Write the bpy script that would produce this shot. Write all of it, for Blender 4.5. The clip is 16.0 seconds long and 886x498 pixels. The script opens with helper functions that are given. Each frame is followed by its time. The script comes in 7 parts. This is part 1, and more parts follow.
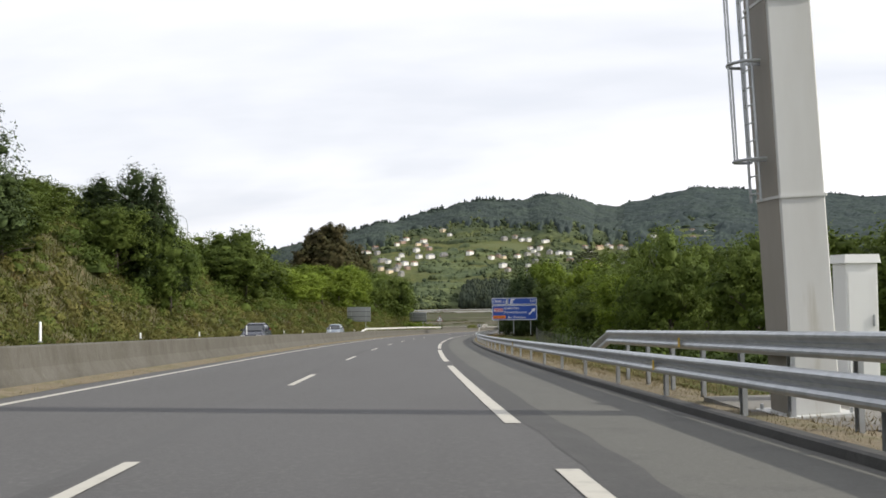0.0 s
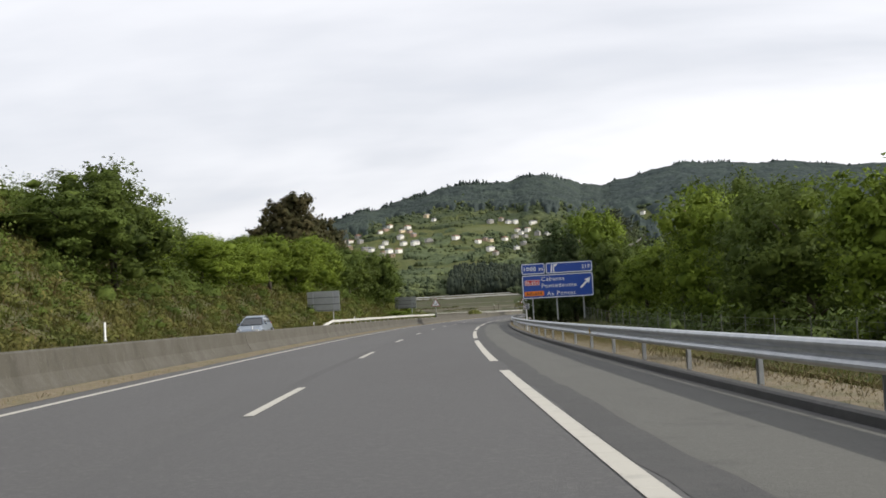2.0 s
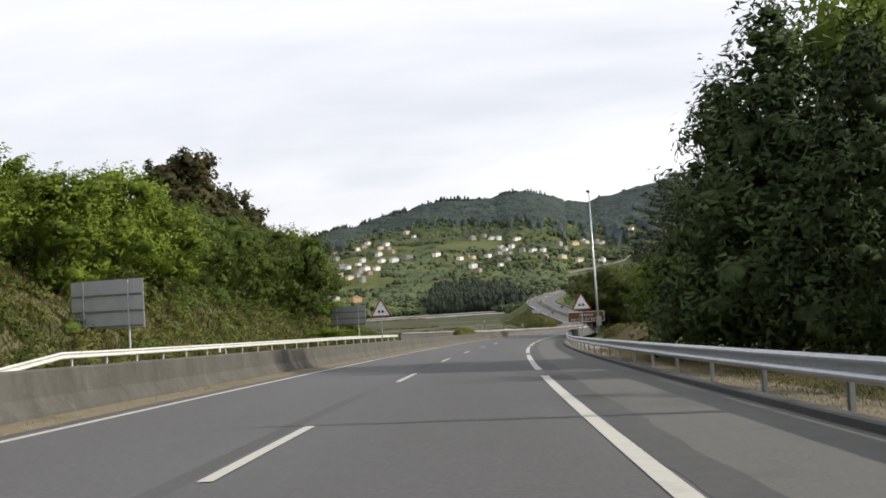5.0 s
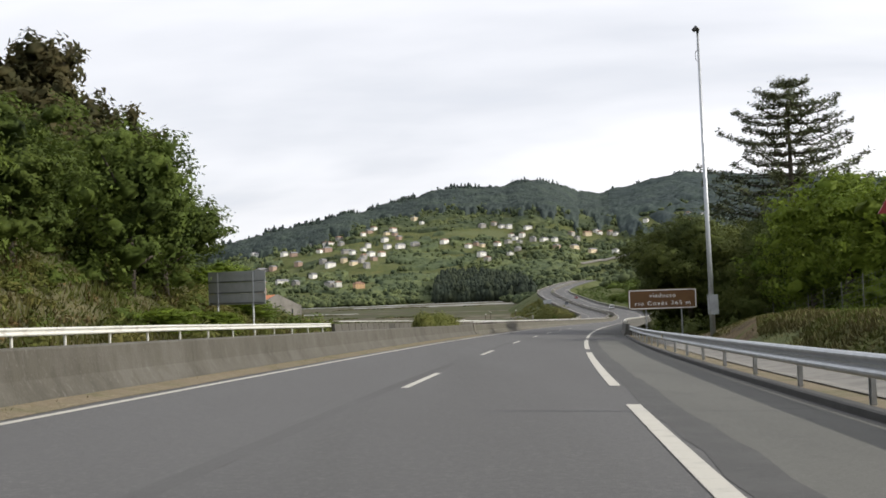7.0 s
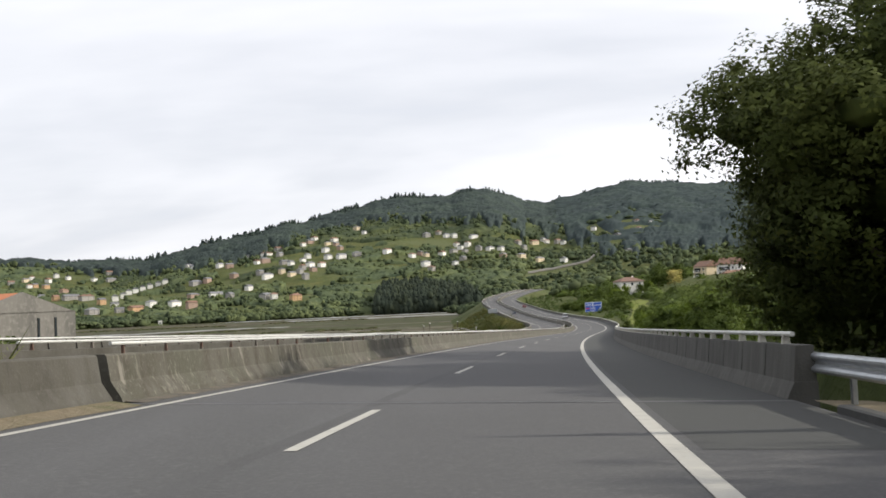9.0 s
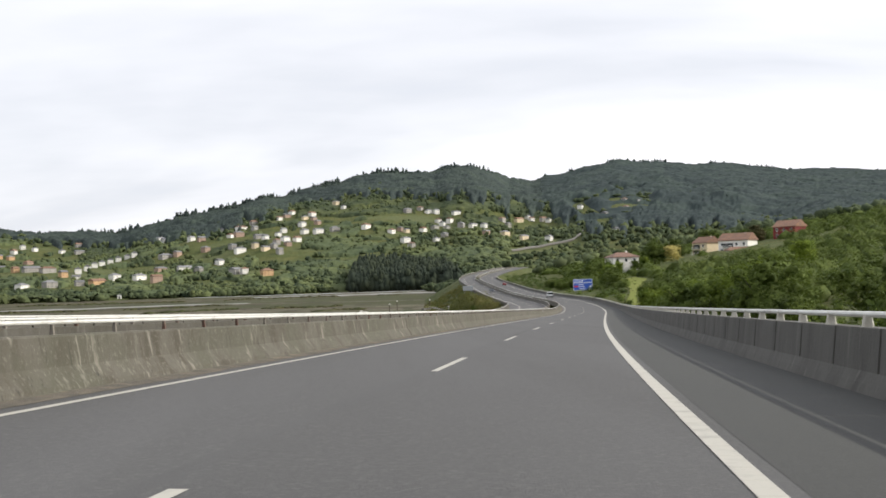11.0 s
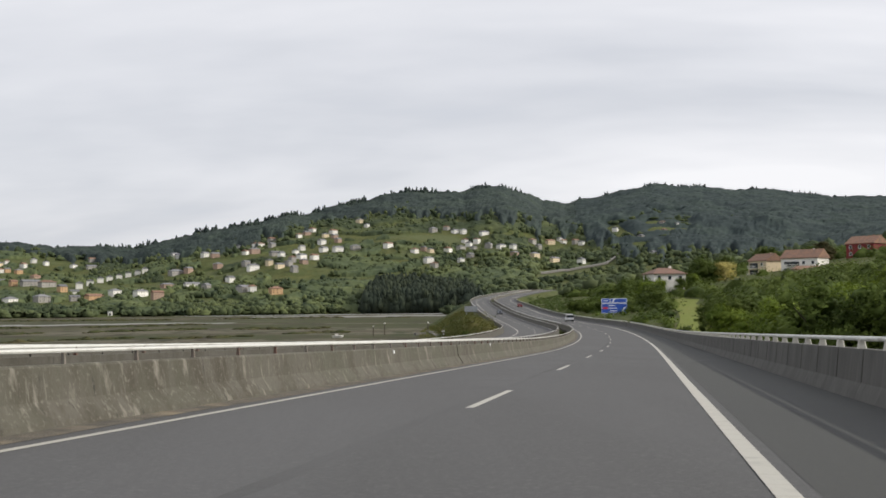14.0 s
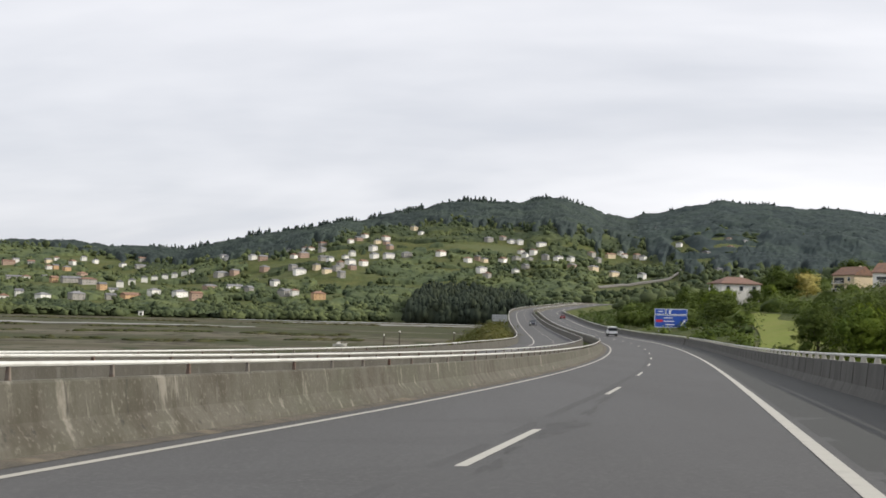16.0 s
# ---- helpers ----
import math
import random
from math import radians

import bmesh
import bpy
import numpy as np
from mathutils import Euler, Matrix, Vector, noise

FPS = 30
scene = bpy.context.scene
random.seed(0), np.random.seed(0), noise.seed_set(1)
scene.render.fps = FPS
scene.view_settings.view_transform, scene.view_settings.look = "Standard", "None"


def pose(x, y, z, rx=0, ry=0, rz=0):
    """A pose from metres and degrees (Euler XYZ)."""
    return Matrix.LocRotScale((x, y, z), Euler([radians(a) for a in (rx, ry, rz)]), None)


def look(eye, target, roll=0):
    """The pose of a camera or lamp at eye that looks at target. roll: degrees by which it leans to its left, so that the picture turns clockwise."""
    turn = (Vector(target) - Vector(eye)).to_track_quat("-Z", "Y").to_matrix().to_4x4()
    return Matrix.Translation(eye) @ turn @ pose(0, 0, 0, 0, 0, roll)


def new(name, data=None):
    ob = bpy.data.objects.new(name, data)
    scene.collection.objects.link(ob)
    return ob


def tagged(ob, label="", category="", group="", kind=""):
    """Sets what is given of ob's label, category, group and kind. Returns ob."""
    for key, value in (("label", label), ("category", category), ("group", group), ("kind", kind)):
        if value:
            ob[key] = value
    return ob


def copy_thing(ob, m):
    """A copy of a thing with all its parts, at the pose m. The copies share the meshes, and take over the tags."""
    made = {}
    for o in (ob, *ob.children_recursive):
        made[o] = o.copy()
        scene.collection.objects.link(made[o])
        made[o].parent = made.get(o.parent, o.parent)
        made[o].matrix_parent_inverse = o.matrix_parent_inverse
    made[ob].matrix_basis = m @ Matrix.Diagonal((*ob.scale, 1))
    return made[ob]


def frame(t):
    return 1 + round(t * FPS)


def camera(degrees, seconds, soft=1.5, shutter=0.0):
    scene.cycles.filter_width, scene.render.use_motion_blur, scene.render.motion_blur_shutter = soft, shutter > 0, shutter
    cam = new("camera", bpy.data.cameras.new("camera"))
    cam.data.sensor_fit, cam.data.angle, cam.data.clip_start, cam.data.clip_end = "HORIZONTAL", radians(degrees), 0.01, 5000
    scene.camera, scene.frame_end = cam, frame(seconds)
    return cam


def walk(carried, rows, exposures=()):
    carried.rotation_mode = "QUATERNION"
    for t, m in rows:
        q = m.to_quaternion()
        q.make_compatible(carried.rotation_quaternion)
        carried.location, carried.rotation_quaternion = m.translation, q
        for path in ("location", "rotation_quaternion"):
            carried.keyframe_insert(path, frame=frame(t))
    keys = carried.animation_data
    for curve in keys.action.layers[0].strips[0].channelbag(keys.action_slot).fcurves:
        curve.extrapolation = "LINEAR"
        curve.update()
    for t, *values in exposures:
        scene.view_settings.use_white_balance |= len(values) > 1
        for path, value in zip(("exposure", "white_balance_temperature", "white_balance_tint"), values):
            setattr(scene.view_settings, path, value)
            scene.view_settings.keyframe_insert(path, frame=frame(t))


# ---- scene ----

cam = camera(45.12, 16.0, soft=1.7)
# seconds, metres east / north / up, then yaw, pitch and roll in degrees
PATH = [
    (0.0, 2.555, -7.954, 1.357, 0.193, 2.145, 0.796),
    (0.5, 1.862, 7.062, 0.796, 0.196, 2.074, 0.724),
    (1.0, 1.312, 21.996, 0.241, 0.466, 2.105, 1.370),
    (1.5, 1.005, 36.514, -0.299, -0.210, 2.838, 2.990),
    (2.0, 0.820, 51.197, -0.842, -0.571, 1.467, 3.269),
    (2.5, 0.811, 65.969, -1.386, -0.734, 0.838, 3.459),
    (3.0, 0.935, 80.695, -1.926, -1.844, 2.289, 3.677),
    (3.5, 1.245, 95.490, -2.466, -2.165, 2.348, 4.205),
    (4.0, 1.699, 110.296, -3.004, -2.298, 1.562, 3.533),
    (4.5, 2.386, 125.346, -3.554, -1.762, 2.570, 3.652),
    (7.0, 8.163, 198.649, -6.273, -1.099, 1.990, 1.919),
    (7.5, 9.858, 213.188, -6.810, -2.175, 2.148, 3.557),
    (8.0, 11.670, 227.798, -7.342, -3.282, 2.292, 4.329),
    (8.5, 13.697, 242.453, -7.870, -3.769, 1.160, 3.296),
    (9.0, 15.884, 257.050, -8.384, -3.926, 2.541, 2.420),
    (11.5, 29.240, 329.760, -10.875, -5.029, 1.264, 1.332),
    (12.0, 32.315, 344.018, -11.355, -5.192, 1.661, 0.984),
    (12.5, 35.548, 358.357, -11.836, -3.023, 0.830, 0.573),
    (13.0, 38.800, 372.539, -12.310, -3.670, 3.940, 0.484),
    (13.5, 42.130, 386.598, -12.778, -3.246, 4.175, -0.388),
    (14.0, 45.471, 400.560, -13.241, -2.946, 2.750, 0.457),
    (14.5, 48.788, 414.397, -13.695, -3.192, 1.488, 0.174),
    (15.0, 52.075, 428.435, -14.148, -2.140, 1.588, -0.136),
    (15.5, 55.193, 442.087, -14.583, -0.363, 3.229, -1.306),
    (16.0, 58.406, 455.955, -15.022, 0.278, 3.395, -1.529),
]
walk(cam, [(t, pose(x, y, z, 90 + pitch, roll, yaw)) for t, x, y, z, yaw, pitch, roll in PATH],
     [(0.0, -0.06), (1.0, -0.13), (2.0, -0.20), (2.5, -0.19), (3.5, -0.21), (4.5, -0.12), (7.0, -0.15), (7.5, -0.10), (8.0, -0.17), (9.0, -0.15), (11.5, -0.10), (12.5, -0.11), (13.0, -0.24), (13.5, -0.45), (14.0, -0.45), (15.0, -0.27), (16.0, -0.32)])

# ---------------------------------------------------------------- the road's line
S_FIRST, S_LAST = -40.0, 1300.0
K_AT = list(np.arange(-40, 520, 36.0)) + list(np.arange(560, 1301, 60.0))
K = [-0.3988, -0.5278, -0.676, -0.8564, -0.7545, -0.731, -0.7589, -0.9269, -0.8081, -0.6058, -0.6686, -0.5707, -0.1535, -0.06086, 0.2104, 0.5653] + [1.141, 1.357, 0.3017, -0.308, -0.08137, -0.09808, -0.6959, -1.007, -0.7346, -0.3927, -0.2909, -0.2614, -0.242]
G_AT = list(np.arange(-40, 500, 72.5)) + list(np.arange(560, 1301, 60.0))
G = [-3.77, -3.699, -3.613, -3.707, -3.489, -3.358, -3.297, -3.141] + [-0.8831, -0.7556, 0.6784, 1.728, 2.299, 2.029, 1.873, 2.018, 2.409, 2.664, 2.58, 2.442, 2.373]
E_AT = list(np.arange(-40, 500, 58.0)) + list(np.arange(560, 1301, 60.0))
E = [1.696, 1.658, 1.73, 2.034, 2.295, 3.107, 2.214, 0.6695, -0.8629, -3.449] + [-3.074, -4.553, -3.07, -0.422, -0.5145, -0.5664, 0.1747, 1.099, 1.449, 0.3824, 0.6068, 0.2987, 0.2966]
START_YAW = 2.4500


def road_line():
    s = np.arange(S_FIRST, S_LAST + 0.5, 1.0)
    cum = lambda a: (lambda c: c - c[int(-S_FIRST)])(np.concatenate([[0], np.cumsum((a[1:] + a[:-1]) / 2)]))
    yaw = radians(START_YAW) + cum(np.interp(s, K_AT, K) * 1e-3)
    return s, yaw, cum(-np.sin(yaw)), cum(np.cos(yaw)), cum(np.interp(s, G_AT, G) * 1e-2), np.interp(s, E_AT, E) * 1e-2


ROAD = road_line()


def on_road(s, l, dz=0.0):
    """World points at station s, l metres right of the lane line, dz above the road's cross slope."""
    S, Yw, X, Y, Z, Cs = ROAD
    s, l, dz = np.broadcast_arrays(np.asarray(s, float), np.asarray(l, float), np.asarray(dz, float))
    a = np.interp(s, S, Yw)
    return np.stack([np.interp(s, S, X) + l * np.cos(a), np.interp(s, S, Y) + l * np.sin(a),
                     np.interp(s, S, Z) - l * np.interp(s, S, Cs) + dz + np.where(l < -6, np.interp(s, [440, 475], [0, 0.05]), 0)], -1)


def road_yaw(s):
    return math.degrees(float(np.interp(s, ROAD[0], ROAD[1])))


def to_road(x, y):
    """Station and lateral offset of world points."""
    S, Yw, X, Y, Z, Cs = [a[::6] for a in ROAD]
    x, y = np.ravel(x), np.ravel(y)
    so, lo = np.empty(len(x)), np.empty(len(x))
    for i in range(0, len(x), 20000):
        dx, dy = x[i:i + 20000, None] - X, y[i:i + 20000, None] - Y
        j = np.argmin(dx * dx + dy * dy, 1)
        r = np.arange(len(j))
        dx, dy, a = dx[r, j], dy[r, j], Yw[j]
        so[i:i + 20000] = S[j] - dx * np.sin(a) + dy * np.cos(a)
        lo[i:i + 20000] = dx * np.cos(a) + dy * np.sin(a)
    return so, lo


# ---------------------------------------------------------------- sky, sun
def build_sky():
    w = bpy.data.worlds.new("sky")
    scene.world = w
    w.use_nodes = True
    nt = w.node_tree
    nt.nodes.clear()
    N = lambda kind: nt.nodes.new(kind)
    out, bg, sky, mix = N("ShaderNodeOutputWorld"), N("ShaderNodeBackground"), N("ShaderNodeTexSky"), N("ShaderNodeMix")
    sky.sky_type, sky.sun_disc = "NISHITA", False
    sky.sun_elevation, sky.sun_rotation = radians(SUN_HEIGHT), radians(SUN_COMPASS)
    sky.air_density, sky.dust_density = 1.0, 2.5
    tame = N("ShaderNodeVectorMath"); tame.operation = "SCALE"; tame.inputs[3].default_value = 0.13
    nt.links.new(sky.outputs[0], tame.inputs[0])
    geo, sep = N("ShaderNodeTexCoord"), N("ShaderNodeSeparateXYZ")
    nt.links.new(geo.outputs["Generated"], sep.inputs[0])
    lift = N("ShaderNodeMath"); lift.operation = "ADD"; lift.inputs[1].default_value = 0.22
    nt.links.new(sep.outputs[2], lift.inputs[0])
    flat = N("ShaderNodeCombineXYZ")
    for i in (0, 1):
        d = N("ShaderNodeMath"); d.operation = "DIVIDE"
        nt.links.new(sep.outputs[i], d.inputs[0]); nt.links.new(lift.outputs[0], d.inputs[1]); nt.links.new(d.outputs[0], flat.inputs[i])
    turn = N("ShaderNodeMapping")
    turn.inputs["Rotation"].default_value = (0, 0, radians(22)); turn.inputs["Scale"].default_value = (0.30, 0.62, 1)
    nt.links.new(flat.outputs[0], turn.inputs[0])
    n1, n2 = N("ShaderNodeTexNoise"), N("ShaderNodeTexNoise")
    n1.inputs["Scale"].default_value, n1.inputs["Detail"].default_value, n1.inputs["Distortion"].default_value = 0.6, 5, 1.5
    n2.inputs["Scale"].default_value, n2.inputs["Detail"].default_value = 3.2, 6
    for n in (n1, n2):
        n.inputs["Roughness"].default_value = 0.55
        nt.links.new(turn.outputs[0], n.inputs["Vector"])
    both = N("ShaderNodeMix"); both.inputs[0].default_value = 0.22
    nt.links.new(n1.outputs[0], both.inputs[2]); nt.links.new(n2.outputs[0], both.inputs[3])
    ramp = N("ShaderNodeValToRGB")
    els = ramp.color_ramp.elements
    els[0].position, els[0].color = 0.28, (0.76, 0.82, 0.95, 1)
    els[1].position, els[1].color = 0.60, (1.42, 1.41, 1.45, 1)
    mid = els.new(0.43); mid.color = (1.01, 1.03, 1.10, 1)
    nt.links.new(both.outputs[0], ramp.inputs[0])
    mix.data_type = "RGBA"; mix.inputs[0].default_value = 0.86
    nt.links.new(tame.outputs[0], mix.inputs[6]); nt.links.new(ramp.outputs[0], mix.inputs[7])
    nt.links.new(mix.outputs[2], bg.inputs[0]); bg.inputs[1].default_value = SKY_STRENGTH
    nt.links.new(bg.outputs[0], out.inputs[0])


SUN_HEIGHT, SUN_COMPASS, SKY_STRENGTH = 31.0, 94.0, 1.0
build_sky()
sun = new("sun", bpy.data.lights.new("sun", "SUN"))
sun.data.energy, sun.data.angle, sun.data.color = 4.5, radians(1.0), (1.0, 0.94, 0.83)
a = radians(SUN_COMPASS)
sun.matrix_world = look((0, 0, 60), (-60 * math.sin(a), -60 * math.cos(a), 60 - 60 * math.tan(radians(SUN_HEIGHT))))


# ---------------------------------------------------------------- materials
def material(name, base, rough=0.8, metal=0.0, gloss=0.5, layers=(), bump=None, rand=0.0, island=0.0, transl=0.0):
    """layers: (second colour, noise scale, low, high, stretch) washed over the base; bump: (scale, strength, distance)."""
    m = bpy.data.materials.new(name)
    m.use_nodes = True
    nt = m.node_tree
    p = nt.nodes["Principled BSDF"]
    p.inputs["Roughness"].default_value, p.inputs["Metallic"].default_value = rough, metal
    p.inputs["Specular IOR Level"].default_value = gloss
    geo = nt.nodes.new("ShaderNodeNewGeometry")
    colour = nt.nodes.new("ShaderNodeRGB")
    colour.outputs[0].default_value = (*base, 1)
    last = colour.outputs[0]
    for second, scale, low, high, stretch in layers:
        mp = nt.nodes.new("ShaderNodeMapping")
        mp.inputs["Scale"].default_value = stretch
        nt.links.new(geo.outputs["Position"], mp.inputs[0])
        no = nt.nodes.new("ShaderNodeTexNoise")
        no.inputs["Scale"].default_value, no.inputs["Detail"].default_value = scale, 6
        no.inputs["Roughness"].default_value = 0.6
        nt.links.new(mp.outputs[0], no.inputs["Vector"])
        mr = nt.nodes.new("ShaderNodeMapRange")
        mr.inputs[1].default_value, mr.inputs[2].default_value = low, high
        nt.links.new(no.outputs[0], mr.inputs[0])
        mx = nt.nodes.new("ShaderNodeMix")
        mx.data_type = "RGBA"
        mx.inputs[7].default_value = (*second, 1)
        nt.links.new(mr.outputs[0], mx.inputs[0])
        nt.links.new(last, mx.inputs[6])
        last = mx.outputs[2]
    for amount, node, socket in ((rand, "ShaderNodeObjectInfo", "Random"), (island, "ShaderNodeNewGeometry", "Random Per Island")):
        if amount:
            rnd = nt.nodes.new(node)
            mr = nt.nodes.new("ShaderNodeMapRange")
            mr.inputs[3].default_value, mr.inputs[4].default_value = 1 - amount, 1 + amount
            nt.links.new(rnd.outputs[socket], mr.inputs[0])
            sc = nt.nodes.new("ShaderNodeVectorMath")
            sc.operation = "SCALE"
            nt.links.new(last, sc.inputs[0])
            nt.links.new(mr.outputs[0], sc.inputs[3])
            last = sc.outputs[0]
    nt.links.new(last, p.inputs["Base Color"])
    if bump:
        no = nt.nodes.new("ShaderNodeTexNoise")
        no.inputs["Scale"].default_value, no.inputs["Detail"].default_value = bump[0], 4
        nt.links.new(geo.outputs["Position"], no.inputs["Vector"])
        b = nt.nodes.new("ShaderNodeBump")
        b.inputs["Strength"].default_value, b.inputs["Distance"].default_value = bump[1], bump[2]
        nt.links.new(no.outputs[0], b.inputs["Height"])
        nt.links.new(b.outputs[0], p.inputs["Normal"])
    if transl:
        tr = nt.nodes.new("ShaderNodeBsdfTranslucent")
        nt.links.new(last, tr.inputs[0])
        ms = nt.nodes.new("ShaderNodeMixShader")
        ms.inputs[0].default_value = transl
        nt.links.new(p.outputs[0], ms.inputs[1])
        nt.links.new(tr.outputs[0], ms.inputs[2])
        nt.links.new(ms.outputs[0], nt.nodes["Material Output"].inputs[0])
    return m


ONE = (1, 1, 1)
ASPHALT = material("asphalt", (0.0722, 0.0717, 0.0722), 0.85, layers=[((0.0589, 0.0584, 0.0579), 0.16, 0.46, 0.60, (2.2, 0.10, 1)), ((0.0646, 0.0636, 0.0636), 0.35, 0.4, 0.65, (1, 0.25, 1)),
                   ((0.108, 0.105, 0.102), 18, 0.5, 0.75, ONE), ((0.07, 0.07, 0.07), 60, 0.62, 0.75, ONE)], bump=(55, 0.5, 0.01))
ASPHALT_PALE = material("paler asphalt", (0.0773, 0.0767, 0.0773), 0.85, layers=[((0.0630, 0.0625, 0.0620), 0.16, 0.46, 0.60, (2.2, 0.10, 1)), ((0.0691, 0.0681, 0.0681), 0.35, 0.4, 0.65, (1, 0.25, 1)),
                   ((0.1156, 0.1124, 0.1091), 18, 0.5, 0.75, ONE), ((0.0749, 0.0749, 0.0749), 60, 0.62, 0.75, ONE)], bump=(55, 0.5, 0.01))
ASPHALT_SEAM = material("seam asphalt", (0.070, 0.0695, 0.070), 0.85, layers=[((0.052, 0.0515, 0.051), 0.12, 0.44, 0.58, (1, 0.4, 1)), ((0.080, 0.079, 0.078), 18, 0.5, 0.75, ONE)], bump=(55, 0.5, 0.01))
ASPHALT_SHOULDER = material("pale shoulder asphalt", (0.086, 0.086, 0.077), 0.9, layers=[((0.070, 0.070, 0.063), 0.5, 0.45, 0.7, (1, 0.15, 1)), ((0.066, 0.066, 0.060), 1.3, 0.55, 0.7, ONE),
                   ((0.118, 0.116, 0.107), 25, 0.5, 0.75, ONE)], bump=(50, 0.5, 0.01))
ASPHALT_DARK = material("dark asphalt seam", (0.046, 0.046, 0.045), 0.85, layers=[((0.060, 0.060, 0.058), 2.0, 0.45, 0.7, ONE), ((0.085, 0.084, 0.08), 28, 0.58, 0.72, ONE), ((0.030, 0.030, 0.030), 14, 0.58, 0.72, ONE)], bump=(50, 0.5, 0.01))
ASPHALT_DECK = material("dark deck asphalt", (0.0414, 0.0423, 0.0396), 0.85, layers=[((0.038, 0.039, 0.037), 0.4, 0.45, 0.65, (1, 0.2, 1)), ((0.062, 0.062, 0.058), 22, 0.55, 0.72, ONE)], bump=(50, 0.5, 0.01))
PAINT = material("worn road paint", (0.42, 0.405, 0.355), 0.6, layers=[((0.29, 0.28, 0.25), 3.0, 0.55, 0.8, ONE), ((0.28, 0.27, 0.25), 40, 0.62, 0.72, ONE)])
CONCRETE = material("stained concrete", (0.090, 0.084, 0.071), 0.9, layers=[((0.056, 0.051, 0.040), 0.8, 0.44, 0.62, (1, 1, 0.6)), ((0.072, 0.067, 0.053), 3.0, 0.45, 0.6, (1, 1, 0.4)),
                    ((0.120, 0.115, 0.100), 5.5, 0.60, 0.74, (1, 1, 0.2)), ((0.040, 0.038, 0.033), 9, 0.62, 0.74, (1, 1, 0.06)), ((0.120, 0.113, 0.097), 16, 0.58, 0.74, ONE)], bump=(22, 0.4, 0.02))
CONCRETE_DECK = material("streaked bridge concrete", (0.096, 0.089, 0.071), 0.9, layers=[((0.060, 0.053, 0.038), 1.7, 0.44, 0.60, (1, 1, 0.30)), ((0.076, 0.074, 0.053), 0.5, 0.45, 0.6, ONE),
                    ((0.205, 0.19, 0.158), 2.4, 0.59, 0.68, (1, 1, 0.3)), ((0.22, 0.205, 0.172), 5.5, 0.61, 0.72, (1, 1, 0.12)), ((0.038, 0.035, 0.029), 9, 0.60, 0.72, (1, 1, 0.05)), ((0.160, 0.148, 0.12), 14, 0.56, 0.72, ONE)], bump=(22, 0.4, 0.02))
STEEL = material("galvanised steel", (0.44, 0.46, 0.48), 0.40, 0.72, layers=[((0.34, 0.36, 0.38), 4, 0.4, 0.7, ONE)], bump=(30, 0.1, 0.01))
STEEL_OLD = material("weathered white rail", (0.66, 0.66, 0.62), 0.45, 0.15, layers=[((0.45, 0.43, 0.39), 2, 0.5, 0.75, ONE)])
BRACKET = material("rusty bracket", (0.13, 0.075, 0.055), 0.85, layers=[((0.22, 0.20, 0.17), 1.3, 0.42, 0.55, ONE)])
SOIL = material("verge soil with dry grass", (0.155, 0.125, 0.078), 0.95, layers=[((0.105, 0.098, 0.045), 1.2, 0.46, 0.66, ONE), ((0.21, 0.17, 0.11), 6, 0.5, 0.7, ONE)], bump=(15, 0.8, 0.06))
GROUND = material("grass and earth", (0.074, 0.091, 0.031), 0.95, gloss=0.1, layers=[((0.115, 0.115, 0.042), 0.05, 0.42, 0.6, ONE),
                  ((0.045, 0.06, 0.02), 0.35, 0.45, 0.65, ONE), ((0.098, 0.112, 0.050), 0.012, 0.52, 0.62, ONE)], bump=(4, 0.7, 0.25))


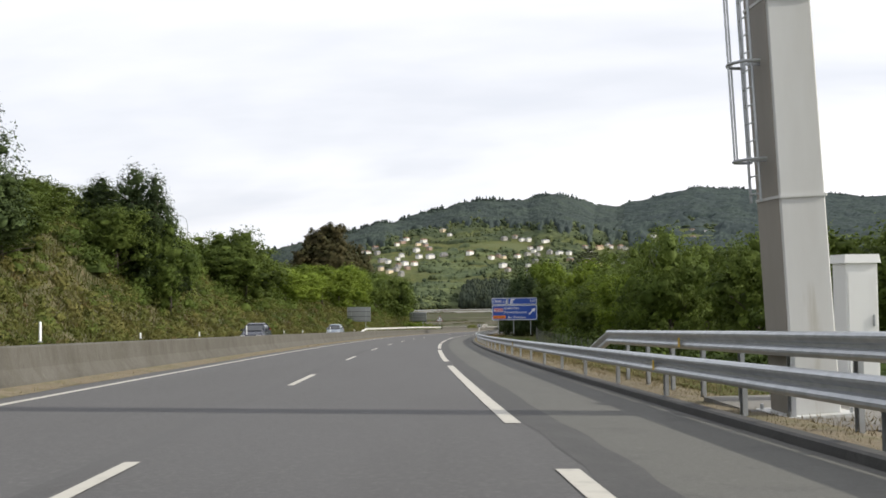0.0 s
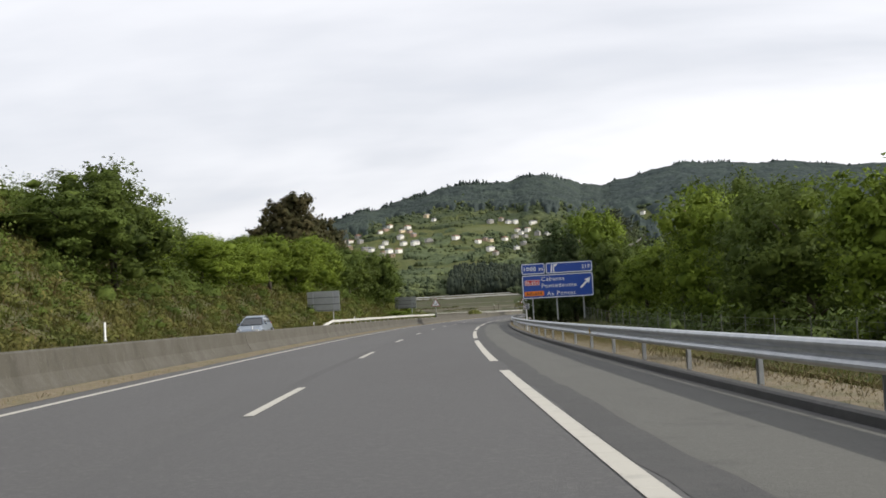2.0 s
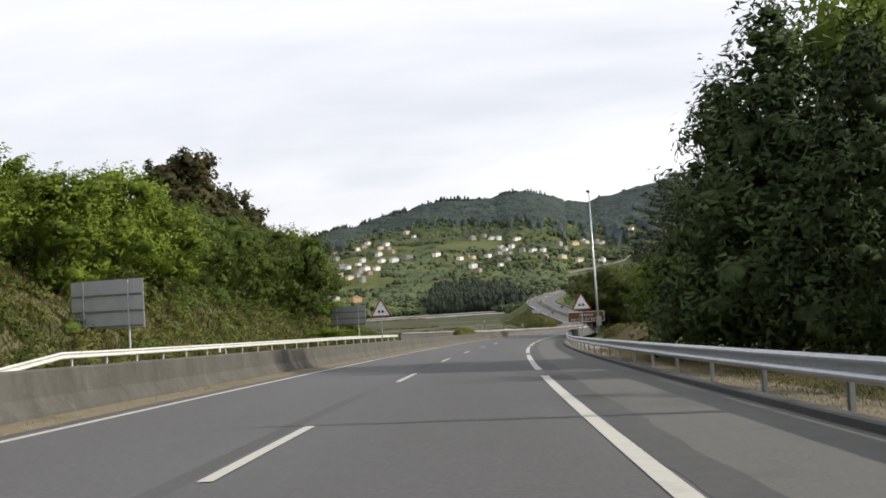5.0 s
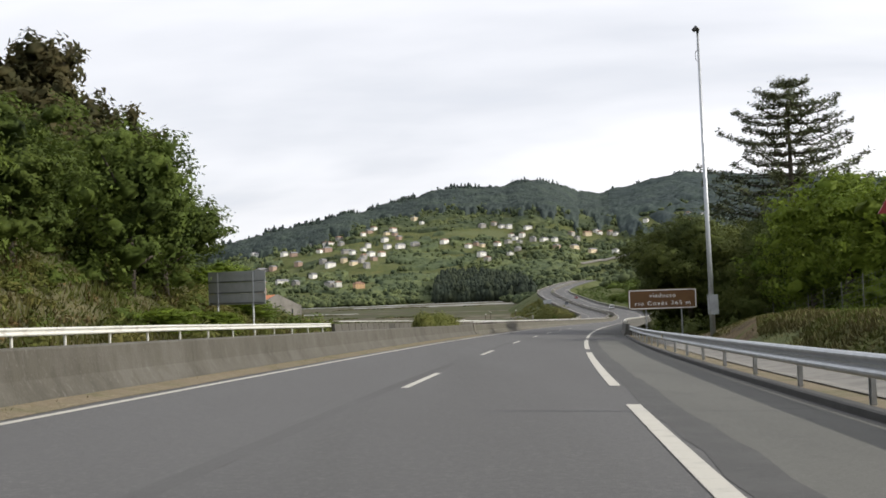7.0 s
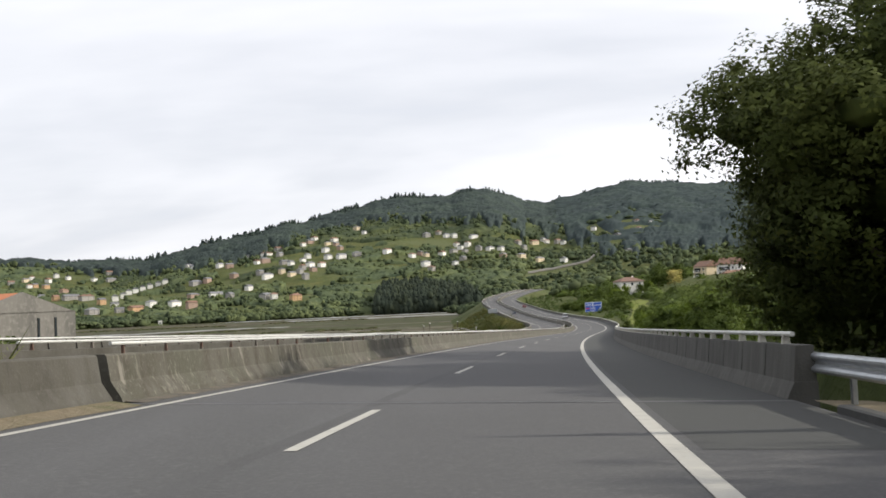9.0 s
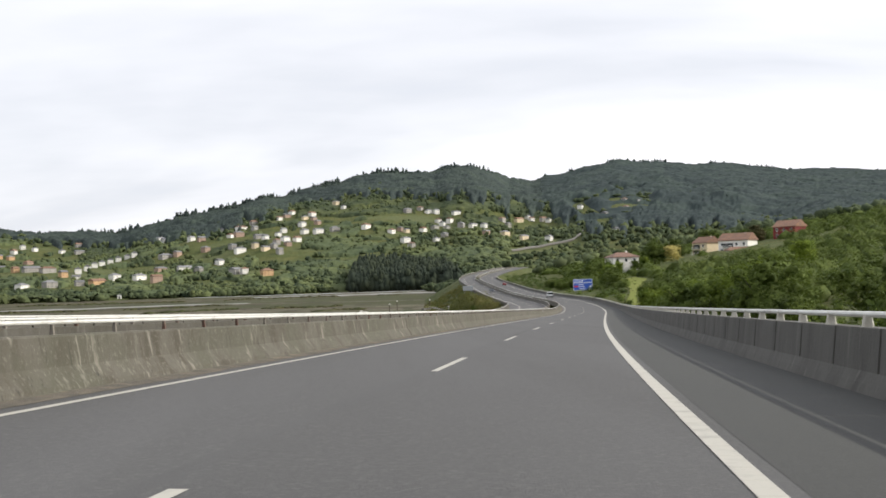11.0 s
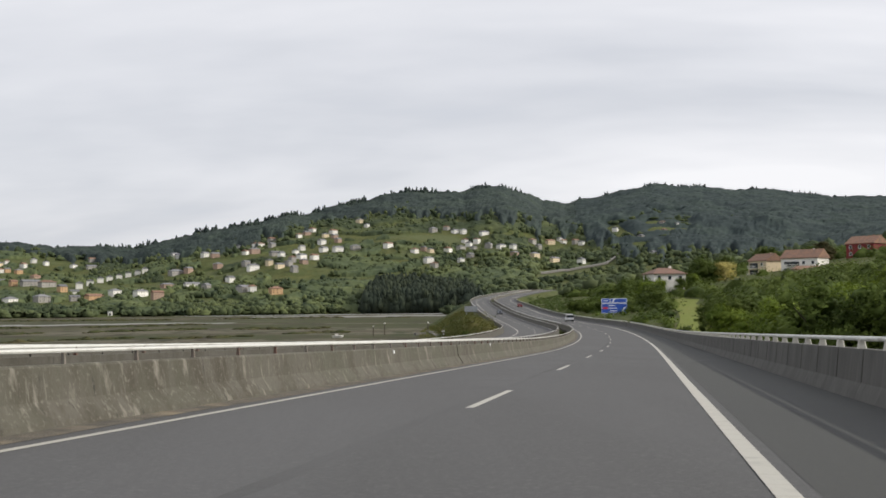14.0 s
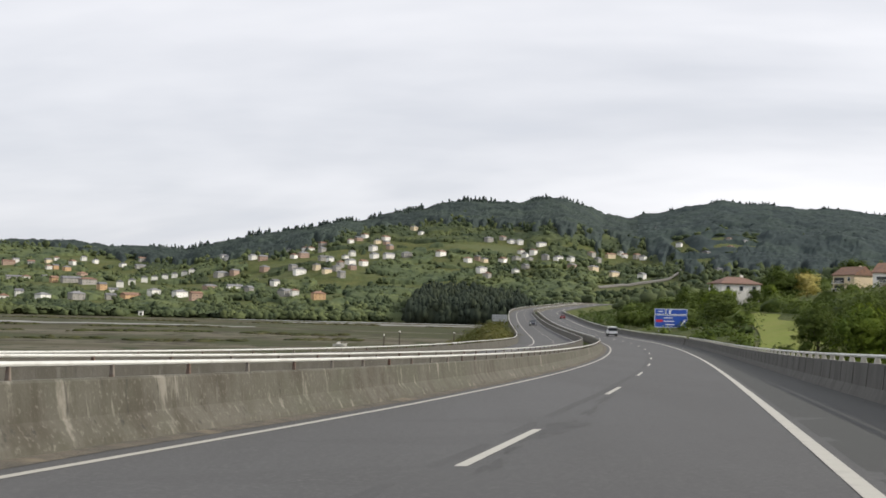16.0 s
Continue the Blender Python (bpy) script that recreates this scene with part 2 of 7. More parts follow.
# ---------------------------------------------------------------- mesh helpers
class Shape:
    """Collects vertices and faces of one mesh."""

    def __init__(self):
        self.v, self.f, self.n = [], [], 0

    def add(self, verts, faces):
        self.v.append(np.asarray(verts, float).reshape(-1, 3))
        self.f += [tuple(i + self.n for i in q) for q in faces]
        self.n += len(self.v[-1])
        return self

    def box(self, size, at=(0, 0, 0), turn=(0, 0, 0), taper=1.0, bevel=0.0):
        hx, hy, hz = [c / 2 for c in size]
        if bevel:
            b = bevel
            ring = [(-hx + b, -hy), (hx - b, -hy), (hx, -hy + b), (hx, hy - b), (hx - b, hy), (-hx + b, hy), (-hx, hy - b), (-hx, -hy + b)]
        else:
            ring = [(-hx, -hy), (hx, -hy), (hx, hy), (-hx, hy)]
        n = len(ring)
        v = [(x, y, -hz) for x, y in ring] + [(x * taper, y * taper, hz) for x, y in ring]
        m = Matrix.Translation(at) @ Euler([radians(c) for c in turn]).to_matrix().to_4x4()
        v = [tuple(m @ Vector(p)) for p in v]
        return self.add(v, [tuple(range(n - 1, -1, -1)), tuple(range(n, 2 * n))] + [(i, (i + 1) % n, n + (i + 1) % n, n + i) for i in range(n)])

    def tube(self, pts, r, n=8, caps=True):
        pts = [Vector(p) for p in pts]
        rs = r if isinstance(r, (list, tuple)) else [r] * len(pts)
        v, f = [], []
        side = None
        for i, p in enumerate(pts):
            d = (pts[min(i + 1, len(pts) - 1)] - pts[max(i - 1, 0)]).normalized()
            if side is None:
                side = d.orthogonal().normalized()
            side = (side - d * side.dot(d)).normalized()
            up = d.cross(side)
            v += [tuple(p + (side * math.cos(t) + up * math.sin(t)) * rs[i]) for t in [2 * math.pi * k / n for k in range(n)]]
        for i in range(len(pts) - 1):
            f += [(i * n + k, i * n + (k + 1) % n, (i + 1) * n + (k + 1) % n, (i + 1) * n + k) for k in range(n)]
        if caps:
            f += [tuple(range(n - 1, -1, -1)), tuple((len(pts) - 1) * n + k for k in range(n))]
        return self.add(v, f)

    def poly(self, outline, depth, at=(0, 0, 0), axis="y"):
        """A flat outline (x, z) given thickness depth along y."""
        n = len(outline)
        v = [(x, 0, z) for x, z in outline] + [(x, depth, z) for x, z in outline]
        v = np.array(v) + np.array(at)
        return self.add(v, [tuple(range(n)), tuple(range(2 * n - 1, n - 1, -1))] + [(i + 1 if i + 1 < n else 0, i, n + i, n + (i + 1) % n) for i in range(n)])

    def mesh(self, name, smooth=False):
        me = bpy.data.meshes.new(name)
        me.from_pydata(np.concatenate(self.v).tolist(), [], self.f)
        if smooth:
            me.polygons.foreach_set("use_smooth", [True] * len(me.polygons))
        me.update()
        return me


def part(name, shape, mat, parent=None, label="", at=None, smooth=False):
    """Links a shape as one mesh object, under a thing or on its own."""
    ob = new(name, shape if isinstance(shape, bpy.types.Mesh) else shape.mesh(name, smooth))
    if mat and not ob.data.materials:
        ob.data.materials.append(mat)
    if parent:
        ob.parent = parent
    if at is not None:
        ob.matrix_basis = at
    if label:
        ob["label"] = label
    return ob


def thing(name, at, label, category, group="", kind=""):
    ob = new(name)
    ob.empty_display_size = 0.3
    ob.matrix_basis = at
    return tagged(ob, label, category, group, kind)


def along(profile, s0, s1, step, closed=True, wander=None):
    """A profile of (l, dz) drawn along the road."""
    st = np.linspace(s0, s1, max(2, int(math.ceil((s1 - s0) / step)) + 1))
    prof = np.array(profile, float)
    n = len(prof)
    sh = Shape()
    l = prof[None, :, 0] + (wander(st)[:, None] if wander else 0)
    v = on_road(st[:, None] + np.zeros((1, n)), l, prof[None, :, 1] + np.zeros((len(st), 1))).reshape(-1, 3)
    f = []
    for i in range(len(st) - 1):
        for k in range(n if closed else n - 1):
            a, b = i * n + k, i * n + (k + 1) % n
            f.append((a, a + n, b + n, b))
    if closed:
        f += [tuple(range(n)), tuple((len(st) - 1) * n + k for k in range(n - 1, -1, -1))]
    return sh.add(v, f)


def at_road(s, l, dz=0.0, turn=0.0):
    p = on_road(s, l, dz)
    return pose(p[0], p[1], p[2], 0, 0, road_yaw(s) + turn)


# ---------------------------------------------------------------- carriageways
DECK_START, DECK_END = 274.5, 600.0
tagged(part("road", along([(-4.6, 0), (5.95, 0), (5.95, -0.5), (-4.6, -0.5)], -38, 1296, 4), ASPHALT), "grey worn asphalt carriageway of a motorway", "road", kind="structure")
tagged(part("road_opposite", along([(-16.0, 0), (-6.9, 0), (-6.9, -0.5), (-16.0, -0.5)], -38, 1296, 6), ASPHALT), "grey asphalt carriageway for oncoming traffic", "road", kind="structure")
ragged = lambda s: 0.03 * np.sin(s * 0.7) + 0.018 * np.sin(s * 2.3) + 0.012 * np.sin(s * 5.1)
tagged(part("road_lane_left", along([(-3.5, 0.003), (-0.33, 0.003)], -38, 600, 2, closed=False, wander=lambda s: 0.02 * np.sin(s * 0.4)), ASPHALT_PALE), "slightly paler worn asphalt of the overtaking lane", "road", kind="structure")
tagged(part("road_seam_lane", along([(-0.33, 0.0035), (-0.2, 0.0035), (-0.12, 0.0005)], -38, 600, 2, closed=False, wander=lambda s: 0.02 * np.sin(s * 0.4)), ASPHALT_SEAM), "dark worn seam between the lanes", "asphalt strip", kind="structure")
tagged(part("road_shoulder", along([(4.08, 0.003), (5.90, 0.003)], -38, 262, 0.8, closed=False, wander=ragged), ASPHALT_SHOULDER), "pale worn asphalt hard shoulder beside the lane", "shoulder", kind="structure")
tagged(part("road_seam_1", along([(3.63, 0.003), (4.08, 0.003)], -38, 262, 0.8, closed=False, wander=ragged), ASPHALT_DARK), "dark asphalt strip beside the edge line", "asphalt strip", kind="structure")
tagged(part("road_shoulder_deck", along([(3.72, 0.003), (5.9, 0.003)], 268, 600, 4, closed=False),
            ASPHALT_DECK), "darker asphalt shoulder on the bridge deck", "shoulder", kind="structure")
DASH0 = 0.834


def line(name, l0, l1, s0, s1, label, step=3.0, parent=None):
    ob = part(name, along([(l0, 0.008), (l1, 0.008)], s0, s1, step, closed=False), PAINT, parent)
    return ob if parent else tagged(ob, label, "road marking", kind="structure")


line("edge_line_left", -3.62, -3.48, -38, 1290, "solid white edge line beside the median")
line("edge_line_right_deck", 3.41, 3.59, 274, 1290, "solid white edge line on the bridge")
line("edge_line_opposite_right", -7.45, -7.28, -38, 1290, "solid white edge line of the opposite carriageway", 6)
line("edge_line_opposite_left", -13.6, -13.42, -38, 1290, "solid white edge line of the opposite carriageway", 6)
lane_line = tagged(new("lane_line"), "broken white lane line of five metre dashes", "road marking", kind="structure")
for i in range(-2, 74):
    line("dash", -0.065, 0.065, 17 * i + DASH0 - 5, 17 * i + DASH0, "", 2.5, lane_line)
lane_line_opposite = tagged(new("lane_line_opposite"), "broken white lane line of the opposite carriageway", "road marking", kind="structure")
for i in range(0, 72):
    line("dash", -10.56, -10.42, 17 * i, 17 * i + 5, "", 2.5, lane_line_opposite)
EDGE_ENDS = [-23.5 + 23.8 * k for k in range(8)] + [143.1 + 23.45 * k for k in range(1, 6)]
EDGE_STROKES = [(a + 4.1, b) for a, b in zip(EDGE_ENDS[:-1], EDGE_ENDS[1:])] + [(EDGE_ENDS[-1] + 4.1, 274)]


# ---------------------------------------------------------------- ground
EYE = (58.0, 456.0)
SEA = -25.0


def smooth(a, b, x):
    t = np.clip((x - a) / (b - a), 0, 1)
    return t * t * (3 - 2 * t)


RIDGE_AZ = [-40, -23, -20.3, -19, -17.6, -14.8, -13.8, -13.3, -11.9, -10.7, -9.5, -7.2, -6, -4.8, -3.6, -1.8, -0.5, 0.5, 3, 3.9, 4.5, 5.2, 6.1, 6.8, 7.6, 8.2, 9.2, 9.5, 10.2, 11.2, 12.4, 13.5, 14.4, 15.5, 16.6, 17.7, 18.3, 19.1, 20.4, 21.5, 22.3, 28, 40]
RIDGE_EL = [2.6, 2.94, 3.15, 3.1, 3.0, 2.9, 2.95, 3.2, 3.44, 3.8, 3.98, 4.4, 4.73, 4.82, 5.15, 5.52, 5.9, 6.05, 6.05, 6.02, 6.22, 6.31, 6.22, 6.05, 5.76, 5.43, 5.33, 5.24, 5.42, 5.56, 5.84, 6.05, 6.18, 6.02, 6.0, 5.86, 5.72, 5.77, 5.69, 5.49, 5.33, 4.9, 4.5]
HILL_AZ = [-40, -23, -21, -18, -12.5, -10.4, -7.2, -4.8, -3, -1, 3.2, 5.7, 7.6, 9.2, 11.5, 14.4, 17.7, 22.2, 28, 40]
HILL_D = [2600, 2600, 2560, 2400, 1960, 2020, 2130, 2230, 2300, 2380, 2450, 2520, 2700, 2900, 3150, 3300, 3350, 3400, 3400, 3300]
TABLE = np.random.default_rng(99).uniform(-1, 1, (64, 64))


def ripple(x, y, size, shift=0):
    """Smooth random hills and hollows between -1 and 1, about size metres across."""
    a, b = np.asarray(x, float) / size + 17.3 * shift, np.asarray(y, float) / size + 9.1 * shift
    i, j = np.floor(a).astype(int), np.floor(b).astype(int)
    u, v = a - i, b - j
    u, v = u * u * (3 - 2 * u), v * v * (3 - 2 * v)
    T = lambda m, n: TABLE[m % 64, n % 64]
    return (T(i, j) * (1 - u) + T(i + 1, j) * u) * (1 - v) + (T(i, j + 1) * (1 - u) + T(i + 1, j + 1) * u) * v


def far_hill(x, y):
    dx, dy = x - EYE[0], y - EYE[1]
    az, d = np.degrees(np.arctan2(dx, dy)), np.hypot(dx, dy)
    shore = np.interp(az, [-40, -20, -6, -1.8, 2, 6], [860, 870, 900, 975, 960, 900])
    rd_ = np.interp(az, HILL_AZ, HILL_D)
    top = -15 + rd_ * np.tan(np.radians(np.interp(az, RIDGE_AZ, RIDGE_EL))) - 11
    u = (d - shore) / (rd_ - shore)
    z = SEA + (top - SEA) * np.where(u < 1, np.clip(u, 0, 1), np.clip(1 - (u - 1) * 1.2, 0.3, 1))
    z = z + (15 * ripple(x, y, 330, 1) + 7 * ripple(x, y, 130, 2)) * np.clip(u * 2.5, 0, 1) * np.clip((1 - u) * 4, 0, 1)
    return np.where((dy > 200) & (u > 0), z, SEA - 0.6), u


def ground_z(x, y):
    """Height of the ground at world points."""
    shape = np.shape(x)
    x, y = np.ravel(x).astype(float), np.ravel(y).astype(float)
    s, l = to_road(x, y)
    sc = np.clip(s, -40, 1300)
    zr = on_road(sc, np.clip(l, -16.5, 7))[:, 2]
    far, u = far_hill(x, y)
    # right-hand hillside beyond the inlet
    right = -23.5 + 0.155 * np.clip(x - 62 - 0.03 * (y - 600), 0, 330) * smooth(250, 480, y)
    right = SEA - 0.6 + (right - SEA + 0.6) * (1 - smooth(1050, 1600, y)) * (1 - smooth(420, 900, x))
    right = np.where(l > 4, right, SEA - 0.6)
    low = np.maximum(np.maximum(far, right), SEA - 0.6)
    yard = smooth(14, 24, -l) * (1 - smooth(70, 110, -l)) * (1 - smooth(372, 392, s)) * smooth(230, 262, s)
    low = low + (-14.2 - low) * yard
    # banks of the first stretch
    hl = np.interp(s, [-60, 60, 130, 200, 240, 270, 295, 318], [14, 14, 13, 12.5, 11.5, 10, 6, 1])
    left = hl * smooth(17.3, 38, -l) + 0.5 * np.sin(x * 0.3) * smooth(22, 30, -l) + 0.05 * np.clip(-l - 52, 0, 200)
    hr = np.interp(s, [-60, 60, 140, 195, 215, 245, 265], [-1.2, -1.2, -0.6, 0.4, 1.5, 1.5, 0.4])
    rgt = hr * smooth(8.2, np.interp(s, [180, 210], [13, 11.2]), l) + np.interp(s, [0, 180, 220], [-0.03, -0.01, 0.03]) * np.clip(l - 13, 0, 60)
    bank = zr - 0.28 + np.where(l < -16, left, 0) + np.where(l > 7, rgt, 0)
    ends = DECK_START - 4 + np.where(l < -17, 34 * smooth(17, 22, -l), np.where(l > 7.5, 30 * smooth(7.5, 11, l), 0))
    first = 1 - smooth(ends, ends + 26, s)
    z = low * (1 - first) + bank * first
    # the far abutment carries the road again
    out = np.where(l > 0, l - 7, -16.5 - l)
    again = smooth(DECK_END - 18, DECK_END + 12, s) * (s < 1299)
    fill = np.maximum(zr - 0.3 - np.clip(out, 0, 60) * 0.55, low)
    z = np.where(again > 0, np.where(out > 0, z * (1 - again) + fill * again, np.minimum(zr - 0.3, z * (1 - again) + (zr - 0.3) * again)), z)
    return z.reshape(shape)


FOREST_FLOOR = material("forest floor", (0.036, 0.046, 0.028), 0.95, gloss=0.08, layers=[((0.035, 0.042, 0.025), 0.02, 0.45, 0.6, ONE)])
BANK_SOIL = material("scrubby bank earth", (0.092, 0.086, 0.036), 0.95, layers=[((0.120, 0.098, 0.045), 0.3, 0.45, 0.65, ONE), ((0.070, 0.075, 0.028), 1.4, 0.45, 0.65, ONE)], bump=(4, 0.7, 0.2))


def build_ground():
    grow = lambda start, step, n, r: start + np.cumsum(step * r ** np.arange(n))
    xs = np.concatenate([-grow(78, 3, 66, 1.056)[::-1], np.arange(-78, 131, 2.4), grow(131, 3, 66, 1.056)])
    ys = np.concatenate([-grow(60, 8, 16, 1.3)[::-1], np.arange(-60, 700, 4.0), grow(700, 5, 170, 1.0145)])
    X, Y = np.meshgrid(xs, ys)
    Z = ground_z(X, Y)
    v = np.stack([X, Y, Z], -1).reshape(-1, 3)
    nx, ny = len(xs), len(ys)
    i = (np.arange(ny - 1)[:, None] * nx + np.arange(nx - 1)).ravel()
    f = np.stack([i, i + 1, i + nx + 1, i + nx], 1)
    me = bpy.data.meshes.new("ground")
    me.from_pydata(v.tolist(), [], f.tolist())
    me.polygons.foreach_set("use_smooth", [True] * len(me.polygons))
    me.materials.append(GROUND)
    me.materials.append(FOREST_FLOOR)
    me.materials.append(BANK_SOIL)
    u = far_hill(v[i, 0], v[i, 1])[1]
    az = np.degrees(np.arctan2(v[i, 0] - EYE[0], v[i, 1] - EYE[1]))
    rs, rl = to_road(v[i, 0], v[i, 1])
    wood = u > np.interp(az, [-40, -24, -15, -12, -9, -6, -3, 0, 3, 6, 9, 11, 13, 40], [0.70, 0.70, 0.74, 0.72, 0.62, 0.64, 0.75, 0.68, 0.62, 0.54, 0.49, 0.39, 0.26, 0.20])
    wood &= ((az - 13.9) / 2.2) ** 2 + ((u - 0.40) / 0.13) ** 2 > 1
    bank = (rs < 312) & (rl < -16) & (rl > -60)
    me.polygons.foreach_set("material_index", np.where(wood & (v[i, 1] > 1100), 1, np.where(bank, 2, 0)).astype(np.int32))
    return tagged(part("ground", me, None), "rolling green land with meadows, banks and scrub", "ground", kind="structure")


build_ground()
MUD = material("tidal mud and wet grass", (0.084, 0.074, 0.047), 0.95, gloss=0.12, layers=[((0.052, 0.058, 0.025), 0.010, 0.44, 0.54, (0.5, 2.0, 1)), ((0.118, 0.106, 0.078), 0.016, 0.54, 0.62, (0.3, 1.6, 1)), ((0.050, 0.044, 0.030), 0.06, 0.55, 0.60, (1, 0.7, 1)), ((0.042, 0.050, 0.022), 0.11, 0.55, 0.62, (1, 0.5, 1))], bump=(0.5, 0.3, 0.2))
# Pale colour made to stand in for sky reflected on the far water.
PALE_STRIP = material("pale strip colour", (0.20, 0.195, 0.18), 0.55, layers=[((0.12, 0.115, 0.10), 0.04, 0.5, 0.6, (0.6, 2, 1))], bump=(0.6, 0.2, 0.05))
WATER = material("still estuary water", (0.36, 0.38, 0.385), 0.4, bump=(0.8, 0.15, 0.05))
mud = Shape().add([(-1500, 200, SEA - 0.1), (500, 200, SEA - 0.1), (500, 1480, SEA - 0.1), (-1500, 1480, SEA - 0.1)], [(0, 1, 2, 3)])
tagged(part("mudflat", mud, MUD), "brown tidal mudflat with patches of marsh grass", "mudflat", kind="structure")


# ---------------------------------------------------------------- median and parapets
# Weathered streaks, and a base that holds shade on the parapet's road side.
CONCRETE_GREY_SHADE = material("weathered grey concrete with shade", (0.098, 0.095, 0.086), 0.9, layers=[((0.062, 0.060, 0.053), 1.6, 0.42, 0.66, (1, 1, 0.25)), ((0.135, 0.13, 0.118), 5, 0.56, 0.72, (1, 1, 0.12)), ((0.045, 0.043, 0.038), 9, 0.62, 0.74, (1, 1, 0.05))], bump=(22, 0.4, 0.02))
wall_line = lambda s: -np.interp(s, [60, 200], [0.5, 0.0])
NEW_JERSEY = [(-4.32, 0), (-4.36, 0.10), (-4.52, 0.34), (-4.58, 0.74), (-4.61, 0.77), (-4.79, 0.77), (-4.82, 0.74), (-4.90, 0.3), (-5.05, 0), (-5.05, -0.35), (-4.32, -0.35)]
for i, (s0, s1) in enumerate([(-38, 90), (90.03, 180), (180.03, 274.2), (274.55, 360), (360.04, 446.05), (446.2, 600), (600.05, 1290)]):
    tagged(part("barrier_median_%d" % (i + 1), along(NEW_JERSEY, s0, s1, 3, wander=wall_line), CONCRETE if s0 < 270 else CONCRETE_DECK), "grey stained concrete median barrier with dark vertical streaks", "barrier", kind="structure")
tagged(part("barrier_opposite", along([(-6.62, -0.3), (-6.68, 0.82), (-6.9, 0.82), (-7.05, 0.3), (-7.15, 0), (-7.15, -0.3)], 275, 1290, 5), CONCRETE), "grey concrete barrier of the opposite carriageway", "barrier", kind="structure")
tagged(part("parapet_right_far", along([(5.88, 0), (5.93, 0.12), (6.02, 0.3), (6.06, 0.80), (6.32, 0.80), (6.36, -0.6), (5.88, -0.6)], 600.1, 1000, 3), CONCRETE_GREY_SHADE), "dark grey concrete parapet beside the far road", "parapet", kind="structure")


def slotted_parapet(name, label, s0, n, foot, upper, mat):
    """A parapet on a continuous foot, its upper part in panels with open slots between them."""
    g = tagged(new(name), label, "parapet", kind="structure")
    part("foot", along(foot, s0, s0 + 2.25 * n, 3), mat, g)
    mid, k = upper[0][0], len(upper)
    v = [(l - mid, y, z) for y in (0.05, 2.20) for l, z in upper]
    me = Shape().add(v, [tuple(range(k)), tuple(range(2 * k - 1, k - 1, -1))] + [((c + 1) % k, c, k + c, k + (c + 1) % k) for c in range(k)]).mesh("panel")
    me.materials.append(mat)
    for i in range(n):
        s = s0 + 2.25 * i
        rise = on_road(s + 2.25, mid)[2] - on_road(s, mid)[2]
        part("panel", me, None, g, at=at_road(s, mid) @ pose(0, 0, 0, math.degrees(math.atan(rise / 2.25))))


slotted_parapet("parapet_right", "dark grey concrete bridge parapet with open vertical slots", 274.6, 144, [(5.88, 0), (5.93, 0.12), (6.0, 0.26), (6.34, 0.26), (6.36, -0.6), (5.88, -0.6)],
                [(6.0, 0.25), (6.06, 0.80), (6.32, 0.80), (6.34, 0.25)], CONCRETE_GREY_SHADE)
slotted_parapet("parapet_opposite", "grey concrete parapet with open slots beyond the opposite carriageway", 280, 84, [(-16.36, -0.5), (-16.36, 0.25), (-16.05, 0.25), (-16.0, 0), (-16.0, -0.5)],
                [(-16.36, 0.24), (-16.36, 0.82), (-16.15, 0.82), (-16.08, 0.24)], CONCRETE)
tagged(part("parapet_opposite_far", along([(-16.0, 0), (-16.15, 0.82), (-16.4, 0.82), (-16.4, -0.5), (-16.0, -0.5)], 469.1, 1290, 5), CONCRETE), "grey concrete bridge parapet beyond the opposite carriageway", "parapet", kind="structure")

DIRT = material("road dirt", (0.13, 0.112, 0.085), 0.95, layers=[((0.075, 0.068, 0.055), 2.5, 0.4, 0.65, ONE), ((0.22, 0.18, 0.12), 1.1, 0.55, 0.7, ONE)], bump=(20, 0.8, 0.04))
tagged(part("dirt_strip_median", along([(-3.86, 0.006), (-4.05, 0.03), (-4.35, 0.07)], -38, 274, 3, closed=False, wander=lambda s: -np.interp(s, [60, 200], [0.22, 0.0]) + 0.05 * np.sin(s * 0.9) + 0.03 * np.sin(s * 2.3)), SOIL), "strip of brown dirt and dry weeds along the barrier", "verge", kind="structure")
tagged(part("dirt_strip_back", along([(-4.2, 0.02), (-4.9, 0.05)], -38, 190, 3, closed=False), SOIL), "brown dirt at the foot of the barrier", "verge", kind="structure")
tagged(part("dirt_strip_deck", along([(-3.95, 0.005), (-4.36, 0.03)], 274.6, 1000, 3, closed=False, wander=lambda s: 0.05 * np.sin(s * 0.7) + 0.03 * np.sin(s * 1.9)), DIRT), "dark dirt along the foot of the bridge barrier", "verge", kind="structure")
tagged(part("kerb", along([(5.93, -0.3), (5.93, 0.09), (5.97, 0.11), (6.12, 0.11), (6.16, 0.06), (6.16, -0.3)], -38, 272, 4), ASPHALT_DARK), "low dark kerb beside the hard shoulder", "kerb", kind="structure")
tagged(part("verge_right", along([(6.12, 0.03), (6.9, 0.02), (7.6, -0.06), (8.6, -0.22), (8.9, -0.7)], -38, 274, 3, closed=False), SOIL), "dry grass verge beneath the guard rail", "verge", kind="structure")
CHANNEL = material("pale concrete channel", (0.1716, 0.1650, 0.1485), 0.9, layers=[((0.0924, 0.0858, 0.0792), 1.5, 0.45, 0.7, ONE)], bump=(25, 0.3, 0.01))
tagged(part("gutter", along([(6.95, 0.04), (7.5, -0.02), (8.2, 0.05)], 196, 262, 3, closed=False), CHANNEL), "pale concrete gutter behind the guard rail", "gutter", kind="structure")


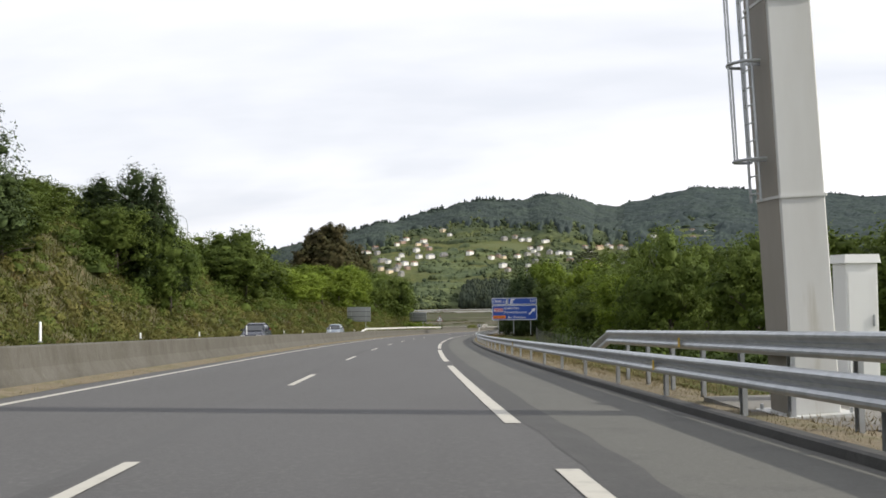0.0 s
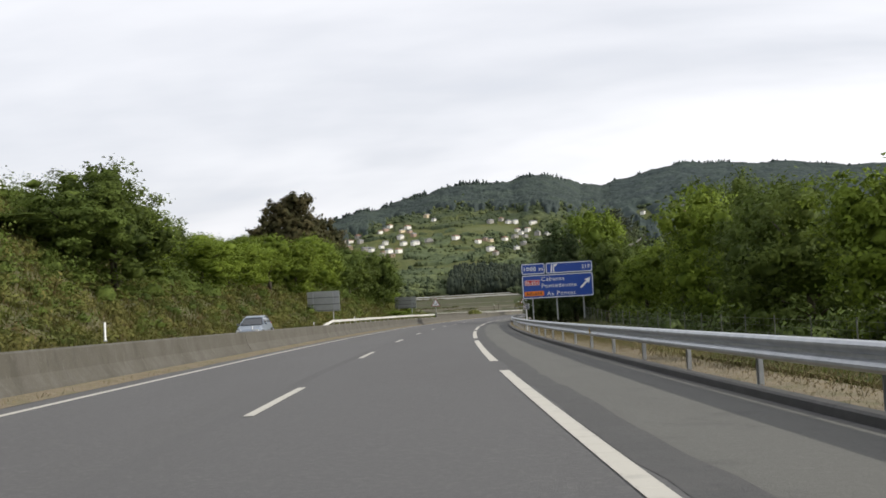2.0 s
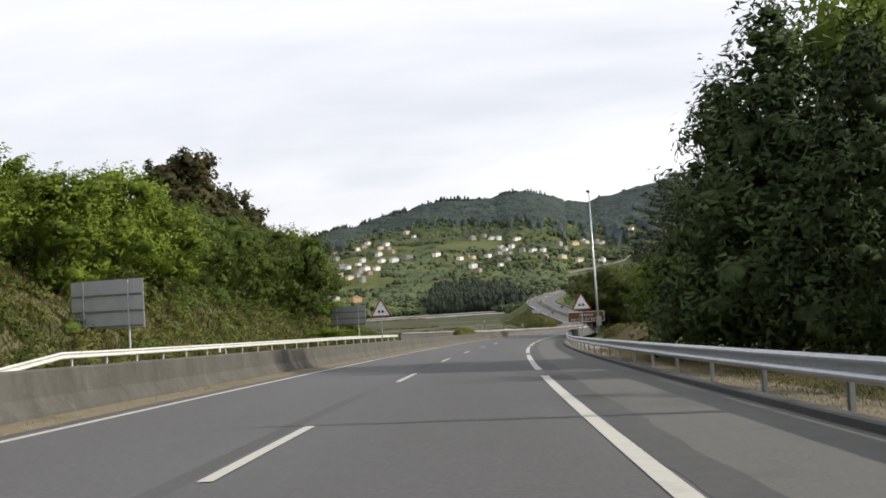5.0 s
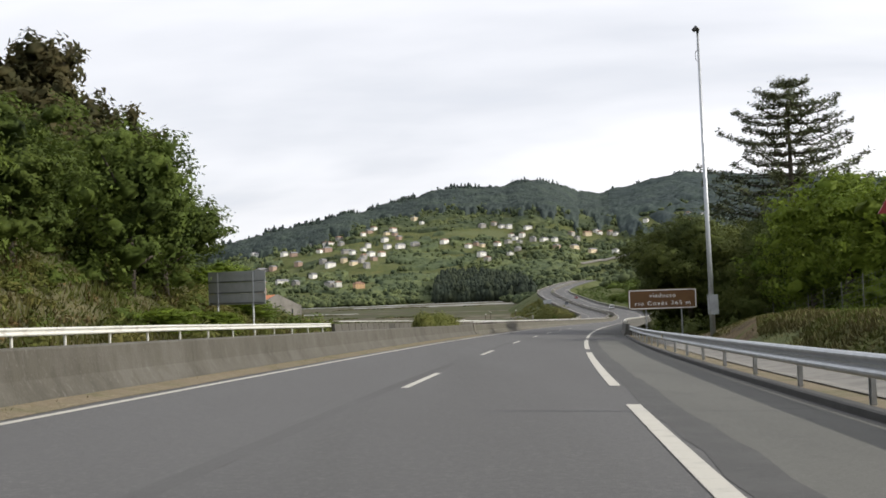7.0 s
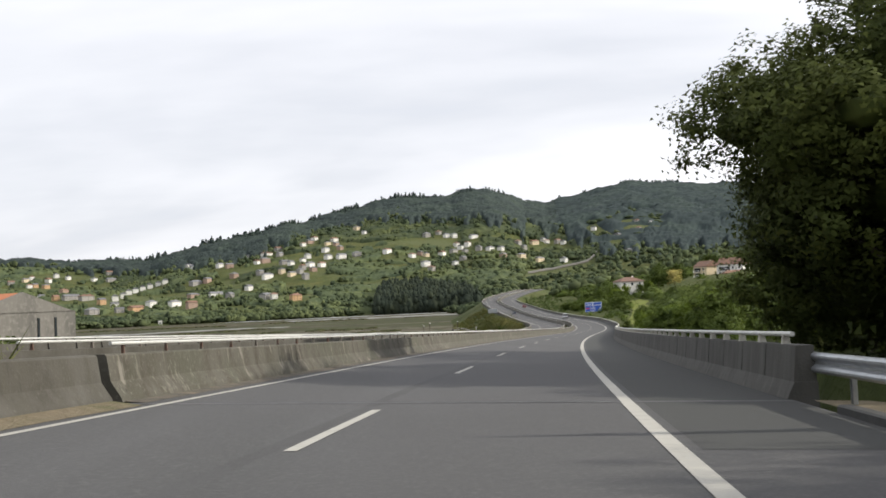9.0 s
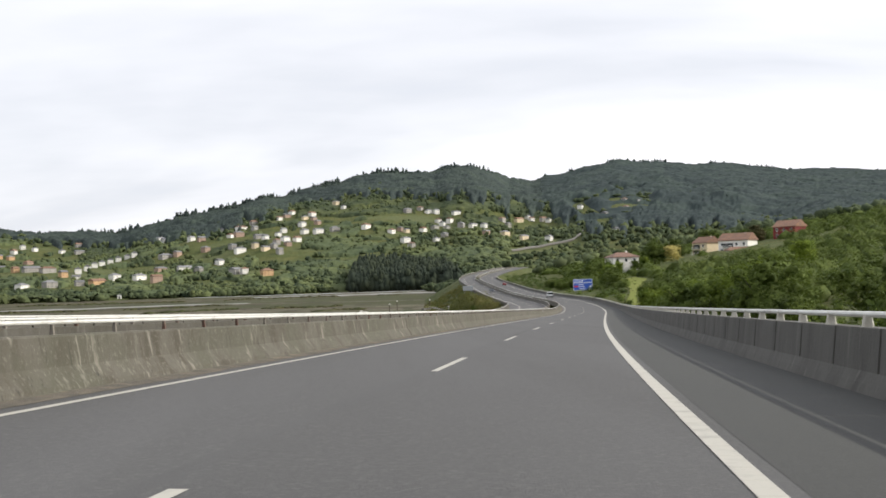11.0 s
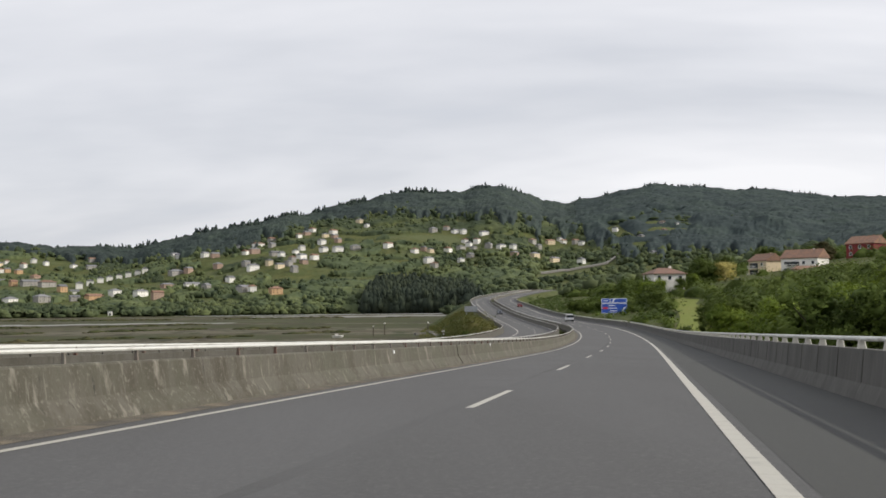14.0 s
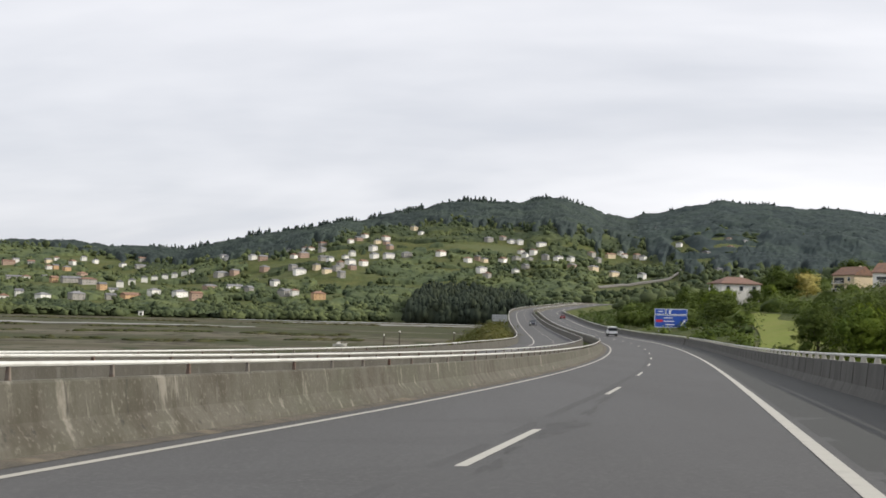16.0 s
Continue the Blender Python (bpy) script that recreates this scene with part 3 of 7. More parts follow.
def cross_band(name, s, l0, l1, width, mat, label, rough=0.0):
    st = np.linspace(l0, l1, 40)
    rng = np.random.default_rng(int(s))
    e = rng.normal(0, rough, (2, 40))
    v = np.concatenate([on_road(s + e[0], st, 0.0055), on_road(s + width + e[1], st, 0.0055)])
    tagged(part(name, Shape().add(v, [(i, i + 1, 41 + i, 40 + i) for i in range(39)]), mat), label, "road joint", kind="structure")


ASPHALT_PATCH = material("patched asphalt", (0.052, 0.0515, 0.051), 0.85, layers=[((0.068, 0.067, 0.066), 3.0, 0.45, 0.65, ONE), ((0.040, 0.040, 0.040), 9, 0.55, 0.7, ONE)], bump=(50, 0.5, 0.01))
TAR_SPOTS = [(477.5, 0.27, 1.30, 0.26), (475.5, 0.11, 0.70, 0.16), (471.9, 0.29, 0.60, 0.10), (481.6, 0.28, 1.20, 0.10), (486.6, 0.15, 2.00, 0.10), (473.7, 0.17, 0.40, 0.06), (255.5, 1.50, 0.90, 0.10), (258.5, 1.70, 0.80, 0.08)]
TAR = material("tar joint", (0.045, 0.045, 0.046), 0.6, layers=[((0.10, 0.10, 0.10), 6, 0.45, 0.7, ONE)])
cross_band("expansion_joint_1", 274.2, -4.3, 5.9, 0.22, TAR, "dark expansion joint at the start of the bridge", 0.012)
cross_band("expansion_joint_2", 446.4, -4.3, 5.9, 0.16, TAR, "dark expansion joint in the bridge deck", 0.012)
for i, (s, l, a, b) in enumerate(TAR_SPOTS):
    n = 30
    rng = np.random.default_rng(i)
    t = np.linspace(0, 2 * math.pi, n, endpoint=False)
    r = 1 + 0.25 * np.sin(3 * t + i) + 0.18 * np.sin(5 * t + 2 * i) + rng.normal(0, 0.12, n)
    v = on_road(s + a * r * np.sin(t), l + b * r * np.cos(t), 0.0055)
    tagged(part("tar_patch_%d" % (i + 1), Shape().add(v, [tuple(range(n))]), ASPHALT_PATCH), "ragged dark tar patch on the asphalt", "tar patch", kind="structure")

# right edge line of ribbed paint: long strokes with short gaps before the bridge
right_line = tagged(new("edge_line_right"), "broken ribbed white edge line beside the shoulder", "road marking", kind="structure")
for s0, s1 in EDGE_STROKES:
    line("stroke", 3.40, 3.59, s0, s1, "", 2.0, right_line)
RIBS = Shape()
for s in np.arange(-10, 480, 0.55):
    if s > 274 or any(a < s < b - 0.2 for a, b in EDGE_STROKES):
        c = on_road(s, [3.41, 3.58], 0.008)
        d = on_road(s + 0.09, [3.41, 3.58], 0.008)
        RIBS.add([c[0], c[1], d[1], d[0], *(on_road(s + 0.02, [3.42, 3.57], 0.0115)), *(on_road(s + 0.07, [3.57, 3.42], 0.0115))], [(4, 5, 6, 7), (0, 1, 5, 4), (1, 2, 6, 5), (2, 3, 7, 6), (3, 0, 4, 7)])
tagged(part("edge_line_ribs", RIBS, PAINT), "raised cross ribs of the white edge line", "road marking", kind="stuff")


# ---------------------------------------------------------------- guard rails
def beam_profile(l, top, flip=1):
    f = [(0.00, -0.31), (-0.048, -0.297), (-0.075, -0.265), (-0.075, -0.235), (-0.045, -0.200), (-0.005, -0.175), (-0.005, -0.135), (-0.045, -0.110), (-0.075, -0.075), (-0.075, -0.045), (-0.048, -0.013), (0.00, 0.0)]
    return [(l + flip * a, top + b) for a, b in f] + [(l + flip * (a + 0.012), top + b) for a, b in f[::-1]]


def guard_rail(s0, s1, l, top, label, step=4.0, flip=1, mat=None, base=-0.05):
    g = thing("guard_rail", Matrix.Identity(4), label, "guard rail", "guard rails")
    cuts = np.arange(s0, s1 + 0.1, 28.0).tolist()
    cuts = cuts if s1 - cuts[-1] > 3 else cuts[:-1]
    cuts.append(s1)
    for a, b in zip(cuts[:-1], cuts[1:]):
        part("beam", along(beam_profile(l, top, flip), a - 0.12, b + 0.12, 2.0), mat or STEEL, g)
    h = top - base
    post = Shape().box((0.06, 0.012, h), (0, -0.055, 0)).box((0.06, 0.012, h), (0, 0.055, 0)).box((0.012, 0.10, h), (0.03, 0, 0)).mesh("post")
    block = Shape().box((0.10, 0.09, 0.2), bevel=0.015).mesh("spacer")
    for s in np.arange(s0 + 1.2, s1, step):
        part("post", post, mat or STEEL, g, at=at_road(s, l + flip * 0.13, base + h / 2 - 0.02))
        part("spacer", block, mat or STEEL, g, at=at_road(s, l + flip * 0.055, top - 0.15))
    return g


guard_rail(-36, 275.6, 6.34, 0.70, "grey galvanised steel guard rail on posts beside the shoulder")
upper = guard_rail(-30, 16.6, 6.95, 1.08, "upper grey steel guard rail before the gantry leg", 2.0)
end_beam = Shape()
a, b = [np.array([on_road(s, l, dz) for l, dz in beam_profile(6.95, top)]) for s, top in ((16.6, 1.08), (20.2, 0.5))]
end_beam.add(np.concatenate([a, b]), [(i, (i + 1) % 24, 24 + (i + 1) % 24, 24 + i) for i in range(24)])
part("end_beam", end_beam, STEEL, upper, "sloping end of the rail")
opposite_rail = guard_rail(186, 281, -16.75, 0.86, "pale steel guard rail of the opposite carriageway", 4.0, -1, STEEL_OLD)
start = Shape()
a, b = [np.array([on_road(s, l, dz) for l, dz in beam_profile(-16.75, top, -1)]) for s, top in ((179.5, 0.30), (185.9, 0.86))]
start.add(np.concatenate([a, b]), [(i, (i + 1) % 24, 24 + (i + 1) % 24, 24 + i) for i in range(24)])
part("start_beam", start, STEEL_OLD, opposite_rail, "sloping start of the rail")
YELLOW = material("yellow reflector", (0.62, 0.42, 0.04), 0.4, layers=[((0.4, 0.25, 0.03), 8, 0.5, 0.7, ONE)])
for s, l, z in [(9.2, 6.30, 0.62), (9.8, 6.88, 0.98), (34.5, 6.30, 0.62), (80, 6.30, 0.62), (125, 6.30, 0.62), (240, 6.30, 0.62)]:
    r = thing("rail_reflector", at_road(s, l - 0.035, z - 0.1), "small yellow reflector on the guard rail", "reflector", "rail reflectors")
    part("plate", Shape().box((0.015, 0.10, 0.16), (0, 0, 0), bevel=0.004), YELLOW, r)
    part("bracket", Shape().box((0.05, 0.03, 0.10), (0.03, 0, 0)), STEEL, r)


def pipe_rail(name, s0, s1, l, z, r, mat, label, bracket_mat, step, foot, size):
    g = thing(name, Matrix.Identity(4), label, "railing", "bridge railings")
    st = np.arange(s0, s1 + 0.1, 20.0).tolist()
    for a, b in zip(st[:-1], st[1:]):
        q = [tuple(p) for p in on_road(np.linspace(a, b, 9), l, z)]
        part("pipe", Shape().tube(q, r, 8), mat, g)
    br = Shape().box((size * 1.6, size, z - foot), bevel=size * 0.2, taper=0.6).mesh("bracket")
    for s in np.arange(s0 + 0.5, s1, step):
        part("bracket", br, bracket_mat, g, at=at_road(s, l, (z + foot) / 2))


WHITE_POST = material("pale concrete post", (0.55, 0.53, 0.47), 0.85, layers=[((0.35, 0.33, 0.28), 4, 0.5, 0.75, ONE)])
pipe_rail("median_railing", 275, 596, -4.70, 0.938, 0.030, STEEL_OLD, "white pipe railing on rusty brackets along the median barrier", BRACKET, 2.0, 0.75, 0.045)
pipe_rail("opposite_railing", 276, 637, -6.80, 0.965, 0.027, STEEL_OLD, "white pipe railing on the opposite barrier", BRACKET, 2.5, 0.80, 0.05)
pipe_rail("outer_railing", 282, 702, -16.28, 1.0, 0.036, STEEL_OLD, "white pipe railing on the outer bridge parapet", BRACKET, 2.5, 0.80, 0.06)
pipe_rail("right_railing", 275.5, 596, 6.20, 0.965, 0.04, STEEL_OLD, "pale pipe railing on short concrete posts along the parapet", WHITE_POST, 2.0, 0.78, 0.10)

pipe_rail("median_railing", 616, 1216, -4.70, 0.955, 0.05, STEEL_OLD, "white pipe railing along the far median barrier", BRACKET, 10.0, 0.75, 0.06)
pipe_rail("opposite_railing", 637, 1257, -6.80, 0.965, 0.05, STEEL_OLD, "white pipe railing on the far opposite barrier", BRACKET, 10.0, 0.80, 0.06)
pipe_rail("outer_railing", 702, 1262, -16.28, 1.0, 0.06, STEEL_OLD, "white pipe railing on the far outer parapet", BRACKET, 10.0, 0.80, 0.06)
pipe_rail("right_railing", 600, 1000, 6.20, 0.965, 0.05, STEEL_OLD, "pale pipe railing along the far parapet", WHITE_POST, 10.0, 0.78, 0.10)

# bridge piers
for i in range(9):
    s = 300 + 34 * i
    for l0, l1 in ((-3, 4), (-15, -9)):
        p = on_road(s, (l0 + l1) / 2, -0.45)
        h = p[2] - (SEA - 1.5)
        tagged(part("pier_%d" % (2 * i + (l0 < -4) + 1), Shape().box((5.2, 1.3, h), (0, 0, -h / 2), bevel=0.4), CONCRETE, at=pose(*p, 0, 0, road_yaw(s))), "grey concrete bridge pier standing in the mud", "pier", kind="structure")


# ---------------------------------------------------------------- signs
BLUE = material("blue sign sheeting", (0.012, 0.058, 0.32), 0.35, layers=[((0.018, 0.075, 0.36), 0.7, 0.45, 0.7, ONE)])
SIGN_WHITE = material("white sign sheeting", (0.78, 0.80, 0.80), 0.4, layers=[((0.62, 0.64, 0.64), 3, 0.5, 0.75, ONE)])
SIGN_RED = material("red sign sheeting", (0.45, 0.02, 0.035), 0.4)
SIGN_ORANGE = material("orange sign sheeting", (0.75, 0.20, 0.015), 0.4)
SIGN_BROWN = material("brown sign sheeting", (0.098, 0.046, 0.014), 0.45, layers=[((0.125, 0.062, 0.020), 1.2, 0.45, 0.7, ONE)])
SIGN_BACK = material("grey sheet back of a sign", (0.4680, 0.4860, 0.5040), 0.6, 0.0, layers=[((0.3960, 0.4140, 0.4230), 2, 0.4, 0.7, ONE)])
SIGN_BLACK = material("black sign ink", (0.012, 0.012, 0.014), 0.5)
GREY_POST = material("grey steel post", (0.33, 0.35, 0.36), 0.5, 0.4, layers=[((0.24, 0.25, 0.26), 3, 0.45, 0.7, ONE)])


def rounded(w, h, r, cx=0.0, cz=0.0, n=5):
    q = []
    for sx, sz, a0 in ((1, 1, 0), (-1, 1, 90), (-1, -1, 180), (1, -1, 270)):
        for k in range(n + 1):
            a = radians(a0 + 90 * k / n)
            q.append((cx + sx * (w / 2 - r) + r * math.cos(a), cz + sz * (h / 2 - r) + r * math.sin(a)))
    return q


def rim(w, h, r, t, cx=0.0, cz=0.0, depth=0.004, y=0.0):
    """A rounded outline of stroke t."""
    a, b = rounded(w, h, r, cx, cz), rounded(w - 2 * t, h - 2 * t, max(r - t, 0.01), cx, cz)
    n = len(a)
    v = [(x, y, z) for x, z in a] + [(x, y, z) for x, z in b] + [(x, y + depth, z) for x, z in a] + [(x, y + depth, z) for x, z in b]
    f = []
    for i in range(n):
        j = (i + 1) % n
        f += [(i, j, n + j, n + i), (2 * n + j, 2 * n + i, 3 * n + i, 3 * n + j), (j, i, 2 * n + i, 2 * n + j), (n + i, n + j, 3 * n + j, 3 * n + i)]
    return Shape().add(v, f)


def letters(body, size, cx, cz, mat, parent, left=False, y=-0.012, bold=0.012, wide=1.0):
    c = bpy.data.curves.new("lettering", "FONT")
    c.body, c.size, c.extrude, c.offset, c.align_x, c.resolution_u = body, size, 0.003, bold * size, "LEFT" if left else "CENTER", 3
    c.space_character = 1.16
    tmp = bpy.data.objects.new("lettering", c)
    me = bpy.data.meshes.new_from_object(tmp)
    bpy.data.objects.remove(tmp)
    bpy.data.curves.remove(c)
    # one part for each character: pieces of the mesh that stand over one another belong together
    co = np.array([v.co[:] for v in me.vertices])
    root = list(range(len(co)))

    def top_of(i):
        while root[i] != i:
            root[i] = root[root[i]]
            i = root[i]
        return i

    for e in me.edges:
        root[top_of(e.vertices[0])] = top_of(e.vertices[1])
    pieces = {}
    for f in me.polygons:
        pieces.setdefault(top_of(f.vertices[0]), []).append(tuple(f.vertices))
    spans = sorted(((co[np.unique(np.concatenate(fs)), 0].min(), co[np.unique(np.concatenate(fs)), 0].max(), k, fs) for k, fs in pieces.items()), key=lambda q: q[:3])
    glyphs = []
    for a, b, k, fs in spans:
        if glyphs and a < glyphs[-1][0] - 0.01 * size:
            glyphs[-1] = (max(b, glyphs[-1][0]), glyphs[-1][1] + fs)
        else:
            glyphs.append((b, list(fs)))
    at = pose(cx, y, cz - size * 0.35, 90, 0, 0) @ Matrix.Diagonal((wide, 1, 1, 1))
    for b, fs in glyphs:
        used = sorted({i for f in fs for i in f})
        place = {i: k for k, i in enumerate(used)}
        glyph = bpy.data.meshes.new("letter")
        glyph.from_pydata(co[used].tolist(), [], [[place[i] for i in f] for f in fs])
        part("letter", glyph, mat, parent, at=at)
    bpy.data.meshes.remove(me)


def plate(name, w, h, r, cx, cz, mat, parent, y=0.0, depth=0.03, label=""):
    return part(name, Shape().poly(rounded(w, h, r, cx, cz), depth, (0, y, 0)), mat, parent, label)


def arrow(cx, cz, size, parent, mat):
    q = [(-0.52, -0.40), (-0.40, -0.52), (0.20, 0.08), (0.34, -0.10), (0.5, 0.5), (-0.10, 0.34), (0.08, 0.20)]
    return part("arrow", Shape().poly([(cx + x * size, cz + z * size) for x, z in q], 0.006, (0, -0.012, 0)), mat, parent)


def exit_mark(cx, cz, h, parent):
    left = [(-0.30, -0.5), (-0.12, -0.5), (-0.12, 0.5), (-0.30, 0.5)]
    right = [(0.02, -0.5), (0.20, -0.5), (0.10, 0.05), (0.42, 0.36), (0.50, 0.28), (0.55, 0.55), (0.26, 0.52), (0.33, 0.45), (0.02, 0.5), (-0.02, 0.1)]
    for q in (left, right):
        part("exit_symbol", Shape().poly([(cx + x * h + 0.12 * z * h, cz + z * h) for x, z in q], 0.006, (0, -0.012, 0)), SIGN_WHITE, parent)


def direction_sign(at, label, w=6.78, detail=True):
    g = thing("direction_sign", at, label, "road sign", "direction signs")
    k = w / 6.78
    top = [plate("panel", 2.25 * k, 1.04 * k, 0.16 * k, (-3.39 + 1.125) * k, 2.86 * k, BLUE, g), plate("panel", 4.45 * k, 1.04 * k, 0.16 * k, (3.39 - 2.225) * k, 2.86 * k, BLUE, g)]
    main = plate("panel", 6.78 * k, 2.26 * k, 0.2 * k, 0, 1.15 * k, BLUE, g)
    for p, pw, ph, cx, cz in ((top[0], 2.25, 1.04, -2.265, 2.86), (top[1], 4.45, 1.04, 1.165, 2.86), (main, 6.78, 2.26, 0, 1.15)):
        part("border", rim((pw - 0.06) * k, (ph - 0.06) * k, 0.15 * k, 0.07 * k, cx * k, cz * k, 0.006, -0.008), SIGN_WHITE, p)
    if detail:
        letters("1000 m", 0.56, -2.27, 2.86, SIGN_WHITE, top[0])
        exit_mark(-0.35, 2.86, 0.72, top[1])
        letters("21F", 0.5, 2.75, 2.86, SIGN_WHITE, top[1])
        letters("Cabanas", 0.56, -1.55, 1.86, SIGN_WHITE, main, left=True, wide=1.03, bold=0.004)
        letters("Pontedeume", 0.56, -1.55, 1.22, SIGN_WHITE, main, left=True, wide=1.03, bold=0.004)
        letters("As Pontes", 0.56, -1.05, 0.46, SIGN_WHITE, main, left=True, wide=1.03, bold=0.004)
        plate("number_panel", 1.42, 0.52, 0.05, -2.42, 1.54, SIGN_RED, main, -0.012, 0.01)
        part("border", rim(1.38, 0.48, 0.05, 0.035, -2.42, 1.54, 0.004, -0.016), SIGN_WHITE, main)
        letters("N-651", 0.42, -2.42, 1.54, SIGN_WHITE, main, y=-0.018)
        plate("number_panel", 1.86, 0.46, 0.05, -2.28, 0.50, SIGN_ORANGE, main, -0.012, 0.01)
        letters("AC-654", 0.42, -2.28, 0.50, SIGN_BLACK, main, y=-0.018)
        arrow(2.65, 1.30, 1.0, main, SIGN_WHITE)
    else:
        for i, (x, z, bw) in enumerate([(-2.2, 2.86, 1.0), (-0.6, 1.75, 1.8), (-0.4, 1.15, 2.2), (-0.2, 0.55, 2.0)]):
            part("lettering", Shape().box((bw * k, 0.006, 0.13 * k), (x * k, -0.012, z * k)), SIGN_WHITE, main)
        exit_mark(-0.2 * k, 2.86 * k, 0.72 * k, top[1])
        plate("number_panel", 1.4 * k, 0.42 * k, 0.04, -2.4 * k, 1.2 * k, SIGN_RED, main, -0.012, 0.01)
        arrow(2.5 * k, 1.0 * k, 1.0 * k, main, SIGN_WHITE)
    for x in (-2.45, -0.15, 2.4):
        part("post", Shape().box((0.12, 0.16, 5.4), (x * k, 0.12, 3.3 - 2.7), bevel=0.02), GREY_POST, g)
    for z in (0.5, 1.8, 2.9):
        part("rail", Shape().box((6.2 * k, 0.05, 0.07), (0, 0.06, z * k)), GREY_POST, g)
    return g


direction_sign(pose(12.74, 153.1, -3.50, 0, 0, -2.0), "blue motorway exit sign with white lettering on three grey posts")
direction_sign(pose(103.1, 670.4, -16.9, 0, 0, 20), "blue motorway exit sign standing among shrubs", 7.6, False)

brown = thing("viaduct_sign", pose(23.72, 267.7, -8.24, 0, 0, 2.5), "brown viaduct name sign with a white border on two posts", "road sign")
board = plate("panel", 4.5, 1.30, 0.12, 0, 0.65, SIGN_BROWN, brown)
part("border", rim(4.42, 1.22, 0.11, 0.05, 0, 0.65, 0.006, -0.008), SIGN_WHITE, board)
letters("viaducto", 0.37, 0.0, 0.90, SIGN_WHITE, board, wide=1.2, bold=0.0)
letters("río Covés 365 m", 0.37, 0.0, 0.40, SIGN_WHITE, board, wide=1.26, bold=0.0)
for x in (-1.1, 1.25):
    part("post", Shape().box((0.08, 0.10, 2.9), (x, 0.09, -0.35), bevel=0.015), GREY_POST, brown)


SIGN_DARK_RED = material("dark red sheeting", (0.24, 0.018, 0.022), 0.45)


def triangle_sign(s, l, ztip, label, side=1.35):
    g = thing("warning_sign", at_road(s, l, ztip - side * 0.87, 0), label, "road sign", "warning signs")
    tri = lambda k: [(-side / 2 * k, side * 0.29 * (1 - k)), (side / 2 * k, side * 0.29 * (1 - k)), (0, side * 0.87 - side * 0.58 * (1 - k))]
    red = part("panel", Shape().poly(tri(1.0), 0.025), SIGN_DARK_RED, g, "red triangular border")
    part("face", Shape().poly(tri(0.80), 0.006, (0, -0.010, 0)), SIGN_WHITE, red)
    for dx in (-0.12, 0.12):
        part("symbol", Shape().box((0.17, 0.006, 0.10), (dx, -0.016, 0.30)).box((0.10, 0.006, 0.07), (dx, -0.016, 0.38)), SIGN_BLACK, red)
    part("post", Shape().box((0.07, 0.07, ztip + 0.2), (0, 0.06, side * 0.87 - ztip / 2 - 0.25), bevel=0.012), GREY_POST, g)


triangle_sign(212.6, 7.14, 3.58, "red and white triangular warning sign beside the guard rail")
triangle_sign(208.4, -5.77, 3.47, "red and white triangular warning sign behind the median barrier")


def sign_back(at, w, h, bottom, label):
    g = thing("sign_back", at, label, "road sign", "signs seen from behind")
    for i in range(3):
        part("sheet", Shape().box((w, 0.03, h / 3 - 0.02), (0, 0, bottom + h * (i + 0.5) / 3), bevel=0.006), SIGN_BACK, g)
    for x in (-w * 0.32, w * 0.3):
        part("post", Shape().box((0.09, 0.12, bottom + h + 0.5), (x, -0.09, (bottom + h - 0.7) / 2), bevel=0.015), SIGN_BACK, g)
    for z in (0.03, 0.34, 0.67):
        part("rail", Shape().box((w * 0.98, 0.06, 0.10), (0, -0.045, bottom + h * z + 0.05)), RAIL_SHADE, g)


# Steel of the bracket rails, with their shade put into the dark colour.
RAIL_SHADE = material("shade-dark bracket rail", (0.20, 0.21, 0.22), 0.6, 0.2)
sign_back(at_road(202.2, -21.2, 0.2, -16), 5.2, 2.9, 1.8, "grey back of a large road sign on two posts")
sign_back(at_road(272.6, -21.3, 0.0, -23), 5.4, 2.4, 2.2, "grey back of a large road sign on two posts")
sign_back(at_road(758, -18.9, 0.2, -14), 4.3, 1.9, 0.35, "grey back of a road sign near the far shore")

SIGN_NAVY = material("dark blue sheeting", (0.018, 0.026, 0.06), 0.5)
SIGN_MAROON = material("deep maroon sheeting", (0.09, 0.022, 0.02), 0.5)
small = thing("emergency_phone_sign", at_road(113.64, 6.57, 1.42, -4), "small dark red and blue emergency phone sign on a white post", "road sign")
part("post", Shape().box((0.06, 0.05, 2.3), (0, 0.04, -1.1), bevel=0.01), SIGN_WHITE, small)
face = plate("panel", 0.35, 0.31, 0.02, 0, 0, SIGN_WHITE, small)
part("arrow_field", Shape().box((0.099, 0.006, 0.264), (-0.110, -0.018, 0)), SIGN_MAROON, face)
part("text_field", Shape().box((0.205, 0.006, 0.264), (0.051, -0.018, 0)), SIGN_NAVY, face)
part("arrow", Shape().poly([(-0.149, 0), (-0.106, 0.08), (-0.106, 0.035), (-0.078, 0.035), (-0.078, -0.035), (-0.106, -0.035), (-0.106, -0.08)], 0.006, (0, -0.024, 0)), SIGN_WHITE, face)
letters("SOS", 0.195, 0.051, 0, SIGN_WHITE, face, y=-0.026, wide=0.62)


# ---------------------------------------------------------------- gantry leg, mast, lamp
GANTRY = material("pale painted gantry steel", (0.56, 0.57, 0.56), 0.5, layers=[((0.46, 0.46, 0.44), 0.8, 0.4, 0.7, (1, 1, 0.2)), ((0.38, 0.36, 0.31), 3, 0.62, 0.78, (1, 1, 0.1))])
leg = thing("gantry", at_road(5.65, 7.41, 0.26, 3.0) @ pose(0, 0, 0, 0, -2.6, 0) @ Matrix.Diagonal((0.72, 0.72, 0.72, 1)), "tall pale grey steel gantry upright with a caged ladder", "gantry")
part("column", Shape().box((0.86, 1.05, 11.6), (0, 0, 5.2), taper=0.93, bevel=0.03), GANTRY, leg)
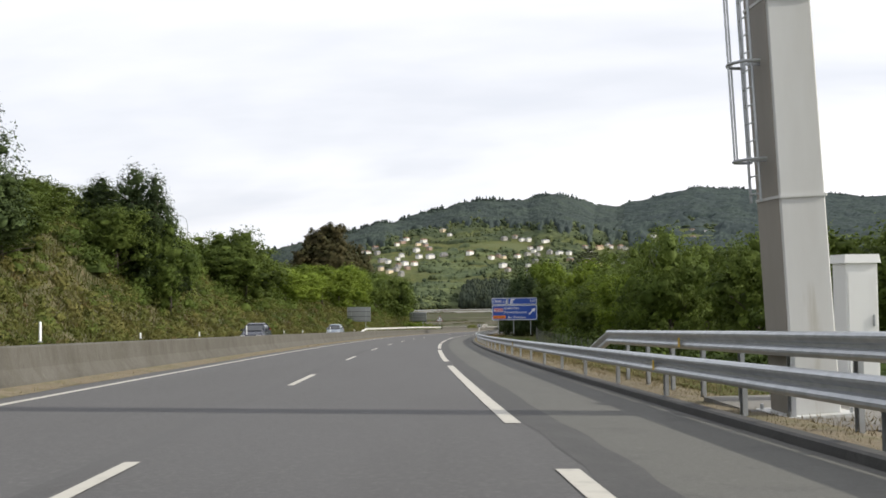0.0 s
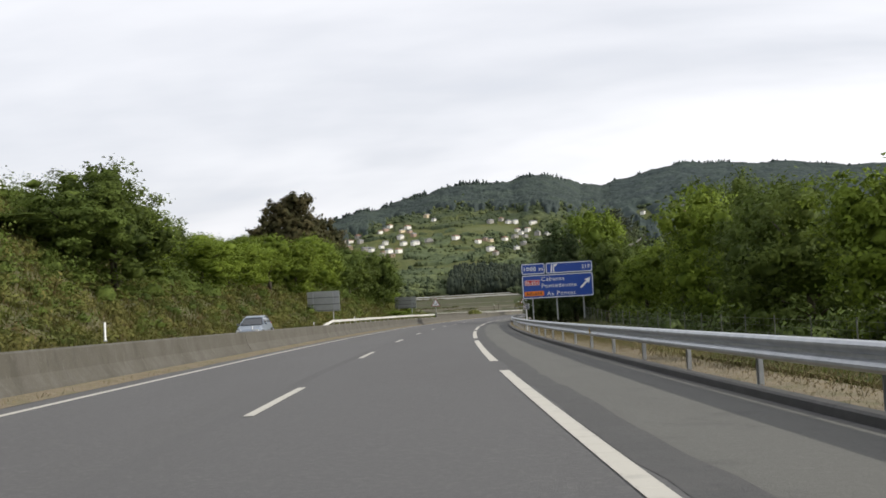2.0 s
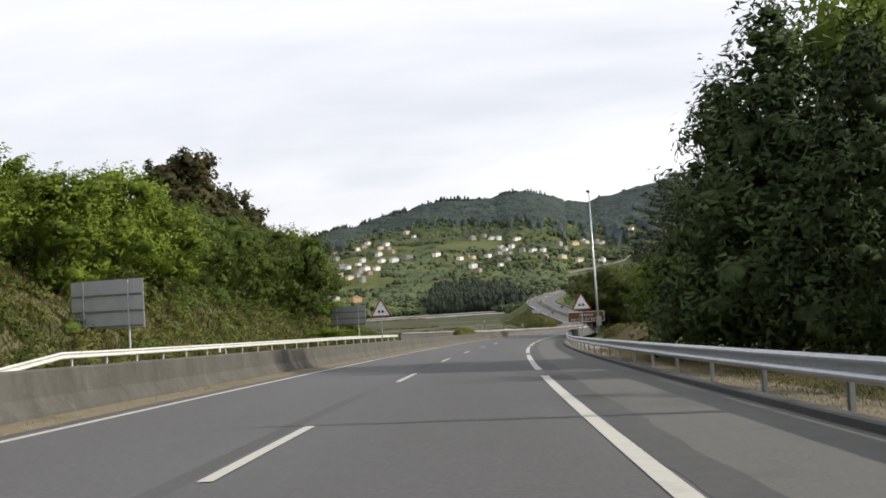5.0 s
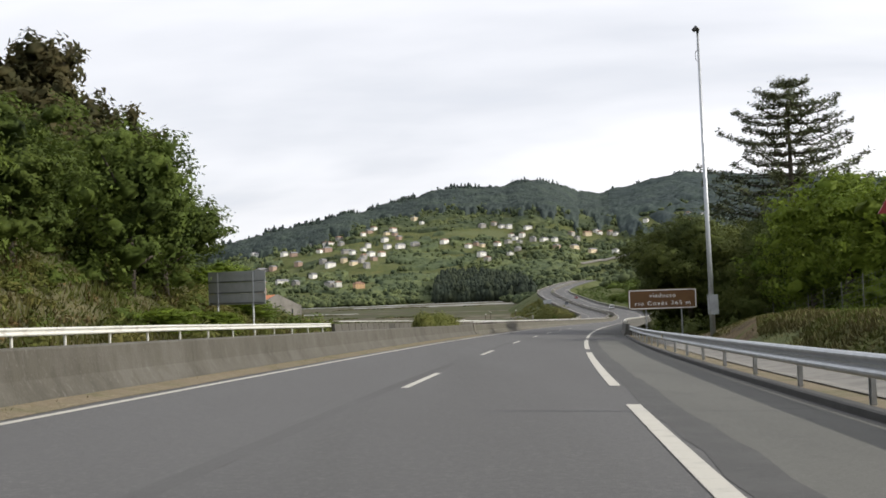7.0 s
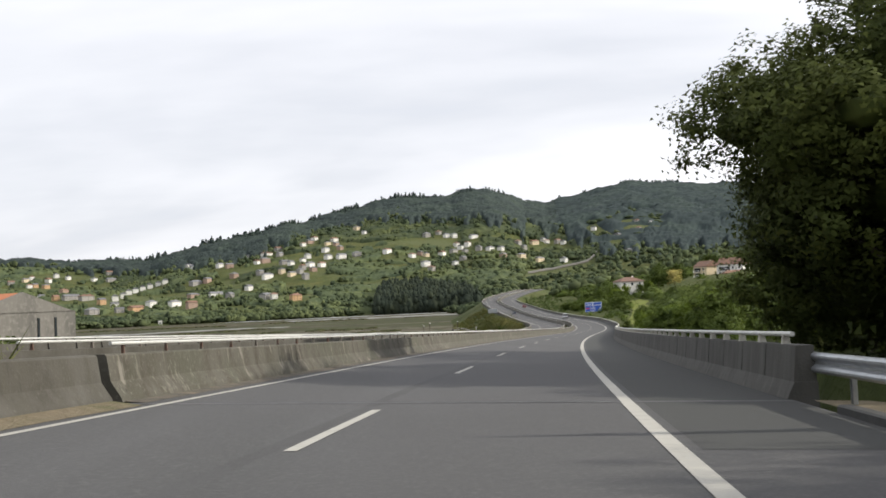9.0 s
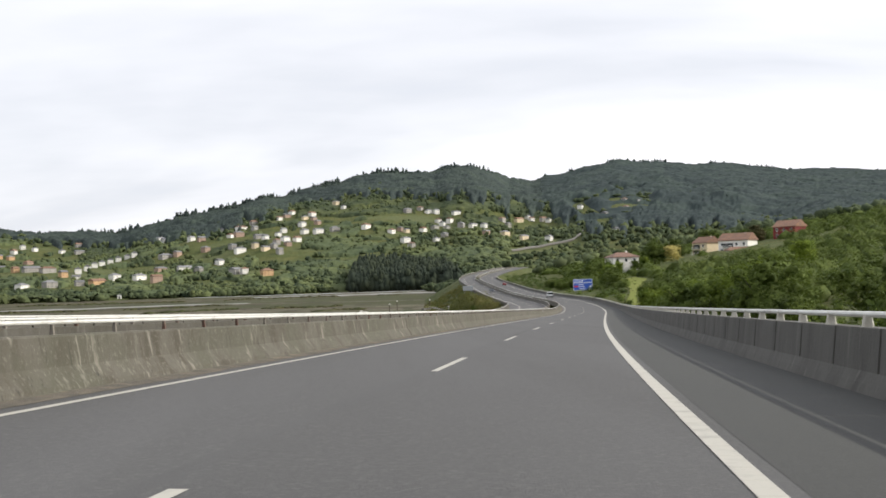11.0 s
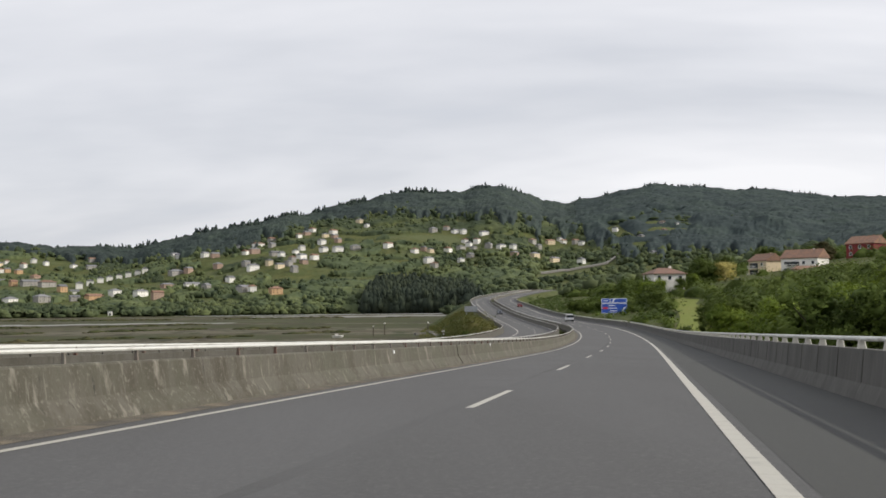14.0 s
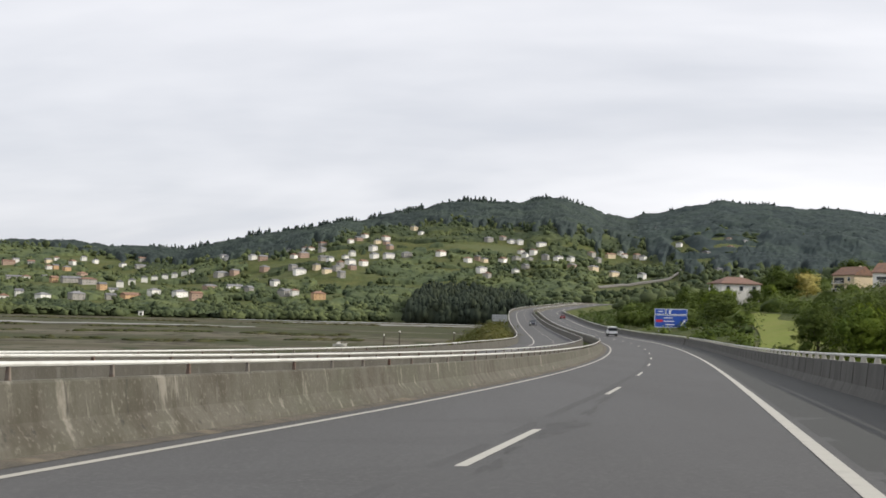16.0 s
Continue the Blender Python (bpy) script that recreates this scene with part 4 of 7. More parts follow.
# Added sheet: shade on the column's left face is put into its brownish colour.
GANTRY_SIDE_SHADE = material("brown shaded gantry side", (0.27, 0.25, 0.215), 0.6, layers=[((0.20, 0.185, 0.16), 0.8, 0.4, 0.7, (1, 1, 0.2)), ((0.33, 0.31, 0.28), 3, 0.6, 0.75, (1, 1, 0.1))])
part("side_shade", Shape().box((0.012, 0.98, 11.5), (-0.431, 0, 5.2), taper=1.0), GANTRY_SIDE_SHADE, leg, "brownish sheet with the column's side shade in its colour")
part("base_plate", Shape().box((1.3, 1.5, 0.06), (0, 0, -0.32), bevel=0.05), GANTRY, leg)
for z in (3.55, 7.1):
    part("flange", Shape().box((0.90, 1.09, 0.05), (0, 0, z), taper=1.0, bevel=0.03), GANTRY, leg)
for dx in (-0.55, 0.55):
    for dy in (-0.65, 0.65):
        part("bolt", Shape().tube([(dx, dy, -0.31), (dx, dy, -0.20)], 0.03, 6), STEEL, leg)
LADDER_X = -0.68
ladder = part("ladder", Shape().tube([(LADDER_X, -0.30, 3.5), (LADDER_X, -0.30, 10.8)], 0.026, 6).tube([(LADDER_X, 0.16, 3.5), (LADDER_X, 0.16, 10.8)], 0.026, 6), STEEL, leg)
for i in range(22):
    part("rung", Shape().tube([(LADDER_X, -0.30, 3.65 + 0.32 * i), (LADDER_X, 0.16, 3.65 + 0.32 * i)], 0.015, 6), STEEL, ladder)
for z in (4.25, 6.0, 7.7, 9.4):
    hoop = [(LADDER_X - 0.34 * math.sin(radians(a)) * 1.0, -0.07 - 0.36 * math.cos(radians(a)), z) for a in range(-20, 201, 20)]
    part("hoop", Shape().tube(hoop, 0.03, 6), STEEL, ladder)
    part("bracket", Shape().box((0.40, 0.05, 0.05), (-0.52, -0.07, z)), STEEL, ladder)
for a in (30, 90, 150):
    x, y = LADDER_X - 0.34 * math.sin(radians(a)), -0.07 - 0.36 * math.cos(radians(a))
    part("cage_bar", Shape().tube([(x, y, 4.25), (x, y, 10.8)], 0.018, 6), STEEL, ladder)
plinth = thing("gantry_footing", at_road(5.65, 7.85, -0.22, 2.3), "pale concrete footing under the gantry leg", "footing")
part("slab", Shape().box((2.1, 4.0, 0.5), (0, 0.3, -0.0), bevel=0.06), CHANNEL, plinth)
WHITE_BOX = material("white painted cabinet", (0.72, 0.73, 0.72), 0.45, layers=[((0.6, 0.6, 0.58), 1.5, 0.5, 0.75, (1, 1, 0.3))])
box = thing("roadside_cabinet", at_road(7.3, 8.82, 0.24, 2.0) @ Matrix.Diagonal((0.60, 0.72, 1.05, 1)), "white roadside cabinet with a projecting lid", "cabinet")
part("body", Shape().box((0.8, 0.6, 2.5), (0, 0, 0.5), bevel=0.02), WHITE_BOX, box)
part("lid", Shape().box((0.92, 0.72, 0.12), (0, 0, 1.80), taper=0.94, bevel=0.02), WHITE_BOX, box)
door = part("door", Shape().box((0.70, 0.02, 1.5), (0, -0.31, 0.86), bevel=0.005), WHITE_BOX, box)
part("handle", Shape().box((0.03, 0.03, 0.16), (0.26, -0.335, 0.95)), GREY_POST, door)

mast = thing("camera_mast", pose(22.15, 250.1, -9.35, 0, -0.6, 0), "tall tapered grey steel mast with a traffic camera", "mast")
part("pole", Shape().tube([(0, 0, 0), (0, 0, 4), (0, 0, 15.0)], [0.135, 0.115, 0.055], 12), STEEL, mast, smooth=True)
part("base_box", Shape().box((0.46, 0.34, 0.95), (0.06, -0.02, 1.75), bevel=0.03), GREY_POST, mast, "grey steel control box")
part("footing", Shape().box((0.7, 0.7, 0.35), (0, 0, 0.05), bevel=0.06), CHANNEL, mast)
part("camera_head", Shape().tube([(0, 0, 15.0), (0, -0.06, 15.18), (-0.10, -0.12, 15.24), (-0.24, -0.16, 15.10)], [0.06, 0.10, 0.12, 0.10], 10), SIGN_BLACK, mast)
part("cable_loop", Shape().tube([(-0.05, 0, 14.2), (-0.16, 0, 14.05), (-0.16, 0, 13.75), (-0.06, 0, 13.6)], 0.012, 5), SIGN_BLACK, mast)

lamp = thing("street_lamp", pose(-45.6, 190.5, 5.4, 0, 0, 0), "slender grey street lamp with a curved arm above the bank", "street lamp")
part("pole", Shape().tube([(0, 0, -3), (0, 0, 8.6), (-0.3, -0.1, 9.7), (-1.0, -0.3, 10.25), (-1.8, -0.5, 10.35)], [0.10, 0.07, 0.06, 0.05, 0.05], 8), STEEL, lamp)
part("lantern", Shape().box((0.75, 0.28, 0.16), (-2.1, -0.6, 10.33), (0, 0, 15), taper=0.7), GREY_POST, lamp)

# ---------------------------------------------------------------- plants
def leafage(name, base, second, third, transl=0.32, island=0.16, rand=0.16, rough=0.7):
    return material(name, base, rough, gloss=0.12, layers=[(second, 0.09, 0.42, 0.6, ONE), (third, 0.16, 0.50, 0.64, (1.3, 1, 1)), (second, 0.6, 0.5, 0.66, ONE), (third, 2.2, 0.54, 0.72, ONE)], island=island, rand=rand, transl=transl)


LEAF_MID = leafage("mid green leaves", (0.081, 0.115, 0.024), (0.109, 0.145, 0.030), (0.055, 0.082, 0.020))
LEAF_SLOPE = leafage("fresh slope leaves", (0.074, 0.103, 0.024), (0.104, 0.134, 0.030), (0.045, 0.068, 0.018))
LEAF_NEAR = leafage("glossy dark green leaves", (0.074, 0.094, 0.024), (0.108, 0.124, 0.030), (0.048, 0.064, 0.018), transl=0.2)
# The mid green scaled down, with shade put into the colour.
LEAF_SHADE = leafage("shaded green leaves", (0.060, 0.088, 0.021), (0.080, 0.112, 0.026), (0.040, 0.062, 0.016), transl=0.15)
LEAF_BRIGHT = leafage("bright spring leaves", (0.137, 0.192, 0.025), (0.171, 0.227, 0.030), (0.086, 0.131, 0.020))
LEAF_DARK = leafage("dark pine needles", (0.050, 0.073, 0.027), (0.065, 0.092, 0.030), (0.034, 0.053, 0.022), transl=0.12)
LEAF_OLIVE = leafage("olive eucalyptus leaves", (0.080, 0.080, 0.034), (0.115, 0.095, 0.042), (0.055, 0.060, 0.028))
LEAF_GORSE = leafage("gorse and bracken", (0.1116, 0.1278, 0.0324), (0.1467, 0.1341, 0.0432), (0.0810, 0.1017, 0.0252))
LEAF_ARAUCARIA = leafage("grey-green araucaria scales", (0.091, 0.111, 0.052), (0.117, 0.130, 0.062), (0.058, 0.078, 0.039), transl=0.15)
LEAF_YELLOW = leafage("yellowish broom", (0.145, 0.152, 0.042), (0.115, 0.130, 0.036), (0.085, 0.105, 0.030))
LEAF_GOLDEN = leafage("pale golden leaves", (0.55, 0.48, 0.17), (0.65, 0.58, 0.26), (0.42, 0.38, 0.11))
LEAF_DRY = leafage("dry bracken", (0.144, 0.100, 0.042), (0.104, 0.080, 0.032), (0.160, 0.128, 0.060))
BARK = material("grey brown bark", (0.10, 0.085, 0.065), 0.95, layers=[((0.05, 0.042, 0.033), 3, 0.4, 0.65, (1, 1, 0.2))], bump=(14, 0.8, 0.05))


def leaves(rng, p, out, soft, size, wide=0.5):
    """Pointed leaves at points p that face roughly along out and catch the light as the tuft around them does."""
    n = len(p)
    nrm = out + rng.normal(0, 0.42, (n, 3))
    nrm /= np.linalg.norm(nrm, axis=1)[:, None]
    a = np.cross(nrm, rng.normal(0, 1, (n, 3)))
    a /= np.linalg.norm(a, axis=1)[:, None] + 1e-9
    b = np.cross(nrm, a)
    L = (size * rng.uniform(0.6, 1.35, n))[:, None]
    v = np.stack([p - a * L * 0.42 - b * L * wide * 0.62, p + a * L * 0.75, p - a * L * 0.42 + b * L * wide * 0.62], 1)
    f = np.arange(3 * n).reshape(n, 3)
    return v.reshape(-1, 3), f, np.repeat(unit(soft), v.shape[1], 0)


def unit(v):
    return v / (np.linalg.norm(v, axis=1)[:, None] + 1e-9)


def quick_mesh(name, v, f, mat, smooth_=False, normals=None):
    me = bpy.data.meshes.new(name)
    me.vertices.add(len(v))
    me.vertices.foreach_set("co", np.ascontiguousarray(v, np.float32).ravel())
    k = f.shape[1]
    me.loops.add(f.size)
    me.loops.foreach_set("vertex_index", np.ascontiguousarray(f, np.int32).ravel())
    me.polygons.add(len(f))
    me.polygons.foreach_set("loop_start", np.arange(0, f.size, k, dtype=np.int32))
    me.update(calc_edges=True)
    if smooth_:
        me.polygons.foreach_set("use_smooth", np.ones(len(f), bool))
    if normals is not None:
        me.attributes.new("custom_normal", "FLOAT_VECTOR", "POINT").data.foreach_set("vector", np.ascontiguousarray(normals, np.float32).ravel())
    me.materials.append(mat)
    return me


def crown_points(rng, blobs, n):
    """Points on the outside of a heap of balls (x, y, z, r), with the way out."""
    b = np.array(blobs)
    w = b[:, 3] ** 2
    i = rng.choice(len(b), n, p=w / w.sum())
    d = rng.normal(0, 1, (n, 3))
    d /= np.linalg.norm(d, axis=1)[:, None]
    lump = 1 + 0.16 * np.sin(d[:, 0] * 7 + i) * np.sin(d[:, 1] * 6 + 2 * i) + 0.1 * np.sin(d[:, 2] * 11 + i)
    p = b[i, :3] + d * (b[i, 3] * lump * rng.uniform(0.72, 1.04, n) ** 0.6)[:, None] * np.array([1, 1, 0.85])
    return p, d


def cores(rng, c, r, low=-60):
    """Lumpy dark hearts of foliage that close a crown or a bush: centres c, radii r (n, 3)."""
    el = np.radians([low, low + (90 - low) * 0.3, low + (90 - low) * 0.62, 89])
    az = np.radians(np.arange(0, 360, 51.5))[:7]
    d = np.array([(math.cos(e) * math.cos(a), math.cos(e) * math.sin(a), math.sin(e)) for e in el for a in az])
    q = np.array([(k * 7 + i, k * 7 + (i + 1) % 7, k * 7 + 7 + (i + 1) % 7, k * 7 + 7 + i) for k in range(3) for i in range(7)])
    q = np.concatenate([q[:, [0, 1, 2]], q[:, [0, 2, 3]]])
    n = len(c)
    v = c[:, None] + d[None] * rng.uniform(0.62, 1.14, (n, 28, 1)) * r[:, None]
    return v.reshape(-1, 3), (q[None] + (np.arange(n) * 28)[:, None, None]).reshape(-1, 3), unit(np.tile(d, (n, 1)) + rng.normal(0, 0.55, (n * 28, 3)))


def joined(a, b):
    return np.concatenate([a[0], b[0]]), np.concatenate([a[1], b[1] + len(a[0])]), np.concatenate([a[2], b[2]])


PROTO = {}


def tree_parts(kind, seed):
    """Crown mesh and trunk shape of a tree about 10 m tall."""
    rng = np.random.default_rng(seed)
    blobs, sh = [], Shape()
    if kind in ("broad", "bright", "golden", "olive", "far", "near"):
        spread = {"broad": 3.6, "bright": 3.4, "golden": 3.5, "olive": 2.7, "far": 3.6, "near": 3.7}[kind]
        n, size = {"far": (1500, 0.46), "near": (110000, 0.105), "olive": (30000, 0.24)}.get(kind, (9500, 0.21))
        for k in range(24 if kind != "olive" else 0):
            z = rng.uniform(1.1, 8.4)
            r = spread * math.sqrt(max(0.05, 1 - ((z - 4.6) / 5.6) ** 2)) * rng.uniform(0.45, 0.95)
            a = rng.uniform(0, 2 * math.pi)
            blobs.append((r * math.cos(a), r * math.sin(a), z, rng.uniform(0.8, 1.55)))
        for k in range(70 if kind == "olive" else 0):
            z = rng.uniform(1.0, 9.3)
            r, a = 2.9 * (1 - (z / 10.2) ** 3) ** 0.65 * rng.uniform(0.6, 0.95), rng.uniform(0, 2 * math.pi)
            blobs.append((r * math.cos(a), r * math.sin(a), z, 0.45 + 0.06 * (10 - z) + rng.uniform(0, 0.25)))
        blobs += [(0, 0, 3.6, 2.1), (0, 0, 5.4, 1.8), (0, 0, 7.0, 1.4), (0, 0, 8.4, 0.85), (0, 0, 9.3, 0.45)] if kind == "olive" else [(0, 0, 4.4, spread * 0.85), (0, 0, 6.2, spread * 0.78), (0.2, 0, 7.6, spread * 0.56), (rng.uniform(-0.4, 0.4), 0, 8.7, 1.25)]
    elif kind == "dark":
        n, size = 15000, 0.19
        for k in range(90):
            z = rng.uniform(0.9, 9.7)
            r, a = (10.3 - z) * 0.34 * rng.uniform(0.35, 1.0), rng.uniform(0, 2 * math.pi)
            blobs.append((r * math.cos(a), r * math.sin(a), z, 0.24 + (10 - z) * 0.075))
        blobs += [(0, 0, 2.4, 2.6), (0, 0, 4.2, 2.2), (0, 0, 5.9, 1.75), (0, 0, 7.4, 1.25), (0, 0, 8.7, 0.8), (0, 0, 9.5, 0.4)]
    else:  # bush
        n, size = 1300, 0.24
        for k in range(9):
            a, r = rng.uniform(0, 2 * math.pi), rng.uniform(0.2, 1.3)
            blobs.append((r * math.cos(a), r * math.sin(a), rng.uniform(0.5, 1.5), rng.uniform(0.5, 0.95)))
    # leaves gather in tufts on the outside of the crown
    per = {"near": 40, "far": 7}.get(kind, 16)
    c, d = crown_points(rng, blobs, n // per)
    i = np.repeat(np.arange(len(c)), per)
    puff = {"near": 0.27, "olive": 0.24}.get(kind, 0.36) * rng.uniform(0.6, 1.3, len(c))
    off = rng.normal(0, 1, (len(i), 3)).clip(-1.6, 1.6) * puff[i][:, None] * 0.62
    off += d[i] * (np.abs(rng.normal(0, 0.5, len(i))) * puff[i])[:, None]
    if kind == "dark":
        off *= np.array([0.7, 0.7, 1.5])
    p = c[i] + off
    centre = np.array([0, 0, 4.2 if kind != "bush" else 0.6])
    soft = 0.85 * unit(off + d[i] * 0.32 * puff[i][:, None]) + 0.6 * d[i] + 0.35 * unit(p - centre) + np.array([0, 0, 0.22])
    v, f, m = joined(leaves(rng, p, unit(soft), soft, size, 0.62 if kind != "dark" else 0.4),
                     cores(rng, np.array(blobs)[:, :3], np.array(blobs)[:, 3:] * np.array([[0.62, 0.62, 0.54]]) * {"near": 0.75, "olive": 0.95}.get(kind, 0.88)))
    h = 8.5 if kind != "bush" else 1.2
    r0 = 0.24 if kind != "bush" else 0.06
    sway = rng.normal(0, 0.12, (5, 2))
    pts = [(sway[i, 0] * i * 0.5, sway[i, 1] * i * 0.5, h * i / 4 - (0.6 if i == 0 else 0)) for i in range(5)]
    sh.tube(pts, [r0, r0 * 0.8, r0 * 0.6, r0 * 0.4, r0 * 0.15], 7)
    for b in blobs[:9]:
        z0 = max(0.3, b[2] * 0.55)
        sh.tube([(0, 0, z0), (b[0] * 0.5, b[1] * 0.5, (z0 + b[2]) / 2 + 0.2), (b[0], b[1], b[2])], [r0 * 0.4, r0 * 0.25, r0 * 0.08], 5)
    return (v, f, m), sh


LEAF_OF = {"near": LEAF_NEAR, "far": LEAF_MID, "broad": LEAF_MID, "bright": LEAF_BRIGHT, "golden": LEAF_GOLDEN, "olive": LEAF_OLIVE, "dark": LEAF_DARK, "bush": LEAF_MID}
TREE_LABEL = {"near": "large dark leafy tree overhanging the guard rail", "far": "leafy green tree on the slope below the road", "broad": "leafy mid-green roadside tree with an uneven crown", "bright": "bright spring-green tree on the bank", "golden": "round pale yellow tree in a garden", "olive": "tall olive-brown eucalyptus with a dense crown",
              "dark": "dark green pine with a ragged pointed crown", "bush": "low rounded green bush"}


def plant(kind, x, y, height, width=1.0, variant=0, z=None):
    z = float(ground_z(np.array([x]), np.array([y]))[0]) if z is None else z
    k = height / (10.0 if kind != "bush" else 2.2)
    m = pose(x, y, z - 0.1, 0, 0, (variant * 83 + x * 37 + y * 11) % 360) @ Matrix.Diagonal((k * width, k * width, k, 1))
    key = (kind, variant)
    if key not in PROTO:
        (v, f, m_), sh = tree_parts(kind, 100 + variant * 7 + len(kind))
        g = thing("bush" if kind == "bush" else "tree", Matrix.Identity(4), TREE_LABEL[kind], "bush" if kind == "bush" else "tree", "bushes" if kind == "bush" else "roadside trees")
        part("trunk", sh, BARK, g, smooth=True)
        part("crown", quick_mesh("crown", v, f, LEAF_OF[kind], True, m_), None, g)
        PROTO[key] = g
        g.matrix_basis = m
        return g
    g = copy_thing(PROTO[key], Matrix.Identity(4))
    g.matrix_basis = m
    return g


def plant_road(kind, s, l, height, width=1.0, variant=0):
    p = on_road(s, l)
    return plant(kind, p[0], p[1], height, width, variant)


REACH = {"broad": 3.7, "bright": 3.6, "golden": 3.6, "olive": 2.9, "dark": 2.9, "near": 4.0, "far": 3.7, "bush": 1.9}


def plant_top(kind, s, l, top, reach, variant=0):
    """A tree beside the road whose tip stands so high over the road and whose crown reaches so far out."""
    p = on_road(s, l)
    gz = float(ground_z(p[None, 0], p[None, 1])[0])
    h = on_road(s, 0)[2] + top - gz
    return plant(kind, p[0], p[1], h, reach / REACH[kind] / (h / (2.2 if kind == "bush" else 10.0)), variant, gz)


# left bank
for kind, s, l, top, reach, v in [
        ("dark", 62, -27.5, 18.6, 4.4, 0), ("broad", 66, -27, 12.4, 3.6, 1), ("broad", 74, -30, 13.5, 4.0, 2), ("broad", 84, -32, 15.0, 4.0, 0), ("dark", 97.5, -27.5, 17.8, 4.6, 1), ("dark", 96, -25, 16.8, 3.6, 0), ("broad", 95, -23.2, 12.0, 3.0, 0), ("broad", 101, -33, 16.5, 4.5, 1), ("broad", 92, -27.5, 13.5, 3.6, 2), ("dark", 99, -31.5, 17.0, 4.0, 0),
        ("broad", 137, -25.9, 15.4, 5.5, 0), ("broad", 139, -29.8, 15.2, 4.8, 1), ("broad", 133, -27.5, 13.0, 4.4, 2), ("broad", 145, -30, 14.4, 4.2, 2), ("bright", 152, -27.5, 13.0, 4.2, 1), ("broad", 128, -31, 10.4, 4.0, 0)]:
    plant_top(kind, s, l, top, reach, v)
for i in range(14):
    plant_top("bright", 158 + 5.4 * i, -31.5 + 4.6 * (i % 2) + 0.7 * math.sin(i * 2.3), float(np.interp(i, [0, 4, 8, 13], [10.6, 11.6, 14.0, 15.2])) + 0.8 * math.sin(i * 1.9), 4.2, i % 3)
for kind, s, l, top, reach, v in [
        ("broad", 237, -27.5, 15.2, 3.6, 0), ("broad", 245, -26.5, 15.0, 3.8, 1), ("broad", 252, -26.5, 14.2, 4.4, 1), ("broad", 263.5, -25.0, 15.0, 4.8, 2), ("broad", 270, -25.5, 12.6, 4.6, 0), ("broad", 257, -30.5, 15.6, 4.2, 0), ("broad", 272, -31, 16.2, 4.2, 1), ("dark", 247, -31, 15.5, 3.4, 0),
        ("olive", 304, -55.0, 33.0, 9.2, 0), ("olive", 311, -50.0, 27.0, 7.0, 1), ("olive", 300, -59.0, 27.0, 7.0, 1), ("bright", 266, -20.2, 2.4, 1.9, 0), ("bright", 258, -20.4, 2.6, 2.2, 2), ("broad", 283, -31, 9.0, 3.4, 2), ("bright", 284, -27.0, 7.0, 2.8, 1), ("bright", 291, -30, 6.6, 3.0, 0), ("bright", 280, -23, 3.6, 2.4, 2)]:
    plant_top(kind, s, l, top, reach, v)
# right side of the first stretch
# behind the first guard rail
for kind, s, l, top, reach, v in [("broad", 44, 26, 6.4, 4.0, 2), ("broad", 55, 27, 7.0, 4.0, 1), ("broad", 66, 25.5, 7.8, 4.0, 0), ("broad", 72, 20.6, 8.9, 3.2, 1), ("broad", 77, 24.5, 8.3, 4.0, 2), ("broad", 85, 21.5, 6.2, 3.6, 0), ("bright", 94, 20.5, 6.4, 3.6, 0), ("broad", 104, 20, 7.0, 3.8, 1), ("broad", 115, 21, 8.0, 3.8, 0)]:
    plant_top(kind, s, l, top, reach, v)
# towards the exit sign
for kind, s, l, top, reach, v in [("bright", 134.5, 21.5, 10.6, 4.4, 1), ("broad", 124, 24.5, 9.6, 4.2, 2), ("broad", 143, 24, 11.3, 4.2, 0), ("broad", 157, 29, 14.2, 4.6, 1), ("bright", 150, 22, 7.6, 4.0, 2), ("bright", 160, 20, 6.4, 3.6, 0), ("broad", 166, 16.5, 8.6, 3.4, 2)]:
    plant_top(kind, s, l, top, reach, v)
# behind the exit sign
for kind, s, l, top, reach, v in [("dark", 175.5, 11.8, 11.6, 4.2, 0), ("dark", 172, 13.5, 9.8, 3.2, 1), ("dark", 178.5, 10.6, 9.8, 3.4, 1), ("bright", 178, 16.2, 13.6, 3.9, 2), ("broad", 181, 20, 9.6, 4.0, 0), ("bright", 187, 23, 8.8, 4.2, 0), ("bright", 193, 28, 8.6, 4.2, 1), ("broad", 92, 31, 8.6, 4.5, 0), ("broad", 112, 32, 9.5, 4.5, 2)]:
    plant_top(kind, s, l, top, reach, v)
# by the mast
for kind, s, l, top, reach, v in [("broad", 200, 34, 9.5, 4.5, 0), ("bright", 213, 29, 6.5, 3.8, 1), ("bright", 226, 26, 5.8, 3.6, 2), ("bright", 237, 24, 6.0, 3.6, 2), ("bright", 246, 23, 6.4, 3.6, 0), ("bright", 254, 19.5, 8.4, 4.0, 1), ("bright", 261, 18.0, 9.6, 4.2, 2), ("bright", 266, 17.0, 8.2, 3.6, 0), ("broad", 259, 27, 8.4, 4.2, 1), ("broad", 268, 24, 10.2, 4.5, 0), ("broad", 264, 29, 11.0, 4.8, 1), ("broad", 270, 19.5, 8.0, 3.8, 1), ("broad", 276, 24.5, 10.2, 4.4, 2)]:
    plant_top(kind, s, l, top, reach, v)
